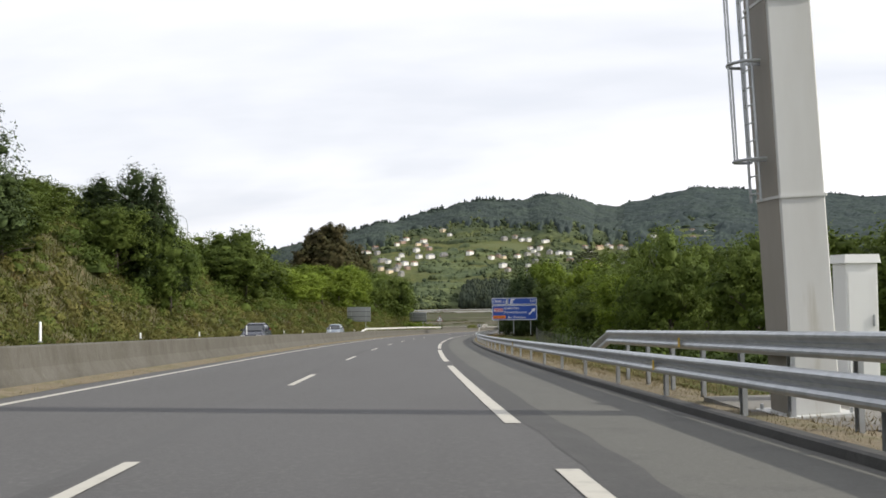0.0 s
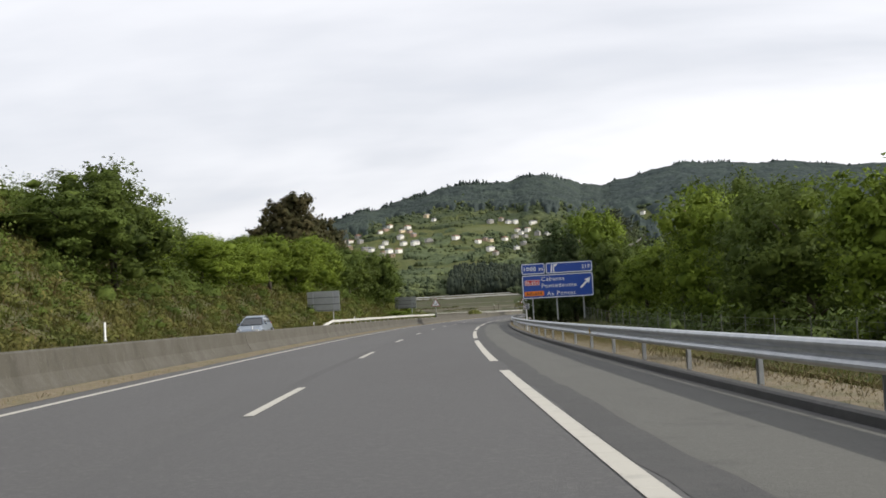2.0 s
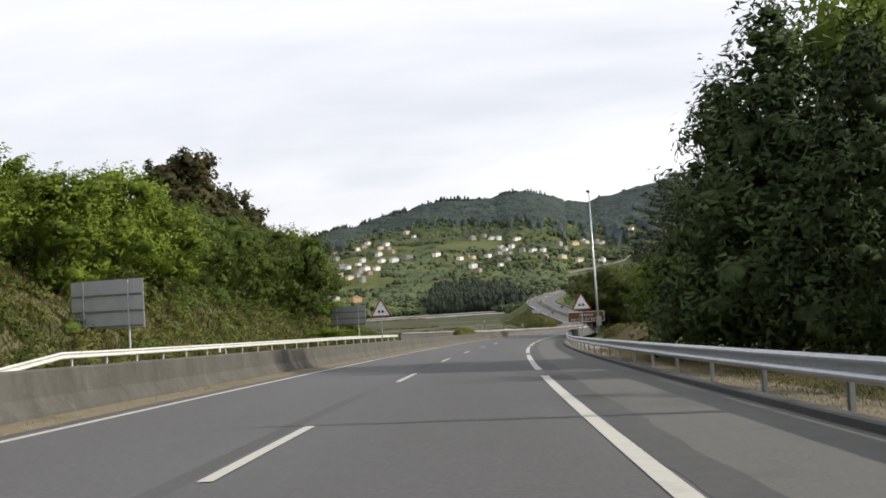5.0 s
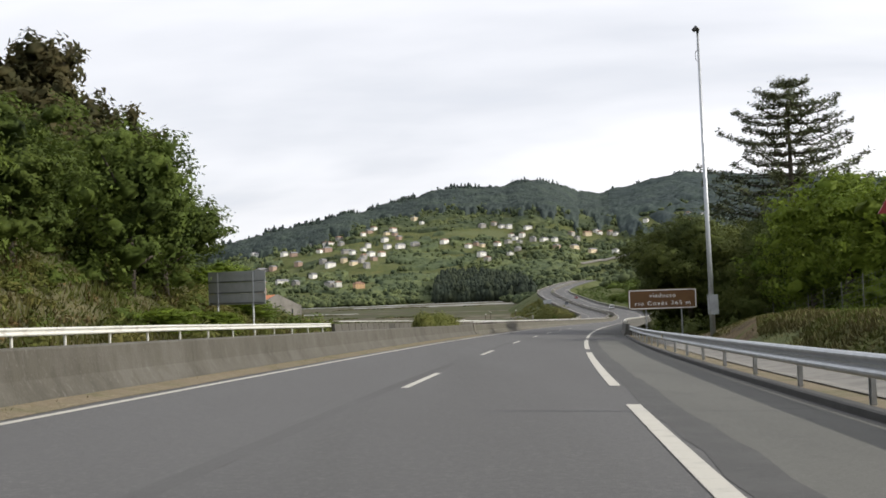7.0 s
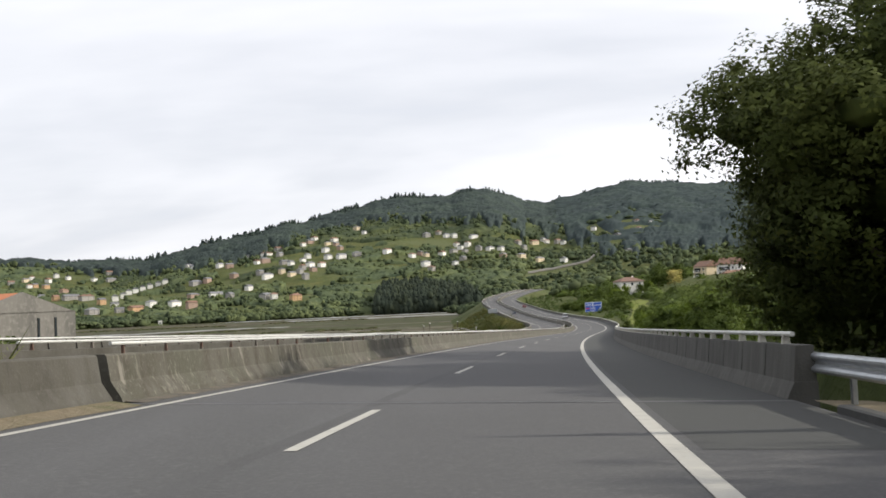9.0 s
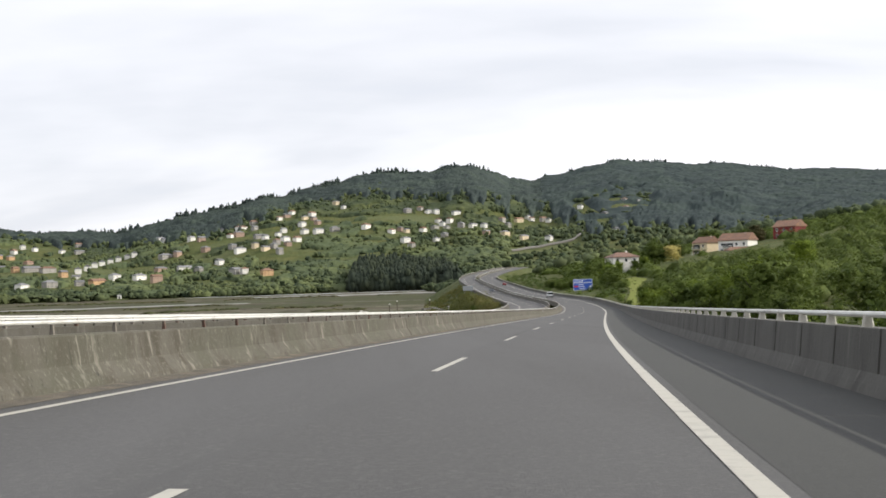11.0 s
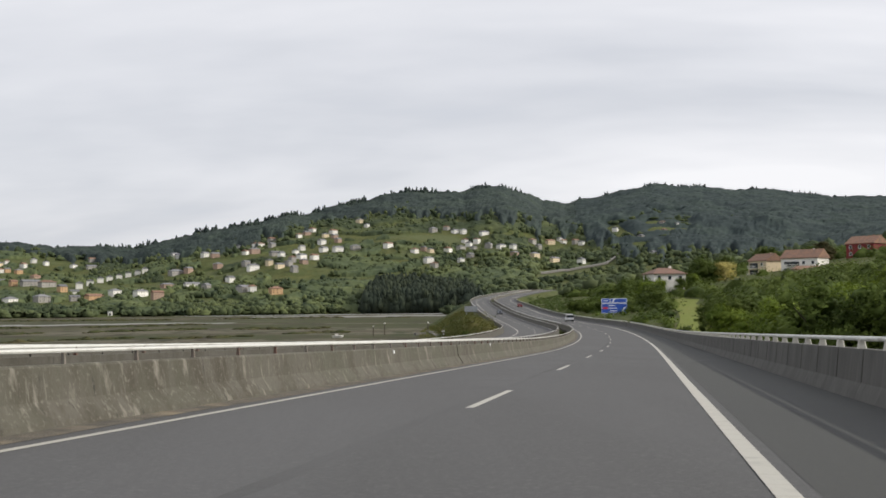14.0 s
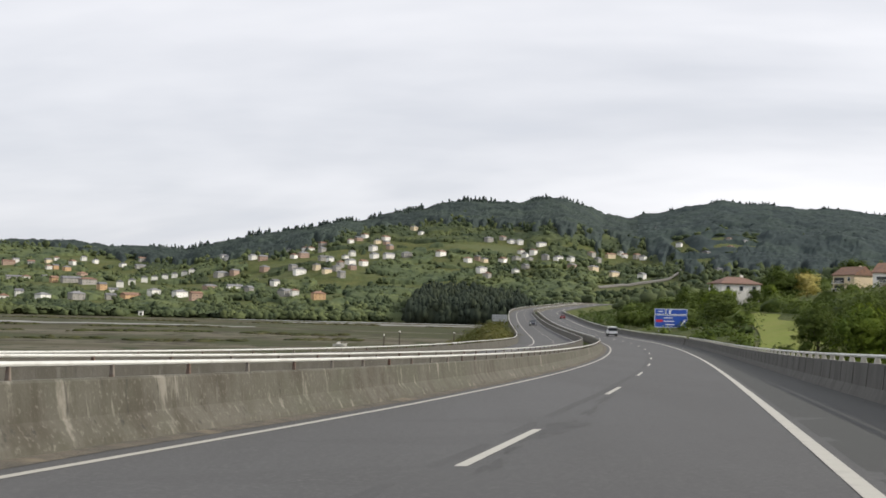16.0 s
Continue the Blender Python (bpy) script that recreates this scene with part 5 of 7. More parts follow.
# at the head of the bridge
for kind, s, l, top, reach, v in [("broad", 284, 27.5, 12.6, 4.6, 2), ("near", 284.5, 11.2, 9.4, 5.0, 0), ("near", 287.5, 15.6, 8.8, 4.6, 1), ("broad", 283, 20, 8.8, 4.6, 0), ("near", 278, 16.8, 8.6, 4.0, 1), ("near", 291, 12.0, 9.6, 4.6, 1), ("broad", 299, 14, 9.2, 4.8, 0), ("broad", 292, 21, 9.4, 4.6, 0)]:
    plant_top(kind, s, l, top, reach, v)

# trees on the slope beside the bridge and beyond the inlet
def in_field(s, l):
    """Whether a point lies on or close to the mown field."""
    k = l - 0.18 * (s - 568)
    return (s > 556) & (s < 726) & (k > 8.5) & (k < 17.5)


rng = np.random.default_rng(5)
count = 0
for s0 in np.arange(322, 745, 12.5):
    for l0 in (13.5, 20, 28, 38, 50, 64, 80):
        s, l = s0 + rng.uniform(-5, 5), l0 + rng.uniform(-3, 4) * (1 + l0 / 60)
        if count > 205 or in_field(s, l) or rng.random() < 0.12:
            continue
        p = on_road(s, l)
        gz = float(ground_z(p[None, 0], p[None, 1])[0])
        h = min(rng.uniform(5.0, 11.0), on_road(s, 6)[2] - gz + rng.uniform(-2.2, 2.6) + 0.12 * l)
        if h < 2.0:
            continue
        plant(("far", "far", "bright", "far", "broad", "far", "far", "bright")[count % 8] if 4 < h else "far", p[0], p[1], h, min(1.5, max(0.95, rng.uniform(0.75, 1.3) * 7.5 / h)), count % 4, gz)
        count += 1
for i in range(20):
    plant_road("bush", rng.uniform(640, 720), rng.uniform(-33, -20), rng.uniform(1.4, 2.8), 1.3, i % 3)
for i in range(16):
    plant_road("bush", rng.uniform(715, 770), rng.uniform(15, 30), rng.uniform(2.0, 4.2), 1.2, i % 3)


def field(name, label, s0, s1, l0, l1, mat, drift=0.0, kind="field"):
    """A mown field lying just over the ground."""
    S, L = np.meshgrid(np.linspace(s0, s1, 26), np.linspace(l0, l1, 12))
    L = L + drift * (S - s0) + 1.2 * np.sin(S * 0.13) * (L - l0) / (l1 - l0)
    q = on_road(S.ravel(), L.ravel())
    q[:, 2] = ground_z(q[:, 0], q[:, 1]) + 0.12
    k = (np.arange(11)[:, None] * 26 + np.arange(25)).ravel()
    tagged(part(name, quick_mesh(name, q, np.stack([k, k + 1, k + 27, k + 26], 1), mat, True), None), label, kind, kind="structure")


MOWN = material("mown grass", (0.17, 0.20, 0.045), 0.95, gloss=0.1, layers=[((0.20, 0.20, 0.06), 0.3, 0.45, 0.65, ONE), ((0.12, 0.16, 0.035), 2, 0.5, 0.7, ONE)], bump=(6, 0.5, 0.05))
field("field", "small bright mown field among the trees", 568, 718, 9.6, 16, MOWN, 0.18)
field("lawn", "bright green meadow behind the guard rail", 20, 92, 8.8, 14.0, MOWN)


def plant_at(kind, x, y, top, reach, variant=0):
    gz = float(ground_z(np.array([x]), np.array([y]))[0])
    plant(kind, x, y, top - gz, reach / REACH[kind] / ((top - gz) / (2.2 if kind == "bush" else 10.0)), variant, gz)


# taller trees standing out of the wood on the slope
for i, (x, y, top, reach) in enumerate([
        (93, 556, -12.9, 2.6), (83, 518, -13.5, 2.7), (85, 521, -12.6, 3.4), (87, 522, -12.5, 2.9), (76, 484, -12.9, 3.8), (82, 498, -12.8, 2.9), (92, 525, -12.9, 2.5), (76, 474, -11.5, 4.4),
        (87, 504, -11.8, 3.2), (81, 480, -11.7, 4.0), (80, 472, -11.4, 4.3), (99, 521, -11.1, 2.7), (115, 556, -9.5, 2.8), (87, 483, -9.8, 3.1), (95, 500, -9.3, 3.7), (89, 483, -9.9, 4.3),
        (74, 445, -10.4, 4.1), (85, 471, -10.1, 4.5), (111, 524, -7.8, 3.7), (80, 454, -8.7, 5.5), (141, 583, -5.3, 2.9), (131, 557, -4.0, 3.4), (76, 441, -8.9, 5.5), (81, 449, -8.2, 4.6)]):
    plant_at(("broad", "bright", "broad", "far", "bright")[i % 5], x, y, top, reach, i % 3)
plant_at("golden", 172, 795, 0.8, 4.3, 0)
plant_at("broad", 164, 796, 1.6, 5.6, 1)
plant_at("broad", 217, 876, 10.8, 7.0, 2)
plant_at("olive", 239, 866, 11.7, 5.0, 0)
for kind, x, y, top, reach, v in [("broad", 129, 743, -5.2, 2.8, 0), ("bright", 133.5, 742, -6.0, 2.4, 1), ("broad", 141, 744, -6.1, 2.4, 2), ("bright", 145.5, 746, -4.8, 2.6, 0), ("broad", 125, 735, -7.0, 3.4, 1),
                                  ("broad", 118, 690, -8.6, 3.6, 2), ("bright", 122, 712, -7.8, 3.6, 0), ("broad", 114, 676, -9.6, 3.4, 1), ("broad", 119, 728, -6.6, 3.4, 0), ("broad", 112, 662, -11.0, 3.0, 2)]:
    plant_at(kind, x, y, top, reach, v)


# round trees in the gardens of the hillside houses
for kind, x, y, top, reach, v in [("broad", 190, 852, 5.5, 6.0, 1), ("broad", 180, 850, 6.0, 6.0, 0),
                                  ("broad", 232, 862, 10.0, 5.0, 1), ("broad", 130, 752, -9.0, 4.5, 0), ("broad", 140, 757, -8.4, 3.6, 1), ("broad", 149, 756, -8.6, 4.0, 2), ("dark", 128, 772, -5.0, 4.0, 0), ("broad", 153, 772, -6.6, 4.0, 1), ("broad", 121, 760, -9.0, 5.0, 2)]:
    plant_at(kind, x, y, top, reach, v)


# araucaria with flat whorls of branches
def araucaria(x, y, z, height):
    g = thing("araucaria_tree", pose(x, y, z), "tall dark araucaria with flat tiers of spreading branches", "tree")
    rng = np.random.default_rng(3)
    part("trunk", Shape().tube([(0, 0, -1), (0.1, 0, height * 0.5), (0, 0, height)], [0.45, 0.3, 0.05], 9), BARK, g, smooth=True)
    P, D = [], []
    for k in range(18):
        zz = height * (0.34 + 0.65 * k / 17) + rng.uniform(-0.2, 0.2)
        reach = 8.6 * (1 - (k / 17.8) ** 2.3) ** 0.75 * rng.uniform(0.85, 1.1) + 0.5
        for j in range(7):
            a = 2 * math.pi * (j + 0.5 * (k % 2)) / 7 + rng.normal(0, 0.2)
            r = reach * rng.uniform(0.6, 1.12)
            u = np.array([math.cos(a), math.sin(a), 0])
            tt = np.linspace(0.0, 1, 9)
            curve = np.stack([u[0] * r * tt, u[1] * r * tt, zz + 0.26 * r * (tt ** 2.4) - 0.12 * r * tt], 1)
            part("branch", Shape().tube([tuple(c) for c in curve[::2]], [0.10, 0.08, 0.06, 0.045, 0.03], 5), BARK, g)
            m = int(36 + 26 * r)
            t = 1.03 - 0.85 * rng.random(m) ** 1.4
            c = np.stack([np.interp(t, tt, curve[:, i]) for i in range(3)], 1)
            side = rng.normal(0, 0.30, m) * (0.4 + t)
            c[:, 0] -= u[1] * side
            c[:, 1] += u[0] * side
            c[:, 2] += rng.normal(0.12, 0.16, m)
            P.append(c)
            D.append(np.tile([0.1 * u[0], 0.1 * u[1], 1.0], (m, 1)))
    D = np.concatenate(D)
    v, f, m = leaves(rng, np.concatenate(P), D, D, 0.40, 0.34)
    part("foliage", quick_mesh("foliage", v, f, LEAF_ARAUCARIA, True, m), None, g)


p = on_road(306, 22.5)
araucaria(p[0], p[1], float(ground_z(p[None, 0], p[None, 1])[0]) - 0.2, 12.2 - float(ground_z(p[None, 0], p[None, 1])[0]) + 0.2)


# undergrowth, one heap each
def undergrowth(name, label, spots, height, mat, n_each, size, seed, category="undergrowth", slim=1.1, lift=0.0, heart=0.45):
    rng = np.random.default_rng(seed)
    x, y = spots[:, 0], spots[:, 1]
    z = ground_z(x, y) + lift
    r = height * rng.uniform(0.45, 1.45, len(x))
    i = np.repeat(np.arange(len(x)), n_each)
    d = rng.normal(0, 1, (len(i), 3))
    d[:, 2] = np.abs(d[:, 2])
    d /= np.linalg.norm(d, axis=1)[:, None]
    p = np.stack([x[i], y[i], z[i]], 1) + d * (r[i] * rng.uniform(0.35 if heart < 0.6 else 0.7, 1.05, len(i)))[:, None] * np.array([slim, slim, 1.0])
    soft = d + np.array([0, 0, 0.5])
    v, f, m = joined(leaves(rng, p, unit(soft), soft, size, 0.55), cores(rng, np.stack([x, y, z], 1), np.stack([r * heart * slim, r * heart * slim, r * heart], 1), 0))
    tagged(part(name, quick_mesh(name, v, f, mat, True, m), None), label, category, kind="stuff")


def road_spots(rng, n, s0, s1, l0, l1):
    s, l = rng.uniform(s0, s1, n), rng.uniform(l0, l1, n)
    field = in_field(s, l)
    return on_road(s[~field], l[~field])[:, :2]


rng = np.random.default_rng(11)
undergrowth("bank_scrub", "low gorse and bracken covering the bank", road_spots(rng, 2600, -20, 300, -40, -18.5), 0.8, LEAF_GORSE, 80, 0.24, 1)
undergrowth("bank_bushes", "dense green bushes on the bank", road_spots(rng, 560, -25, 300, -46, -29), 1.5, LEAF_MID, 220, 0.25, 2)
undergrowth("bank_shrubs", "rounded olive shrubs scattered over the bank", road_spots(rng, 420, -25, 300, -34, -20.5), 1.05, LEAF_MID, 150, 0.17, 18)
undergrowth("bank_broom", "yellow-green broom high on the bank", road_spots(rng, 60, 20, 110, -38, -30), 1.5, LEAF_YELLOW, 190, 0.24, 3)
undergrowth("bank_dry_bracken", "dry brown bracken at the foot of the bank", road_spots(rng, 220, -35, 300, -29, -18), 0.5, LEAF_DRY, 44, 0.20, 4)
undergrowth("bank_thicket", "shrubs filling the foot of the trees on the bank", road_spots(rng, 160, 84, 268, -35, -24.5), 2.0, LEAF_MID, 220, 0.27, 15)
undergrowth("shade_shrubs", "dark shrubs under the trees beside the bridge", road_spots(rng, 110, 275, 308, 10.5, 27), 1.7, LEAF_NEAR, 160, 0.22, 17)
undergrowth("yard_bushes", "bushes beside the warehouse", road_spots(rng, 24, 284, 318, -24, -19), 0.9, LEAF_MID, 150, 0.26, 5)
# Shade behind the verge is put into this hedge's darker leaf colour.
undergrowth("right_hedge", "thick green hedge beyond the verge", road_spots(rng, 330, 30, 200, 17, 34), 1.8, LEAF_SHADE, 150, 0.27, 7)
undergrowth("right_hedge_end", "thick green bushes behind the wire fence", road_spots(rng, 190, 215, 300, 17, 36), 1.8, LEAF_BRIGHT, 170, 0.27, 8)
undergrowth("inlet_scrub", "scrub and young trees below the bridge", road_spots(rng, 900, 318, 740, 11, 95), 1.5, LEAF_MID, 60, 0.45, 9)
undergrowth("inlet_thicket", "dark thicket on the slope below the bridge", road_spots(rng, 420, 318, 640, 12, 100), 2.2, LEAF_SHADE, 100, 0.5, 10)


rng = np.random.default_rng(77)
spots = np.stack([rng.uniform(96, 300, 1000), rng.uniform(470, 795, 1000)], 1)
rs, rl = to_road(spots[:, 0], spots[:, 1])
facing = np.degrees(np.arctan2(spots[:, 0] - 36, spots[:, 1] - 358))
keep = (rl > 24) & ~in_field(rs, rl) & ~((spots[:, 1] > 690) & (facing > 16.5) & (facing < 23.5)) & ~((spots[:, 1] > 740) & (facing > 23.4) & (facing < 26.5)) & ~((spots[:, 1] > 745) & (spots[:, 0] > 155) & (spots[:, 0] < 185))
undergrowth("slope_wood", "close green wood climbing the slope towards the houses", spots[keep], 3.9, LEAF_SLOPE, 150, 0.5, 12, "woodland", heart=0.66)
spots = np.stack([rng.uniform(100, 470, 700), rng.uniform(800, 1040, 700)], 1)
rs, rl = to_road(spots[:, 0], spots[:, 1])
clear = (rl > 34) & (np.hypot(spots[:, 0] - 207, spots[:, 1] - 822) > 27) & (np.hypot(spots[:, 0] - 249, spots[:, 1] - 842) > 18) & (np.hypot(spots[:, 0] - 300, spots[:, 1] - 818) > 16)
undergrowth("upper_slope_wood", "mixed green trees on the slope behind the houses", spots[clear], 4.2, LEAF_MID, 110, 0.6, 16, "woodland", heart=0.66)
undergrowth("abutment_scrub", "brownish scrub on the embankment of the far road", road_spots(rng, 480, 612, 860, -36, -17.8), 1.5, LEAF_GORSE, 80, 0.3, 13)
undergrowth("shore_mound_scrub", "rounded mass of brownish gorse beside the far road", road_spots(rng, 34, 660, 716, -25, -19.6), 3.9, LEAF_GORSE, 420, 0.36, 19, heart=0.6)
undergrowth("shore_mound_fringe", "lower brownish gorse beside the far road", road_spots(rng, 34, 622, 662, -22, -18.2), 2.2, LEAF_GORSE, 240, 0.32, 21, heart=0.6)
undergrowth("cutting_scrub", "dark scrub on the cutting beside the far road", road_spots(rng, 420, 705, 1150, 9.5, 34), 0.9, LEAF_SHADE, 60, 0.4, 14)


def tall_grass(name, label, n, s0, s1, l0, l1, height, mat, seed):
    """Thin upright stalks rooted on the ground."""
    rng = np.random.default_rng(seed)
    q = on_road(rng.uniform(s0, s1, n), rng.uniform(l0, l1, n))
    q[:, 2] = ground_z(q[:, 0], q[:, 1])
    h = height * rng.uniform(0.35, 1.35, n) * (0.75 + 0.35 * np.sin(q[:, 0] * 0.8) * np.sin(q[:, 1] * 0.5))
    a = rng.uniform(0, math.pi, n)
    side = np.stack([np.cos(a), np.sin(a), np.zeros(n)], 1) * (0.02 + 0.05 * height)
    tip = q + np.concatenate([rng.normal(0, 0.3, (n, 2)) * height, h[:, None]], 1)
    v = np.stack([q - side, q + side, tip], 1).reshape(-1, 3)
    up = np.repeat(unit(np.concatenate([rng.normal(0, 0.14, (n, 2)) + [-0.1, -0.25], np.ones((n, 1))], 1)), 3, 0)
    tagged(part(name, quick_mesh(name, v, np.arange(3 * n).reshape(n, 3), mat, True, up), None), label, "grass", kind="stuff")


def grass(name, label, n, s0, s1, l0, l1, height, mat, seed, dz=0.0):
    rng = np.random.default_rng(seed)
    q = on_road(rng.uniform(s0, s1, n), rng.uniform(l0, l1, n), dz)
    lean = rng.normal(0, 0.35, (n, 2)) * height
    h = height * rng.uniform(0.4, 1.3, n)
    a = rng.uniform(0, math.pi, n)
    w = 0.005 + 0.03 * height
    side = np.stack([np.cos(a), np.sin(a), np.zeros(n)], 1) * w
    tip = q + np.stack([lean[:, 0], lean[:, 1], h], 1)
    v = np.stack([q - side, q + side, tip], 1).reshape(-1, 3)
    up = np.repeat(unit(np.concatenate([rng.normal(0, 0.14, (n, 2)) + [-0.1, -0.25], np.ones((n, 1))], 1)), 3, 0)
    tagged(part(name, quick_mesh(name, v, np.arange(3 * n).reshape(n, 3), mat, True, up), None), label, "grass", kind="stuff")


STRAW = leafage("dry straw grass", (0.23, 0.185, 0.105), (0.18, 0.155, 0.075), (0.27, 0.22, 0.13), transl=0.2)
LAWN = leafage("half-dry verge grass", (0.17, 0.165, 0.055), (0.20, 0.175, 0.08), (0.12, 0.14, 0.038), transl=0.25)
GREEN_GRASS = leafage("fresh grass", (0.10, 0.15, 0.028), (0.14, 0.18, 0.04), (0.07, 0.11, 0.02), transl=0.3)
tall_grass("bank_stalks", "rough olive grass and bracken over the bank", 90000, -20, 300, -36, -17.6, 0.75, LEAF_GORSE, 25)
tall_grass("bank_dry_stalks", "dry stalks on the bank", 16000, -20, 300, -32, -17.6, 0.6, LEAF_DRY, 26)
grass("median_weeds", "tall yellow-green weeds growing behind the median barrier", 450, 258.5, 273, -6.2, -5.3, 0.75, LEAF_YELLOW, 20, 0.6)
undergrowth("median_bush", "bushy yellow-green weeds behind the median barrier", road_spots(rng, 75, 259, 272.5, -6.2, -5.6), 0.72, LEAF_YELLOW, 330, 0.10, 6, slim=0.7, lift=0.95)
tall_grass("right_bank_grass", "fresh green grass on top of the low bank", 42000, 200, 276, 10.3, 17.5, 0.16, GREEN_GRASS, 27)
tall_grass("right_bank_straw", "dry brown stalks on the low bank", 9000, 200, 276, 8.6, 11.2, 0.11, LEAF_DRY, 28)
grass("verge_straw", "dry straw grass under the guard rail", 80000, -10, 200, 6.3, 8.4, 0.055, STRAW, 21)
grass("verge_lawn", "short half-dry grass beside the verge", 34000, -10, 205, 7.4, 9.2, 0.07, LAWN, 29, -0.12)
grass("verge_grass", "green grass beyond the verge", 16000, 0, 205, 8.3, 13, 0.25, GREEN_GRASS, 22, -0.5)
grass("barrier_straw", "dry weeds along the barrier foot", 3500, -10, 272, -4.5, -4.1, 0.07, STRAW, 23, 0.03)
EARTH = material("crumbling brown earth", (0.135, 0.098, 0.058), 0.95, gloss=0.1, layers=[((0.085, 0.062, 0.038), 0.9, 0.45, 0.62, ONE), ((0.19, 0.15, 0.085), 2.6, 0.5, 0.66, ONE), ((0.10, 0.115, 0.035), 0.5, 0.55, 0.68, ONE)], bump=(5, 0.9, 0.12))
field("earth_cutting", "crumbling brown earth cut along the low bank", 204, 270, 8.5, 10.0, EARTH, kind="earth")
tall_grass("right_bank_tufts", "half-dry grass tufts on the face of the low bank", 20000, 204, 270, 9.3, 11.2, 0.20, LAWN, 31)

# ---------------------------------------------------------------- wire fence
WIRE = material("dull wire mesh", (0.13, 0.135, 0.12), 0.6, 0.3)


def wire_fence(s0, s1, l, h):
    g = thing("wire_fence", Matrix.Identity(4), "grey wire mesh fence on thin posts", "fence", "wire fences")
    st = np.arange(s0, s1 + 0.1, 4.0)
    base = on_road(st, l)
    base[:, 2] = ground_z(base[:, 0], base[:, 1])
    post = Shape().tube([(0, 0, -0.3), (0, 0, h + 0.1)], 0.022, 6).mesh("post")
    for b in base:
        part("post", post, WIRE, g, at=pose(*b))
    for k in range(7):
        part("wire", Shape().tube([(b[0], b[1], b[2] + 0.1 + h * k / 6.5) for b in base], 0.005, 4), WIRE, g)
    for a, b in zip(base[:-1], base[1:]):
        sh = Shape()
        for t in np.arange(0.07, 1, 0.14):
            c = a + (b - a) * t
            sh.add([(c[0] - 0.003, c[1], c[2] + 0.05), (c[0] + 0.003, c[1], c[2] + 0.05), (c[0] + 0.003, c[1], c[2] + h), (c[0] - 0.003, c[1], c[2] + h)], [(0, 1, 2, 3)])
        part("mesh_panel", sh, WIRE, g)


wire_fence(66, 186, 14.2, 1.7)
wire_fence(216, 276, 15.6, 1.7)

# ---------------------------------------------------------------- buildings
RENDER_WALL = material("white rendered wall", (0.80, 0.78, 0.74), 0.9, layers=[((0.68, 0.66, 0.61), 0.5, 0.45, 0.7, ONE)], rand=0.10)
CREAM_WALL = material("cream rendered wall", (0.66, 0.55, 0.38), 0.9, layers=[((0.55, 0.46, 0.33), 0.5, 0.45, 0.7, ONE)], rand=0.12)
ORANGE_WALL = material("orange rendered wall", (0.52, 0.35, 0.20), 0.9, layers=[((0.44, 0.25, 0.13), 0.5, 0.45, 0.7, ONE)], rand=0.1)
BRICK_WALL = material("faded brick red wall", (0.36, 0.26, 0.20), 0.9, layers=[((0.30, 0.21, 0.17), 0.5, 0.45, 0.7, ONE)], rand=0.1)
RED_WALL = material("dark red wall", (0.20, 0.030, 0.032), 0.9, layers=[((0.15, 0.027, 0.025), 0.5, 0.45, 0.7, ONE)])
GREY_WALL = material("grey block wall", (0.36, 0.345, 0.32), 0.95, layers=[((0.25, 0.24, 0.22), 0.6, 0.42, 0.66, (1, 1, 0.3))], rand=0.1, bump=(8, 0.3, 0.03))
ROOF_TILE = material("orange clay roof tiles", (0.25, 0.135, 0.085), 0.9, layers=[((0.155, 0.10, 0.078), 0.8, 0.4, 0.65, ONE), ((0.26, 0.165, 0.12), 4, 0.5, 0.7, ONE)], rand=0.2, bump=(6, 0.5, 0.06))
ROOF_BROWN = material("brown clay roof tiles", (0.20, 0.115, 0.085), 0.9, layers=[((0.15, 0.095, 0.075), 0.8, 0.4, 0.65, ONE)], bump=(6, 0.5, 0.06))
ROOF_GREY = material("grey slate roof", (0.20, 0.20, 0.21), 0.8, layers=[((0.14, 0.14, 0.15), 1.0, 0.4, 0.65, ONE)], rand=0.2)
PANE = material("dark window glass", (0.03, 0.035, 0.04), 0.15)


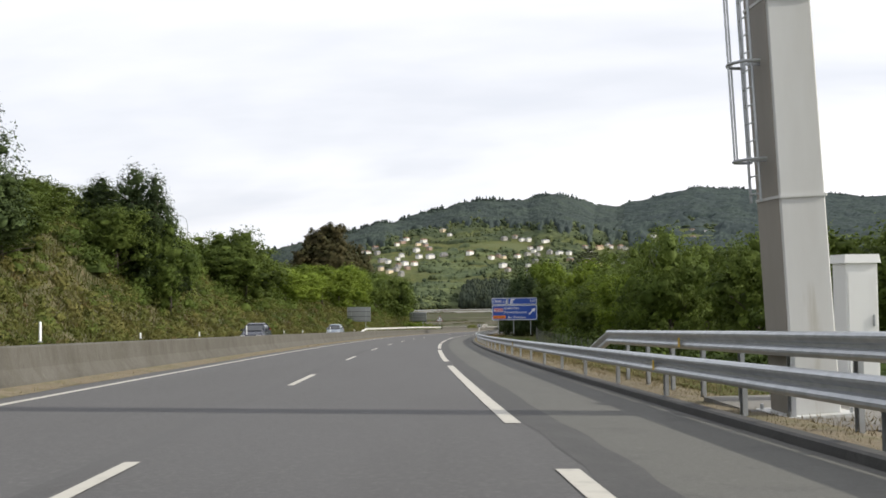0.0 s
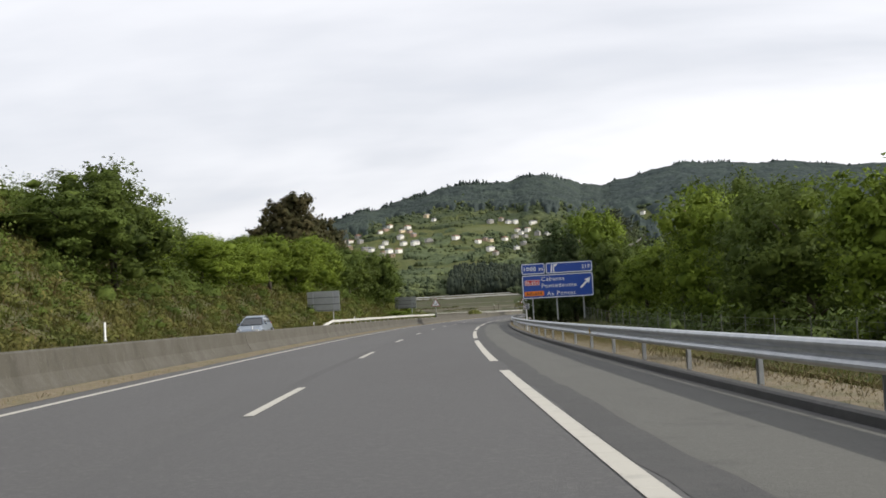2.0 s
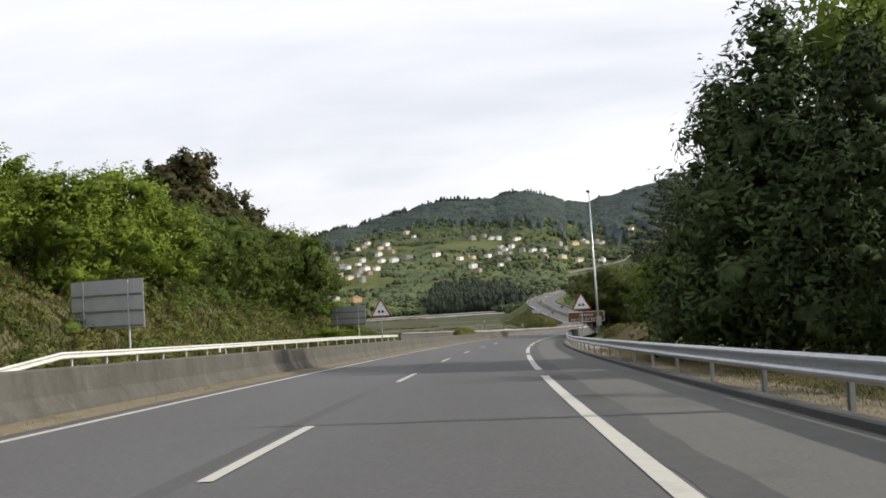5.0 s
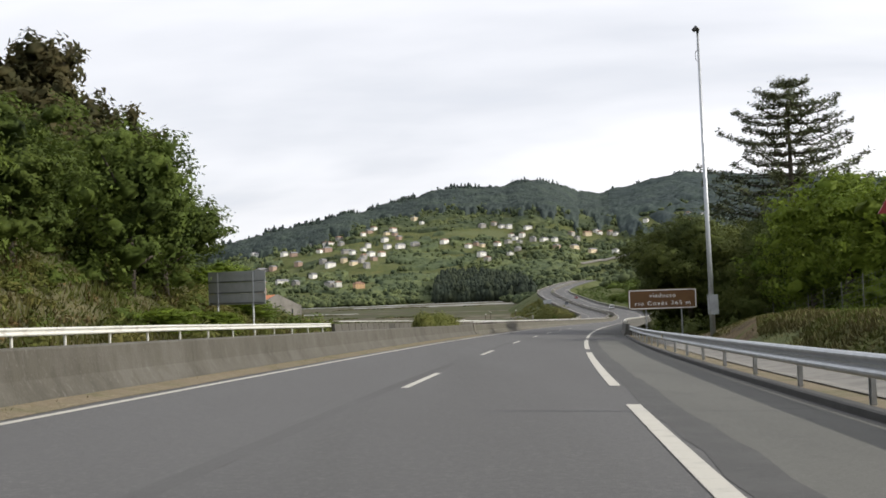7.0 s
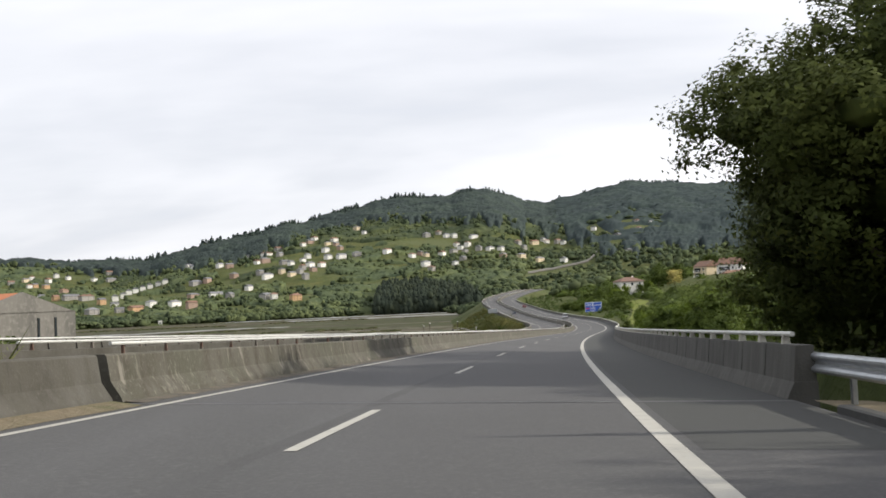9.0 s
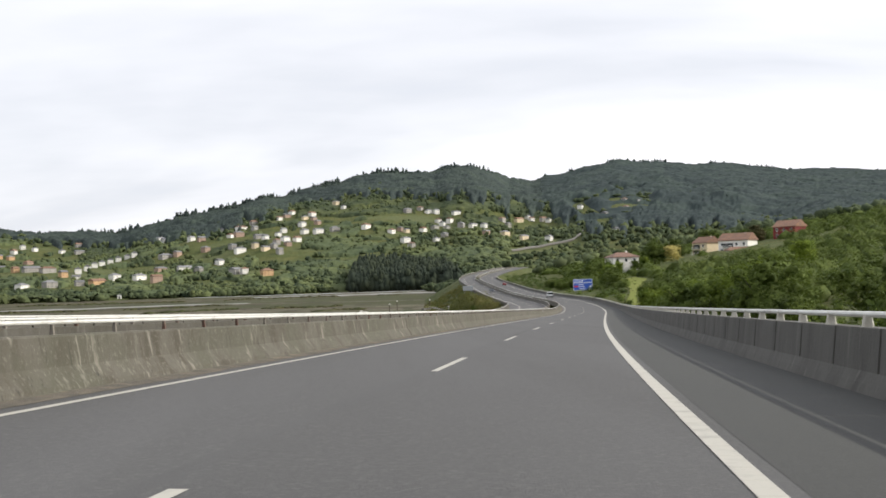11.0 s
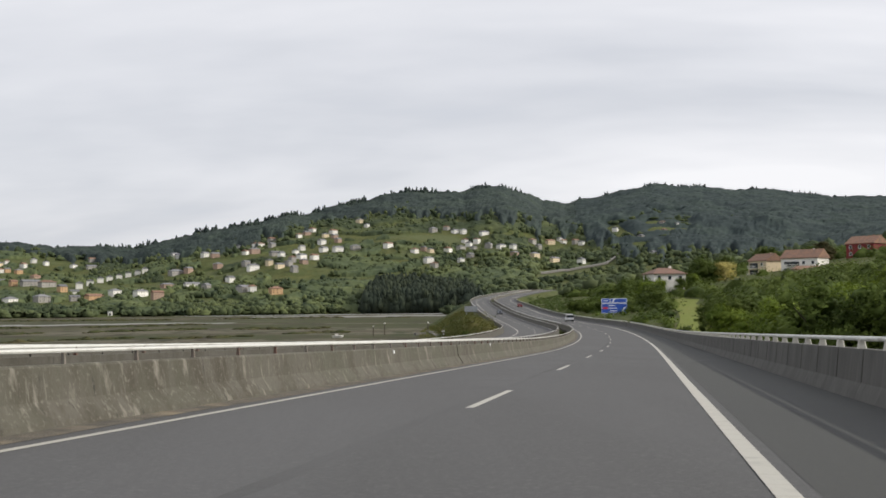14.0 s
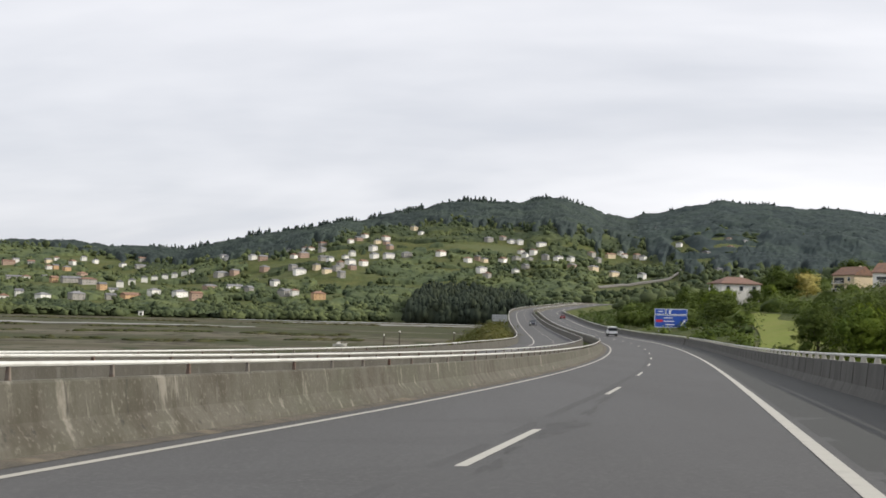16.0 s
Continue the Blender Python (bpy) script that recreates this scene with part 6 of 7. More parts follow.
def house(x, y, w, d, h, yaw, wall, roof, label, hip=False, rows=1, z=None, detail=False, group="village houses", pitch=0.42, deep=3):
    z = float(ground_z(np.array([x]), np.array([y]))[0]) if z is None else z
    g = thing("house", pose(x, y, z, 0, 0, yaw), label, "house", group)
    part("wall", Shape().box((w, d, h + deep), (0, 0, (h - deep) / 2)), wall, g)
    o, rh = 0.5, d * pitch
    rx = w / 2 + o - (d / 2 if hip else 0)
    v = [(-w / 2 - o, -d / 2 - o, h), (w / 2 + o, -d / 2 - o, h), (w / 2 + o, d / 2 + o, h), (-w / 2 - o, d / 2 + o, h), (-rx, 0, h + rh), (rx, 0, h + rh)]
    v += [(p[0], p[1], p[2] - 0.25) for p in v[:4]]
    part("roof", Shape().add(v, [(0, 1, 5, 4), (2, 3, 4, 5), (1, 2, 5), (3, 0, 4), (6, 7, 1, 0), (7, 8, 2, 1), (8, 9, 3, 2), (9, 6, 0, 3), (9, 8, 7, 6)]), roof, g)
    if not hip:
        part("gable", Shape().add([(-w / 2, -d / 2, h - 0.1), (-w / 2, d / 2, h - 0.1), (-w / 2, 0, h + rh - 0.5), (w / 2, -d / 2, h - 0.1), (w / 2, d / 2, h - 0.1), (w / 2, 0, h + rh - 0.5)], [(0, 2, 1), (3, 4, 5)]), wall, g)
    n = max(2, int(w / 3.4))
    for r in range(rows):
        for i in range(n):
            cx, cz = -w / 2 + w * (i + 0.5) / n, 1.6 + 2.8 * r
            win = part("window", Shape().box((1.1, 0.10, 1.25) if detail else (0.7, 0.06, 0.8), (cx, -d / 2, cz)), PANE, g)
            if detail:
                part("frame", rim(1.25, 1.4, 0.02, 0.08, cx, cz, 0.05, -d / 2 - 0.08), SIGN_WHITE, win)
                part("sill", Shape().box((1.4, 0.2, 0.08), (cx, -d / 2 - 0.1, cz - 0.74)), RENDER_WALL, win)
    if detail or w > 11:
        part("chimney", Shape().box((0.7, 0.6, 1.6), (w * 0.22, d * 0.1, h + rh * 0.75 + 0.3)), wall, g)
    return g


# houses on the near right-hand slope
house(137.5, 752, 11.5, 8, 3.0, 12, RENDER_WALL, ROOF_BROWN, "white bungalow with a low hipped brown-red roof among trees", True, 1, -8.0, True, "hillside houses", 0.24, 6)
cream_house = house(203, 838, 10, 9.5, 6.0, -65, CREAM_WALL, ROOF_TILE, "cream two-storey house with a tiled roof and terrace", False, 2, -3.9, True, "hillside houses", 0.32)
white_house = house(212.3, 819.5, 15, 11, 6.4, -45, RENDER_WALL, ROOF_TILE, "white two-storey house with a broad tiled roof", False, 2, -3.9, True, "hillside houses", 0.32)
house(207.5, 804, 13, 5, 2.7, 0, RENDER_WALL, ROOF_TILE, "low white annexe with a tiled roof", True, 1, -5.2, True, "hillside houses", 0.3)
house(248, 842, 13, 9.5, 6.0, -58, RED_WALL, ROOF_TILE, "dark red two-storey house behind the trees", False, 2, 3.4, True, "hillside houses", 0.34)
house(300, 820, 13, 9, 6.0, 12, RENDER_WALL, ROOF_GREY, "white house with a grey roof on the slope", False, 2, 4.0, True, "hillside houses", 0.34)


def balcony(g, x, y, z, w):
    """A balcony with a slab and a rail, its deep shade added as a dark box, on the front of a house."""
    # A flat dark box is added for the shade inside the balcony.
    part("recess_shade", Shape().box((w, 0.16, 2.0), (x, y - 0.02, z + 1.1)), PANE, g)
    slab = part("balcony", Shape().box((w + 0.4, 1.4, 0.2), (x, y - 0.7, z)), RENDER_WALL, g)
    for i in range(int(w / 0.5) + 1):
        part("baluster", Shape().box((0.06, 0.06, 0.85), (x - w / 2 + 0.5 * i, y - 1.32, z + 0.5)), RENDER_WALL, slab)
    part("handrail", Shape().box((w + 0.3, 0.1, 0.1), (x, y - 1.32, z + 0.95)), RENDER_WALL, slab)


balcony(cream_house, -2.0, -4.75, 2.9, 4.6)
balcony(cream_house, -2.0, -4.75, 0.1, 4.6)
balcony(white_house, -2.5, -5.5, 2.8, 5.2)
tagged(part("terrace_wall", along([(60, 4.0), (60, 6.6), (60.6, 6.6), (60.6, 4.0)], 700, 860, 8), GREY_WALL), "grey stone terrace wall on the slope", "wall", kind="structure")

# warehouse by the estuary
ware = thing("warehouse", pose(-22.4, 348.5, -13.65, 0, 0, -24), "grey block warehouse with an orange tiled roof", "warehouse")
WARE_ROOF = material("bright clay roof tiles", (0.50, 0.185, 0.075), 0.9, layers=[((0.40, 0.15, 0.07), 0.8, 0.4, 0.65, ONE)], bump=(6, 0.4, 0.05))
WARE_WALL = material("weathered warehouse blocks", (0.17, 0.16, 0.145), 0.95, layers=[((0.11, 0.105, 0.095), 0.6, 0.42, 0.66, (1, 1, 0.3)), ((0.22, 0.21, 0.19), 3, 0.5, 0.7, ONE)], bump=(8, 0.3, 0.03))
part("wall", Shape().box((24, 12.2, 6.4), (0, 0, 2.2)), WARE_WALL, ware)
part("gable", Shape().add([(12, -6.1, 5.3), (12, 6.1, 5.3), (12, 0, 7.0), (11.7, -6.1, 5.3), (11.7, 6.1, 5.3), (11.7, 0, 7.0)], [(0, 1, 2), (5, 4, 3), (0, 2, 5, 3), (2, 1, 4, 5)]), WARE_WALL, ware)
part("roof", Shape().add([(-12.6, -8.4, 4.75), (11.6, -8.4, 4.75), (11.6, 0, 6.95), (-12.6, 0, 6.95), (-12.6, 6.8, 5.15), (11.6, 6.8, 5.15), (-12.6, -8.4, 4.5), (11.6, -8.4, 4.5)], [(0, 1, 2, 3), (3, 2, 5, 4), (6, 7, 1, 0)]), WARE_ROOF, ware)
part("pillar", Shape().box((0.9, 0.5, 5.6), (11.1, -7.9, 1.9)), CREAM_WALL, ware)
for y in (1.6, 3.6):
    part("joint", Shape().box((0.12, 0.22, 4.6), (12.02, y, 2.6)), PANE, ware)

# the village across the water: a few known houses, then loose clusters
WALLS = [RENDER_WALL] * 6 + [CREAM_WALL, CREAM_WALL, GREY_WALL, GREY_WALL]
rng = np.random.default_rng(8)
VILLAGE_LABEL = {RENDER_WALL.name: "white village house with a pitched roof on the hill", CREAM_WALL.name: "cream village house with a pitched roof on the hill", ORANGE_WALL.name: "orange village house on the hill", GREY_WALL.name: "plain grey village building on the hill", BRICK_WALL.name: "reddish village house with a pitched roof on the hill"}


VILLAGE = []


def by_bearing(az, d):
    return EYE[0] + d * math.sin(radians(az)), EYE[1] + d * math.cos(radians(az))


def village_house(az, d, w=None, wall=None, rows=None):
    x, y = by_bearing(az, d)
    wall = wall or WALLS[rng.integers(len(WALLS))]
    w = w or rng.uniform(7.5, 13)
    VILLAGE.append((x, y))
    house(x, y, w, rng.uniform(7, 9.5), rng.uniform(4.4, 6.6), rng.uniform(24, 62), wall, ROOF_TILE if rng.random() < 0.4 else ROOF_GREY, VILLAGE_LABEL[wall.name], rng.random() < 0.35, rows or 2, pitch=0.24)


WALL_OF = {"w": RENDER_WALL, "c": CREAM_WALL, "o": ORANGE_WALL, "g": GREY_WALL, "r": BRICK_WALL}
# bearing, distance, width and kind of wall, hamlet by hamlet
for az, d, w, kind in [(-22.17, 1736, 8, "w"), (-22.51, 1724, 18, "r"), (-21.46, 1724, 10, "g"), (-20.66, 1748, 9, "c"), (-20.62, 1681, 8, "w"), (-20.30, 1682, 8, "o"), (-20.27, 1780, 6, "w"), (-19.76, 1676, 10, "o"), (-19.50, 1743, 7, "w"), (-18.97, 1807, 8, "w"), (-18.39, 1783, 6, "w"), (-17.05, 1757, 8, "w"), (-16.18, 1736, 15, "g"), (-16.00, 1835, 17, "g")]:
    village_house(az, d, max(7.0, w), WALL_OF[kind])
for az, d, w, kind in [(-21.65, 1388, 9, "w"), (-22.20, 1413, 19, "g"), (-20.75, 1372, 7, "w"), (-20.35, 1260, 6, "o"), (-19.54, 1254, 20, "g"), (-18.72, 1243, 18, "g"), (-19.01, 1586, 12, "r"), (-20.83, 1007, 11, "w"), (-21.95, 1077, 7, "w"), (-19.23, 1042, 13, "g"), (-22.67, 980, 5, "w"), (-17.46, 1155, 9, "w"), (-18.02, 1203, 8, "o"), (-17.58, 1061, 9, "g"), (-16.61, 1059, 16, "o")]:
    village_house(az, d, max(7.0, w), WALL_OF[kind])
for az, d, w, kind in [(-17.14, 1236, 8, "w"), (-16.56, 1272, 8, "w"), (-15.95, 1381, 9, "w"), (-15.45, 1431, 9, "w"), (-14.92, 1487, 9, "w"), (-14.44, 1516, 10, "w"), (-13.95, 1529, 9, "w"), (-13.58, 1521, 7, "w")]:
    x, y = by_bearing(az, d)
    VILLAGE.extend([(x, y), (x + 8, y - 50), (x - 4, y - 50)])
    house(x, y, 11, 7.6, 5.8, -72, RENDER_WALL, ROOF_GREY, "white gabled house in a terrace on the hill", False, 2, pitch=0.3, group="terraced houses")
for az, d, w, kind in [(-15.44, 1131, 11, "w"), (-14.13, 1115, 14, "w"), (-13.32, 1061, 11, "r"), (-12.62, 1239, 16, "r"), (-12.04, 1407, 19, "g"), (-12.49, 1712, 13, "w"), (-11.96, 1657, 16, "w"), (-11.34, 1222, 17, "w"), (-9.26, 1265, 8, "w"), (-8.68, 1094, 15, "g"), (-8.20, 1086, 5, "w"), (-6.94, 1056, 12, "o"), (-10.61, 1184, 6, "g")]:
    village_house(az, d, max(7.0, w), WALL_OF[kind])
for az, d, w, kind in [(-7.98, 1326, 14, "w"), (-8.34, 1372, 9, "g"), (-9.82, 1399, 10, "r"), (-11.38, 1406, 10, "r"), (-11.79, 1645, 5, "w"), (-11.09, 1633, 8, "w"), (-10.47, 1496, 9, "w"), (-9.94, 1473, 11, "r"), (-8.56, 1642, 8, "w"), (-8.31, 1483, 5, "w"), (-7.54, 1596, 19, "w"), (-7.80, 1492, 14, "r"), (-7.09, 1339, 6, "c"), (-6.54, 1312, 10, "c"), (-6.04, 1318, 7, "g")]:
    village_house(az, d, max(7.0, w), WALL_OF[kind])
for az, d, w, kind in [(-6.81, 1634, 10, "g"), (-6.83, 1558, 8, "g"), (-6.39, 1414, 6, "w"), (-6.69, 1452, 15, "g"), (-5.58, 1476, 6, "w"), (-5.22, 1516, 8, "w"), (-5.83, 1340, 6, "g"), (-5.30, 1374, 12, "w"), (-4.60, 1379, 9, "w"), (-5.20, 1335, 8, "r"), (-5.76, 1287, 5, "g"), (-5.34, 1634, 8, "w"), (-4.89, 1668, 11, "r"), (-4.56, 1702, 8, "w")]:
    village_house(az, d, max(7.0, w), WALL_OF[kind])
for az, d, w, kind in [(-3.88, 1620, 9, "c"), (-3.44, 1659, 11, "w"), (-3.40, 1605, 8, "r"), (-4.11, 1555, 10, "w"), (-3.21, 1564, 8, "r"), (-4.04, 1493, 10, "w"), (-3.25, 1479, 14, "w"), (-2.29, 1494, 13, "g"), (-1.93, 1832, 13, "c"), (-1.56, 1748, 7, "w"), (-0.46, 1479, 14, "w")]:
    village_house(az, d, max(7.0, w), WALL_OF[kind])
for az, d, w, kind in [(1.00, 1437, 8, "w"), (1.52, 1464, 7, "r"), (1.88, 1457, 8, "c"), (1.75, 1363, 14, "w"), (2.06, 1314, 7, "g"), (2.10, 1655, 12, "g"), (2.85, 1675, 9, "g"), (3.31, 1652, 10, "w"), (3.77, 1650, 8, "w"), (4.92, 1621, 14, "w"), (3.84, 1578, 5, "w"), (4.06, 1550, 7, "w"), (4.51, 1561, 11, "w"), (4.30, 1506, 7, "g")]:
    village_house(az, d, max(7.0, w), WALL_OF[kind])
for az, d, w, kind in [(2.88, 1484, 9, "w"), (3.61, 1517, 13, "g"), (5.15, 1511, 6, "g"), (5.84, 1509, 14, "w"), (6.50, 1512, 6, "w"), (6.57, 1418, 13, "r"), (7.70, 1450, 15, "c"), (7.60, 1638, 10, "g"), (7.93, 1616, 9, "g"), (8.58, 1679, 14, "c"), (9.11, 1711, 5, "w"), (9.32, 1700, 8, "w"), (9.97, 1689, 9, "g"), (10.30, 1674, 7, "w"), (8.78, 1431, 15, "c"), (4.10, 1402, 7, "g"), (3.56, 1353, 6, "w")]:
    village_house(az, d, max(7.0, w), WALL_OF[kind])
for az, d, w, kind in [(12.15, 1746, 6, "w"), (13.54, 1655, 7, "g"), (13.67, 1819, 6, "w"), (15.47, 1760, 6, "w"), (14.68, 1763, 7, "g"), (14.77, 1710, 7, "g"), (14.19, 1409, 6, "w"), (10.26, 1410, 5, "w")]:
    village_house(az, d, max(7.0, w), WALL_OF[kind])


shed_x, shed_y = -188, 1312
VILLAGE.append((shed_x, shed_y))
g = thing("boat_shed", pose(shed_x, shed_y, float(ground_z(shed_x, shed_y)) - 0.3, 0, 0, 8), "small pale boat shed with a dark opening by the shore", "shed")
part("wall", Shape().box((3.4, 4.0, 3.6), (0, 0, 1.8), bevel=0.05), RENDER_WALL, g)
part("opening", Shape().box((1.5, 0.08, 2.0), (0.1, -2.02, 1.3)), PANE, g)
part("roof", Shape().box((3.9, 4.5, 0.25), (0, 0, 3.7), taper=0.9), ROOF_GREY, g)


# ---------------------------------------------------------------- woods on the hills
def clumps(name, label, x, y, h, w, mat, seed, category="woodland", heads=1):
    """Many small crowns in one mesh, each a lumpy head or a few heads on one another."""
    rng = np.random.default_rng(seed)
    free = ~near_house(x, y) & off_road(x, y)
    x, y, h, w = x[free], y[free], h[free], w[free]
    z = ground_z(x, y)
    g = (1 + 5 ** 0.5) / 2
    b = np.array([(-1, g, 0), (1, g, 0), (-1, -g, 0), (1, -g, 0), (0, -1, g), (0, 1, g), (0, -1, -g), (0, 1, -g), (g, 0, -1), (g, 0, 1), (-g, 0, -1), (-g, 0, 1)]) / math.hypot(1, g)
    tri = np.array([(0, 11, 5), (0, 5, 1), (0, 1, 7), (0, 7, 10), (0, 10, 11), (1, 5, 9), (5, 11, 4), (11, 10, 2), (10, 7, 6), (7, 1, 8), (3, 9, 4), (3, 4, 2), (3, 2, 6), (3, 6, 8), (3, 8, 9), (4, 9, 5), (2, 4, 11), (6, 2, 10), (8, 6, 7), (9, 8, 1)])
    n = len(x)
    parts_v, parts_f = [], []
    for k, (dx, dz, s) in enumerate([(0, 0.40, 1.0), (0.5, 0.62, 0.66), (0.3, 0.84, 0.46)][:heads]):
        a = rng.uniform(0, 2 * math.pi, n)
        c = np.stack([x + dx * w * np.cos(a), y + dx * w * np.sin(a), z + dz * h * rng.uniform(0.85, 1.1, n)], 1)
        rad = np.stack([w * s, w * s, h * 0.46 * s], 1) * rng.uniform(0.7, 1.3, (n, 3))
        v = b[None] * rng.uniform(0.5, 1.35, (n, 12, 1)) * rad[:, None]
        parts_f.append((tri[None] + (np.arange(n) * 12)[:, None, None]).reshape(-1, 3) + sum(len(q) for q in parts_v))
        parts_v.append((c[:, None] + v).reshape(-1, 3))
    tagged(part(name, quick_mesh(name, np.concatenate(parts_v), np.concatenate(parts_f), mat, True), None), label, category, kind="stuff")


# Distance haze is put into the bluish base of the right-hand forest.
FOREST_HAZE = material("dark hazy hill forest", (0.040, 0.054, 0.054), 0.9, gloss=0.08, layers=[((0.052, 0.070, 0.062), 0.012, 0.45, 0.6, ONE), ((0.029, 0.041, 0.040), 0.06, 0.5, 0.65, ONE)], island=0.12)
PINES = material("dark pine forest", (0.038, 0.050, 0.047), 0.9, gloss=0.08, layers=[((0.050, 0.066, 0.054), 0.012, 0.45, 0.6, ONE), ((0.026, 0.036, 0.034), 0.06, 0.5, 0.65, ONE)], island=0.14)
GROVE = material("dark conifer grove", (0.033, 0.043, 0.032), 0.9, gloss=0.08, layers=[((0.044, 0.054, 0.034), 0.06, 0.45, 0.6, ONE)], island=0.15)
HEDGE = material("hillside trees", (0.064, 0.082, 0.042), 0.9, gloss=0.08, layers=[((0.100, 0.118, 0.050), 0.011, 0.45, 0.6, ONE), ((0.036, 0.051, 0.030), 0.05, 0.5, 0.65, ONE)], island=0.22)


def hill_spots(rng, n, az0, az1, u0, u1):
    az, u = rng.uniform(az0, az1, n), rng.uniform(u0, u1, n)
    shore = np.interp(az, [-40, -20, -6, -1.8, 2, 6], [860, 870, 900, 975, 960, 900])
    d = shore + u * (np.interp(az, HILL_AZ, HILL_D) - shore)
    return EYE[0] + d * np.sin(np.radians(az)), EYE[1] + d * np.cos(np.radians(az)), u, az


def wood_edge(az, u):
    """How far up the hill the closed forest begins at a bearing."""
    return np.interp(az, [-40, -24, -15, -12, -9, -6, -3, 0, 3, 6, 9, 11, 13, 40], [0.66, 0.66, 0.70, 0.68, 0.58, 0.60, 0.71, 0.64, 0.58, 0.50, 0.45, 0.35, 0.22, 0.16]) + 0.03 * np.sin(az * 4.1 + u * 9) + 0.02 * np.sin(az * 9.3)


def clearing(az, u):
    """Below one inside the meadows high on the right-hand hill."""
    return ((az - 13.9) / 2.1) ** 2 + ((u - 0.40 - 0.02 * np.sin(az * 5)) / 0.12) ** 2


def cover(name, label, category, az0, az1, na, u0, u1, nu, seed, mat, full, height):
    """A closed roof of crowns over the hillside where full(bearing, rise, x, y) is positive, dipping under the ground at its edges."""
    rng = np.random.default_rng(seed)
    A, U = np.meshgrid(np.linspace(az0, az1, na), np.linspace(u0, u1, nu))
    A = A + rng.normal(0, 0.3, A.shape) * (az1 - az0) / na
    U = U + rng.normal(0, 0.3, U.shape) * (u1 - u0) / nu
    shore = np.interp(A, [-40, -20, -6, -1.8, 2, 6], [860, 870, 900, 975, 960, 900])
    d = shore + U * (np.interp(A, HILL_AZ, HILL_D) - shore)
    x, y = EYE[0] + d * np.sin(np.radians(A)), EYE[1] + d * np.cos(np.radians(A))
    k_ = np.clip(full(A, U, x, y), 0, 1)
    z = ground_z(x, y) + np.where(k_ > 0, height(x, y, rng) * k_, -3)
    v = np.stack([x, y, z], -1).reshape(-1, 3)
    k = (np.arange(nu - 1)[:, None] * na + np.arange(na - 1)).ravel()
    f = np.stack([k, k + 1, k + na + 1, k + na], 1)
    tagged(part(name, quick_mesh(name, v, f[k_.ravel()[f].max(1) > 0], mat, True), None), label, category, kind="stuff")


def near_house(x, y):
    """Whether a point lies on a house of the village or hides it from the road."""
    hit = np.zeros(np.shape(x), bool)
    for hx, hy in VILLAGE:
        hit |= (np.abs(x - hx) < 10) & (y - hy > -52) & (y - hy < 8)
    return hit


def off_road(x, y):
    """Whether a point keeps clear of the hillside road and of the motorway."""
    az_, d_ = np.degrees(np.arctan2(x - EYE[0], y - EYE[1])), np.hypot(x - EYE[0], y - EYE[1])
    behind = d_ - np.interp(az_, [8.0, 9.3, 10.6, 11.7, 12.15, 12.3], [1245, 1315, 1349, 1376, 1432, 1490])
    rs, rl = to_road(x, y)
    rs, rl = rs.reshape(np.shape(x)), rl.reshape(np.shape(x))
    return ~((az_ > 7.7) & (az_ < 12.6) & (behind > -75) & (behind < 16)) & ~((rl > -30) & (rl < 30) & (rs > 560) & (rs < 1295))


forest_full = lambda a, u, x, y: np.minimum((u - wood_edge(a, u)) / 0.02, np.maximum((clearing(a, u) - 0.75) / 0.8, 0) + 0.25 - 1.1 * ripple(x, y, 34, 15))
forest_height = lambda x, y, rng: 9 + 4.0 * ripple(x, y, 85, 3) + 3.4 * ripple(x, y, 30, 4) + 2.4 * ripple(x, y, 13, 6) + rng.normal(0, 0.9, x.shape).clip(-1.5, 2.0)
scrub_full = lambda a, u, x, y: np.where((ripple(x, y, 62, 7) + 0.7 * ripple(x, y, 26, 8) + 0.35 * (u - 0.3) > -0.12) & (u < wood_edge(a, u) + 0.03) & ~near_house(x, y) & off_road(x, y), 1.0, 0)
scrub_height = lambda x, y, rng: 3.4 + 1.8 * ripple(x, y, 34, 9) + 1.9 * ripple(x, y, 12, 10) + rng.normal(0, 0.6, x.shape).clip(-1.0, 1.6)

rng = np.random.default_rng(31)
cover("hill_forest", "dark dense forest on the upper hillside", "forest", -15, 10, 400, 0.34, 1.03, 230, 41, PINES, forest_full, forest_height)
cover("hill_forest", "dark dense forest on the upper hillside", "forest", 10, 38, 330, 0.08, 1.03, 290, 42, FOREST_HAZE, forest_full, forest_height)
cover("hill_forest", "dark dense forest on the far low hill", "forest", -40, -14, 240, 0.36, 1.03, 140, 43, PINES, forest_full, forest_height)
cover("hillside_scrub", "green copses and hedges between the houses", "woodland", -26, 13, 430, 0.0, 0.76, 320, 47, HEDGE, scrub_full, scrub_height)
x, y, u, az = hill_spots(rng, 3200, -26, 30, 0.12, 1.0)
k = (np.abs(u - wood_edge(az, u)) < 0.06) | (rng.random(3200) < 0.03) & (u > wood_edge(az, u))
clumps("forest_edge_trees", "trees standing out along the forest edge", x[k], y[k], rng.uniform(7, 15, k.sum()), rng.uniform(3.0, 6.5, k.sum()), HEDGE, 44, heads=2)
x, y, u, az = hill_spots(rng, 420, 11.6, 16.2, 0.30, 0.58)
k = (clearing(az, u) < 1.1) & (ripple(x, y, 50, 11) > 0.05)
clumps("clearing_trees", "small trees and hedges in the clearing", x[k], y[k], rng.uniform(5, 9, k.sum()), rng.uniform(4, 9, k.sum()), HEDGE, 46)
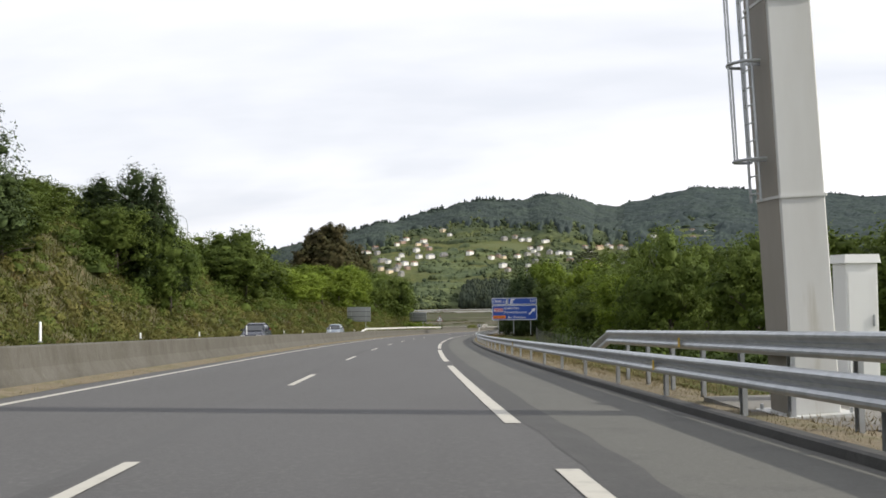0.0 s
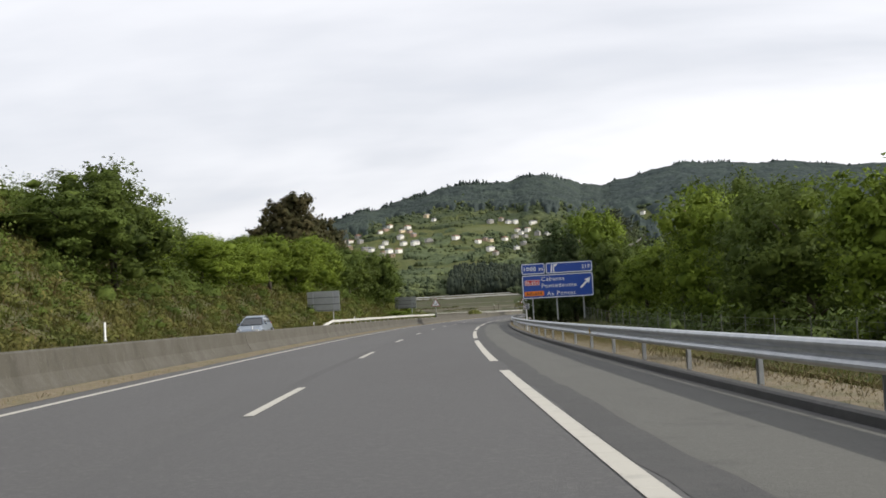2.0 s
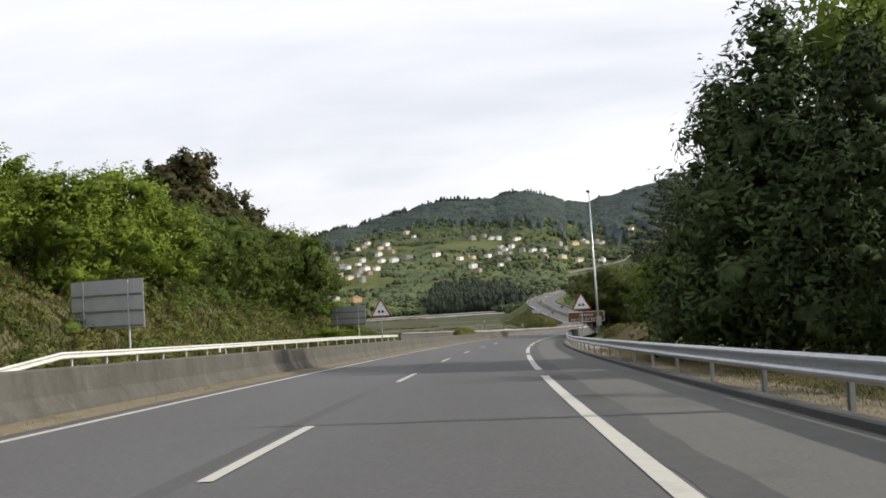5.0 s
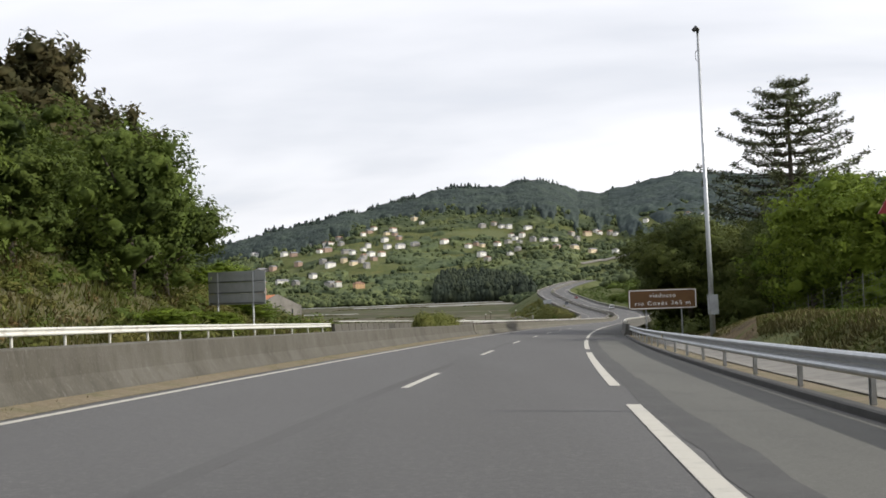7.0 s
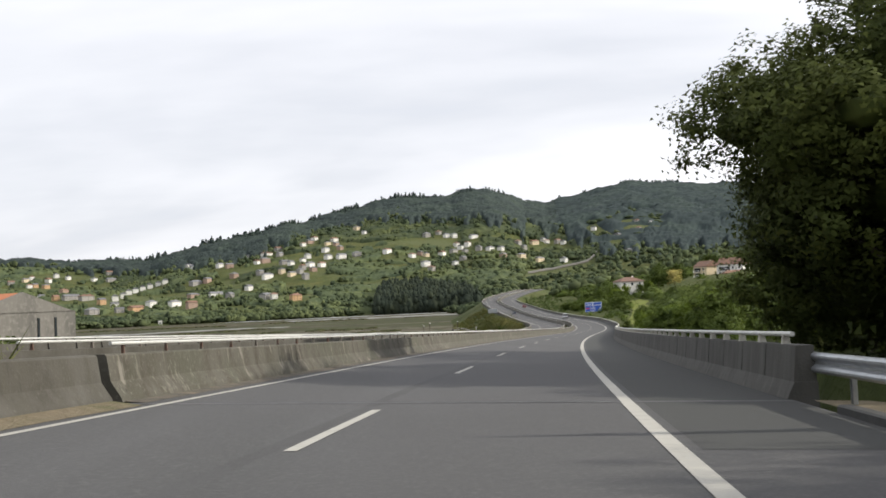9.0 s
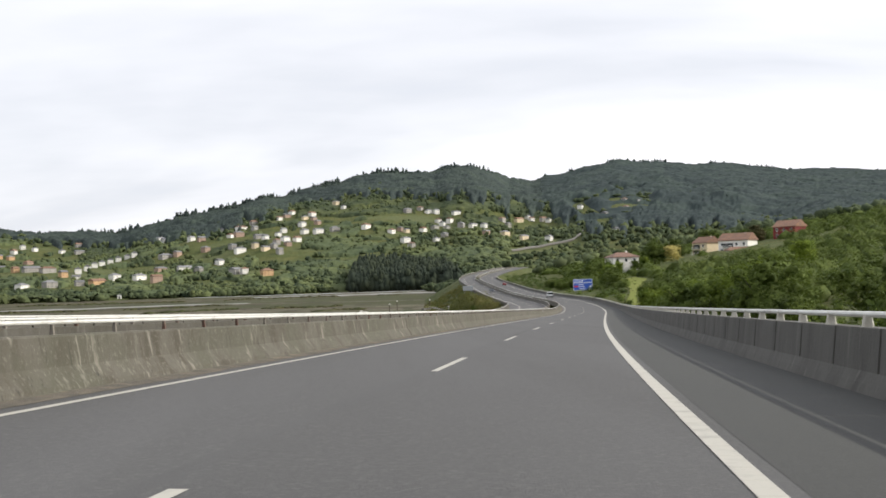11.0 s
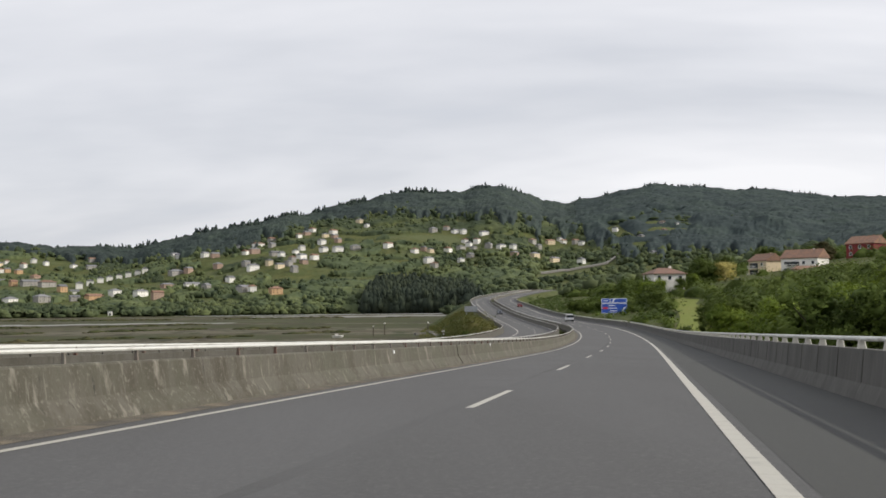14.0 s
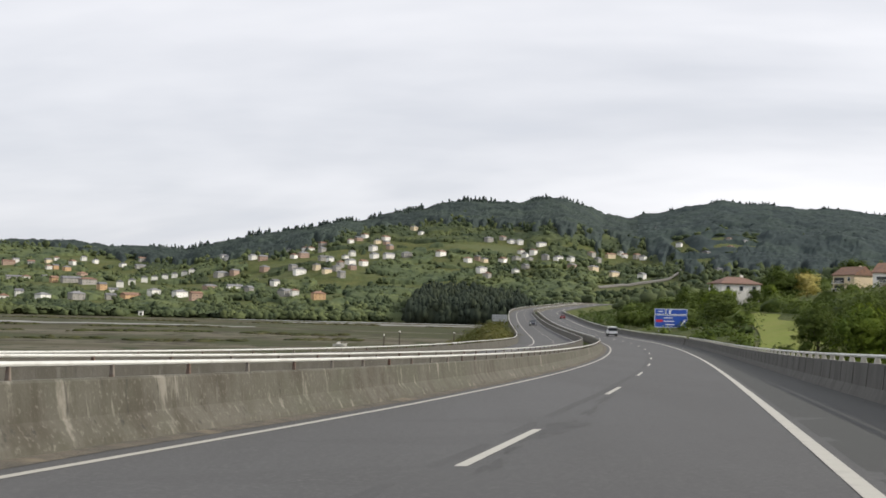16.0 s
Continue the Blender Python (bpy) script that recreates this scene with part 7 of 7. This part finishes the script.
for az0, az1, n, mat, seed in ((-30, 9, 950, PINES, 45), (9, 32, 560, FOREST_HAZE, 55)):
    x, y, u, az = hill_spots(rng, n, az0, az1, 0.975, 1.02)
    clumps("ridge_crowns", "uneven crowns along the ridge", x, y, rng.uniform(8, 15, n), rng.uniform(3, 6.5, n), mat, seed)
x, y, u, az = hill_spots(rng, 1100, -16, 24, 0.985, 1.015)
k = ripple(x, y, 55, 12) + 0.6 * ripple(x, y, 20, 13) > np.where(az > 8, 0.45, 0.05)
clumps("ridge_trees", "tall ragged eucalypts standing along the ridge", x[k], y[k], rng.uniform(12, 21, k.sum()), rng.uniform(2.4, 5.0, k.sum()), PINES, 50, heads=3)
x, y, u, az = hill_spots(rng, 5200, -26, 13, 0.03, 0.74)
k = (u < wood_edge(az, u) + 0.02) & (ripple(x, y, 62, 7) + 0.7 * ripple(x, y, 26, 8) + 0.6 * rng.random(5200) > 0.04)
clumps("hillside_trees", "green trees and hedges between the houses", x[k], y[k], rng.uniform(3.5, 9, k.sum()), rng.uniform(1.8, 4.6, k.sum()), HEDGE, 51, heads=2)
x, y, u, az = hill_spots(rng, 2400, -26, 4, 0.0, 0.05)
k = ripple(x, y, 40, 14) > -0.35
clumps("shore_trees", "belt of green trees along the far shore", x[k], y[k], rng.uniform(3, 9, k.sum()), rng.uniform(2.2, 5.5, k.sum()), HEDGE, 52, heads=2)
n = 2300
gx, gy = rng.uniform(24, 130, n), 1388 + 190 * rng.random(n) ** 1.3
k = gy - 1388 < 190 * np.interp(gx, [24, 34, 60, 100, 130], [0.5, 1.0, 0.9, 0.7, 0.25])
clumps("shore_grove", "dark grove of tall conifers at the water's edge", gx[k], gy[k], rng.uniform(12, 23, k.sum()), rng.uniform(2.8, 5.4, k.sum()), GROVE, 53, heads=3)
n = 4200
gx, gy = 95 + 900 * rng.random(n) ** 1.3, rng.uniform(700, 2000, n)
k = (gy > 1020) & (np.hypot(gx - 205, gy - 760) > 60)
clumps("right_slope_trees", "trees covering the slope behind the houses", gx[k], gy[k], rng.uniform(5, 11, k.sum()), rng.uniform(3, 6, k.sum()), HEDGE, 54, heads=2)
# pale road climbing the hillside
hx = np.linspace(0, 1, 40)
az = np.interp(hx, [0, 0.3, 0.6, 0.85, 0.95, 1], [8.0, 9.3, 10.6, 11.7, 12.15, 12.3])
dd = np.interp(hx, [0, 0.3, 0.6, 0.85, 0.95, 1], [1245, 1315, 1349, 1376, 1432, 1490])
px, py = EYE[0] + dd * np.sin(np.radians(az)), EYE[1] + dd * np.cos(np.radians(az))
pz = ground_z(px, py) + 3.0
v = np.concatenate([np.stack([px, py, pz], 1), np.stack([px, py + 8, pz + 1.2], 1), np.stack([px, py, pz - 2], 1)])
tagged(part("hillside_road", Shape().add(v, [(i, i + 1, 41 + i, 40 + i) for i in range(39)] + [(80 + i, 81 + i, i + 1, i) for i in range(39)]), CHANNEL), "pale concrete road climbing the far hillside", "road", kind="structure")

# water channels, pale strips and the grassy rims of creeks in the mudflat
for i, (name, label, mat, x0, y0, x1, y1, w) in enumerate([
        ("water_1", "pale still water in a tidal channel", WATER, -300, 1318, 120, 1345, 26),
        # The first pale strip is added in place of sky reflected on the water.
        ("pale_strip_1", "pale strip for sky reflected along the far channel", PALE_STRIP, -60, 1215, 112, 1232, 60), ("pale_strip_2", "pale strip in the mudflat", PALE_STRIP, -190, 985, -40, 1010, 34)]):
    t = np.linspace(0, 1, 40)
    cx, cy = x0 + (x1 - x0) * t, y0 + (y1 - y0) * t + 8 * np.sin(t * 9 + i) + 4 * np.sin(t * 23 + 2 * i)
    half = w / 2 * np.sqrt(np.clip(1 - (2 * t - 1) ** 8, 0.02, 1)) * (1 + 0.25 * np.sin(t * 31 + i))
    z = np.full(40, SEA - 0.06 - 0.01 * (i > 0))
    v = np.concatenate([np.stack([cx, cy - half, z], 1), np.stack([cx, cy + half, z], 1)])
    tagged(part(name, Shape().add(v, [(k, k + 1, 41 + k, 40 + k) for k in range(39)]), mat), label, "water" if i < 1 else "silt", kind="structure")
MARSH = material("marsh grass", (0.052, 0.058, 0.024), 0.95, gloss=0.08, layers=[((0.075, 0.070, 0.036), 0.04, 0.45, 0.6, ONE)], island=0.2)
rng = np.random.default_rng(77)
mx, my = [], []
for x0, y0, x1, y1, n, wide in ((-290, 1120, 60, 1165, 700, 9), (-260, 905, -30, 960, 520, 6), (-150, 815, 20, 880, 340, 4), (-90, 720, 30, 800, 200, 3)):
    t = rng.random(n)
    keep = np.sin(t * 17 + y0) + 0.6 * np.sin(t * 41 + x0) > -0.5
    mx.append((x0 + (x1 - x0) * t)[keep])
    my.append((y0 + (y1 - y0) * t + 12 * np.sin(t * 11 + x0) + wide * rng.normal(0, 1, n))[keep])
mx, my = np.concatenate(mx), np.concatenate(my)
clumps("marsh_grass", "low dark marsh grass along the creeks", mx, my, rng.uniform(0.9, 1.6, len(mx)), rng.uniform(1.4, 3.6, len(mx)), MARSH, 56, "grass")
boat = thing("small_boat", pose(29, 748, SEA - 0.05, 0, 0, 10) @ Matrix.Diagonal((0.7, 0.7, 0.7, 1)), "small white boat lying on the mudflat", "boat")
part("hull", Shape().add([(-2.6, -0.8, 0.9), (1.5, -0.9, 0.95), (3.2, 0, 1.15), (1.5, 0.9, 0.95), (-2.6, 0.8, 0.9), (-2.4, -0.45, 0), (1.3, -0.45, 0), (2.4, 0, 0.05), (1.3, 0.45, 0), (-2.4, 0.45, 0)], [(0, 1, 6, 5), (1, 2, 7, 6), (2, 3, 8, 7), (3, 4, 9, 8), (4, 0, 5, 9), (5, 6, 7, 8, 9), (4, 3, 2, 1, 0)]), RENDER_WALL, boat)
part("cabin", Shape().box((1.5, 1.1, 0.8), (-0.3, 0, 1.3), taper=0.85), RENDER_WALL, boat)
for x, y, tall in ((40.5, 757, 3.4), (44.2, 772, 4.2), (60.5, 806, 3.6)):
    g = thing("mooring_post", pose(x, y, SEA - 0.4), "dark wooden mooring post with a pale cap in the mud", "post", "mooring posts")
    part("shaft", Shape().tube([(0, 0, 0), (0.05, 0, tall)], [0.2, 0.17], 7), BARK, g)
    part("cap", Shape().tube([(0.05, 0, tall), (0.05, 0, tall + 0.35)], [0.26, 0.2], 8), RENDER_WALL, g)
# broken slipway and marker post at the foot of the embankment
slip = thing("slipway", pose(0, 0, SEA - 0.1), "pale broken concrete slipway on the mud", "slipway")
for i in range(6):
    q = (61.2 + 0.25 * i, 800 - 12.5 * i)
    part("slab", Shape().box((3.4 - 0.3 * (i % 3), 11.6, 0.5), (q[0] + 0.5 * (i % 2), q[1], 0.12 + 0.1 * (i % 2)), bevel=0.1), CHANNEL, slip)
for x, y, w in ((55.5, 765, 2.4), (57.6, 768, 1.6), (66.0, 792, 2.2)):
    g = thing("concrete_block", pose(x, y, SEA - 0.12, 0, 0, 14 * w), "loose pale concrete block on the mud", "block", "concrete blocks")
    part("body", Shape().box((w, w * 0.7, 0.9), (0, 0, 0.45), bevel=0.12), CHANNEL, g)
g = thing("marker_post", pose(62.2, 726, float(ground_z(62.2, 726)) - 0.3), "white and dark banded marker post by the shore", "post")
for i in range(5):
    part("band", Shape().tube([(0, 0, 0.5 * i), (0, 0, 0.5 * i + 0.5)], 0.24, 10), RENDER_WALL if i % 2 else BARK, g)
part("crosspiece", Shape().box((0.9, 0.12, 0.3), (0, 0, 2.62), bevel=0.03), RENDER_WALL, g)


# ---------------------------------------------------------------- vehicles
TYRE = material("black tyre rubber", (0.02, 0.02, 0.02), 0.8)
LAMP_RED = material("red lamp glass", (0.35, 0.01, 0.01), 0.2)
LAMP_CLEAR = material("clear lamp glass", (0.7, 0.7, 0.68), 0.15)


def car(at, paint, label, van=False):
    g = thing("van" if van else "car", at, label, "van" if van else "car", "vehicles")
    def loft(rows):
        """Rings of (y, half width low, half width high, z low, z high) joined end to end."""
        sh, v = Shape(), []
        for y, a, b, z0, z1 in rows:
            zm = z0 + (z1 - z0) * 0.45
            v += [(-a * 0.93, y, z0), (-a, y, zm), (-b, y, z1 - 0.04), (-b * 0.9, y, z1), (b * 0.9, y, z1), (b, y, z1 - 0.04), (a, y, zm), (a * 0.93, y, z0)]
        k = len(rows)
        return sh.add(v, [(r * 8 + c, r * 8 + (c + 1) % 8, r * 8 + 8 + (c + 1) % 8, r * 8 + 8 + c) for r in range(k - 1) for c in range(8)] + [tuple(range(7, -1, -1)), tuple((k - 1) * 8 + c for c in range(8))])

    if van:
        hull = [(-2.12, 0.80, 0.80, 0.42, 0.98), (-2.0, 0.87, 0.85, 0.3, 1.04), (0.9, 0.88, 0.85, 0.28, 1.06), (1.5, 0.87, 0.80, 0.28, 1.03), (1.95, 0.84, 0.70, 0.3, 0.86), (2.14, 0.72, 0.55, 0.36, 0.68)]
        glassy = [(-2.08, 0.80, 0.74, 1.0, 1.66), (-1.9, 0.82, 0.76, 1.0, 1.76), (0.6, 0.82, 0.74, 1.02, 1.74), (1.42, 0.78, 0.72, 1.0, 1.06)]
        cap = [(-2.1, 0.74, 0.72, 1.62, 1.80), (-1.9, 0.78, 0.75, 1.66, 1.87), (0.3, 0.77, 0.73, 1.68, 1.86), (0.75, 0.74, 0.66, 1.66, 1.74)]
    else:
        hull = [(-2.14, 0.70, 0.64, 0.42, 0.80), (-2.0, 0.83, 0.74, 0.3, 0.95), (-1.3, 0.87, 0.79, 0.25, 0.98), (0.7, 0.87, 0.79, 0.24, 0.95), (1.5, 0.86, 0.74, 0.25, 0.84), (1.98, 0.80, 0.64, 0.28, 0.70), (2.15, 0.62, 0.5, 0.34, 0.58)]
        glassy = [(-1.92, 0.70, 0.66, 0.93, 1.0), (-1.45, 0.74, 0.60, 0.93, 1.32), (-1.0, 0.76, 0.59, 0.93, 1.40), (0.1, 0.76, 0.59, 0.92, 1.38), (1.02, 0.72, 0.64, 0.90, 0.96)]
        cap = [(-1.5, 0.61, 0.58, 1.30, 1.38), (-1.0, 0.62, 0.58, 1.37, 1.46), (-0.2, 0.62, 0.58, 1.38, 1.47), (0.2, 0.61, 0.56, 1.33, 1.39)]
    body = part("body", loft(hull), paint, g, smooth=False)
    part("window_glass", loft(glassy), PANE, body, "dark tinted glass")
    part("roof", loft(cap), paint, body)
    for sg in (-1, 1):
        ys = (0.72, 0.25, -1.6) if not van else (1.2, 0.62, -1.9)
        zt = 1.36 if not van else 1.70
        wt, wb = (0.60, 0.765) if not van else (0.75, 0.83)
        part("pillar", Shape().tube([(sg * wb, ys[0] + 0.05, 0.95 if not van else 1.04), (sg * wt, ys[1] - 0.15, zt)], 0.035, 6), paint, body)
        part("pillar", Shape().tube([(sg * wb, -0.45, 0.95 if not van else 1.04), (sg * wt, -0.45, zt)], 0.04, 6), paint, body)
        part("pillar", Shape().tube([(sg * (wb - 0.02), ys[2], 0.97 if not van else 1.04), (sg * wt, ys[2] + 0.3, zt - 0.03)], 0.05, 6), paint, body)
        part("mirror", Shape().box((0.16, 0.08, 0.12), (sg * 0.92, 0.62, 0.98), bevel=0.02), paint, body)
        part("headlight", Shape().box((0.32, 0.10, 0.14), (sg * 0.55, 2.04, 0.60), bevel=0.02), LAMP_CLEAR, body)
        part("rear_light", Shape().box((0.17, 0.08, 0.30), (sg * 0.66, -2.08, 0.84), bevel=0.02), LAMP_RED, body)
    if van:
        part("tailgate", Shape().box((1.35, 0.05, 0.5), (0, -2.11, 0.76), bevel=0.02), paint, body)
    part("plate_bar", Shape().box((0.5, 0.03, 0.11), (0, -2.14, 0.62)), SIGN_WHITE, body)
    part("bumper", Shape().box((1.7, 0.12, 0.22), (0, -2.12, 0.42), bevel=0.03), TYRE if van else paint, body)
    for sx in (-0.8, 0.8):
        for sy in (-1.3, 1.35):
            wheel = part("wheel", Shape().tube([(sx - 0.1, sy, 0.31), (sx + 0.1, sy, 0.31)], 0.31, 16), TYRE, g)
            part("hub", Shape().tube([(sx - 0.112, sy, 0.31), (sx + 0.112, sy, 0.31)], 0.19, 10), STEEL, wheel)


W_PAINT = material("white car paint", (0.72, 0.73, 0.74), 0.3)
S_PAINT = material("silver blue car paint", (0.22, 0.26, 0.31), 0.3, 0.4)
K_PAINT = material("dark blue car paint", (0.025, 0.03, 0.045), 0.25, 0.3)
R_PAINT = material("dark red car paint", (0.22, 0.02, 0.02), 0.3)
car(at_road(668, 1.9, 0.01), W_PAINT, "small white van driving ahead in the lane", True)
car(at_road(826, 1.9, 0.01), R_PAINT, "dark red car far ahead on the road")
car(at_road(745, -10.2, 0.01, 180), K_PAINT, "dark car on the opposite carriageway")
car(at_road(71, -10.2, 0.01, 180), K_PAINT, "dark blue car on the opposite carriageway")
car(at_road(121, -11, 0.01, 180), S_PAINT, "silver blue car on the opposite carriageway")

# pale plates fixed to the face of the median barrier
for q_s, q_z in ((435.3, 0.65), (455.3, 0.72)):
    g = thing("barrier_plate", at_road(q_s, -4.555, q_z), "small pale plate fixed to the concrete barrier", "plate", "barrier plates")
    part("sheet", Shape().box((0.025, 0.12, 0.09), (0, 0, 0), bevel=0.006), SIGN_WHITE, g)
    part("backing", Shape().box((0.02, 0.15, 0.11), (-0.02, 0, 0), bevel=0.004), GREY_POST, g)

# small white markers on the median barrier
for i, s in enumerate([14, 22, 30, 40, 52, 60, 75, 92, 108, 126, 148, 168]):
    g = thing("delineator", at_road(s, -4.7 + float(wall_line(s)), 0.82), "small white reflector post on the barrier", "reflector", "barrier reflectors")
    part("blade", Shape().box((0.03, 0.09, 0.16 if i % 3 else 0.42), (0, 0, 0.08 if i % 3 else 0.21), bevel=0.008), SIGN_WHITE, g)
    part("foot", Shape().box((0.06, 0.11, 0.02), (0, 0, 0.01)), GREY_POST, g)
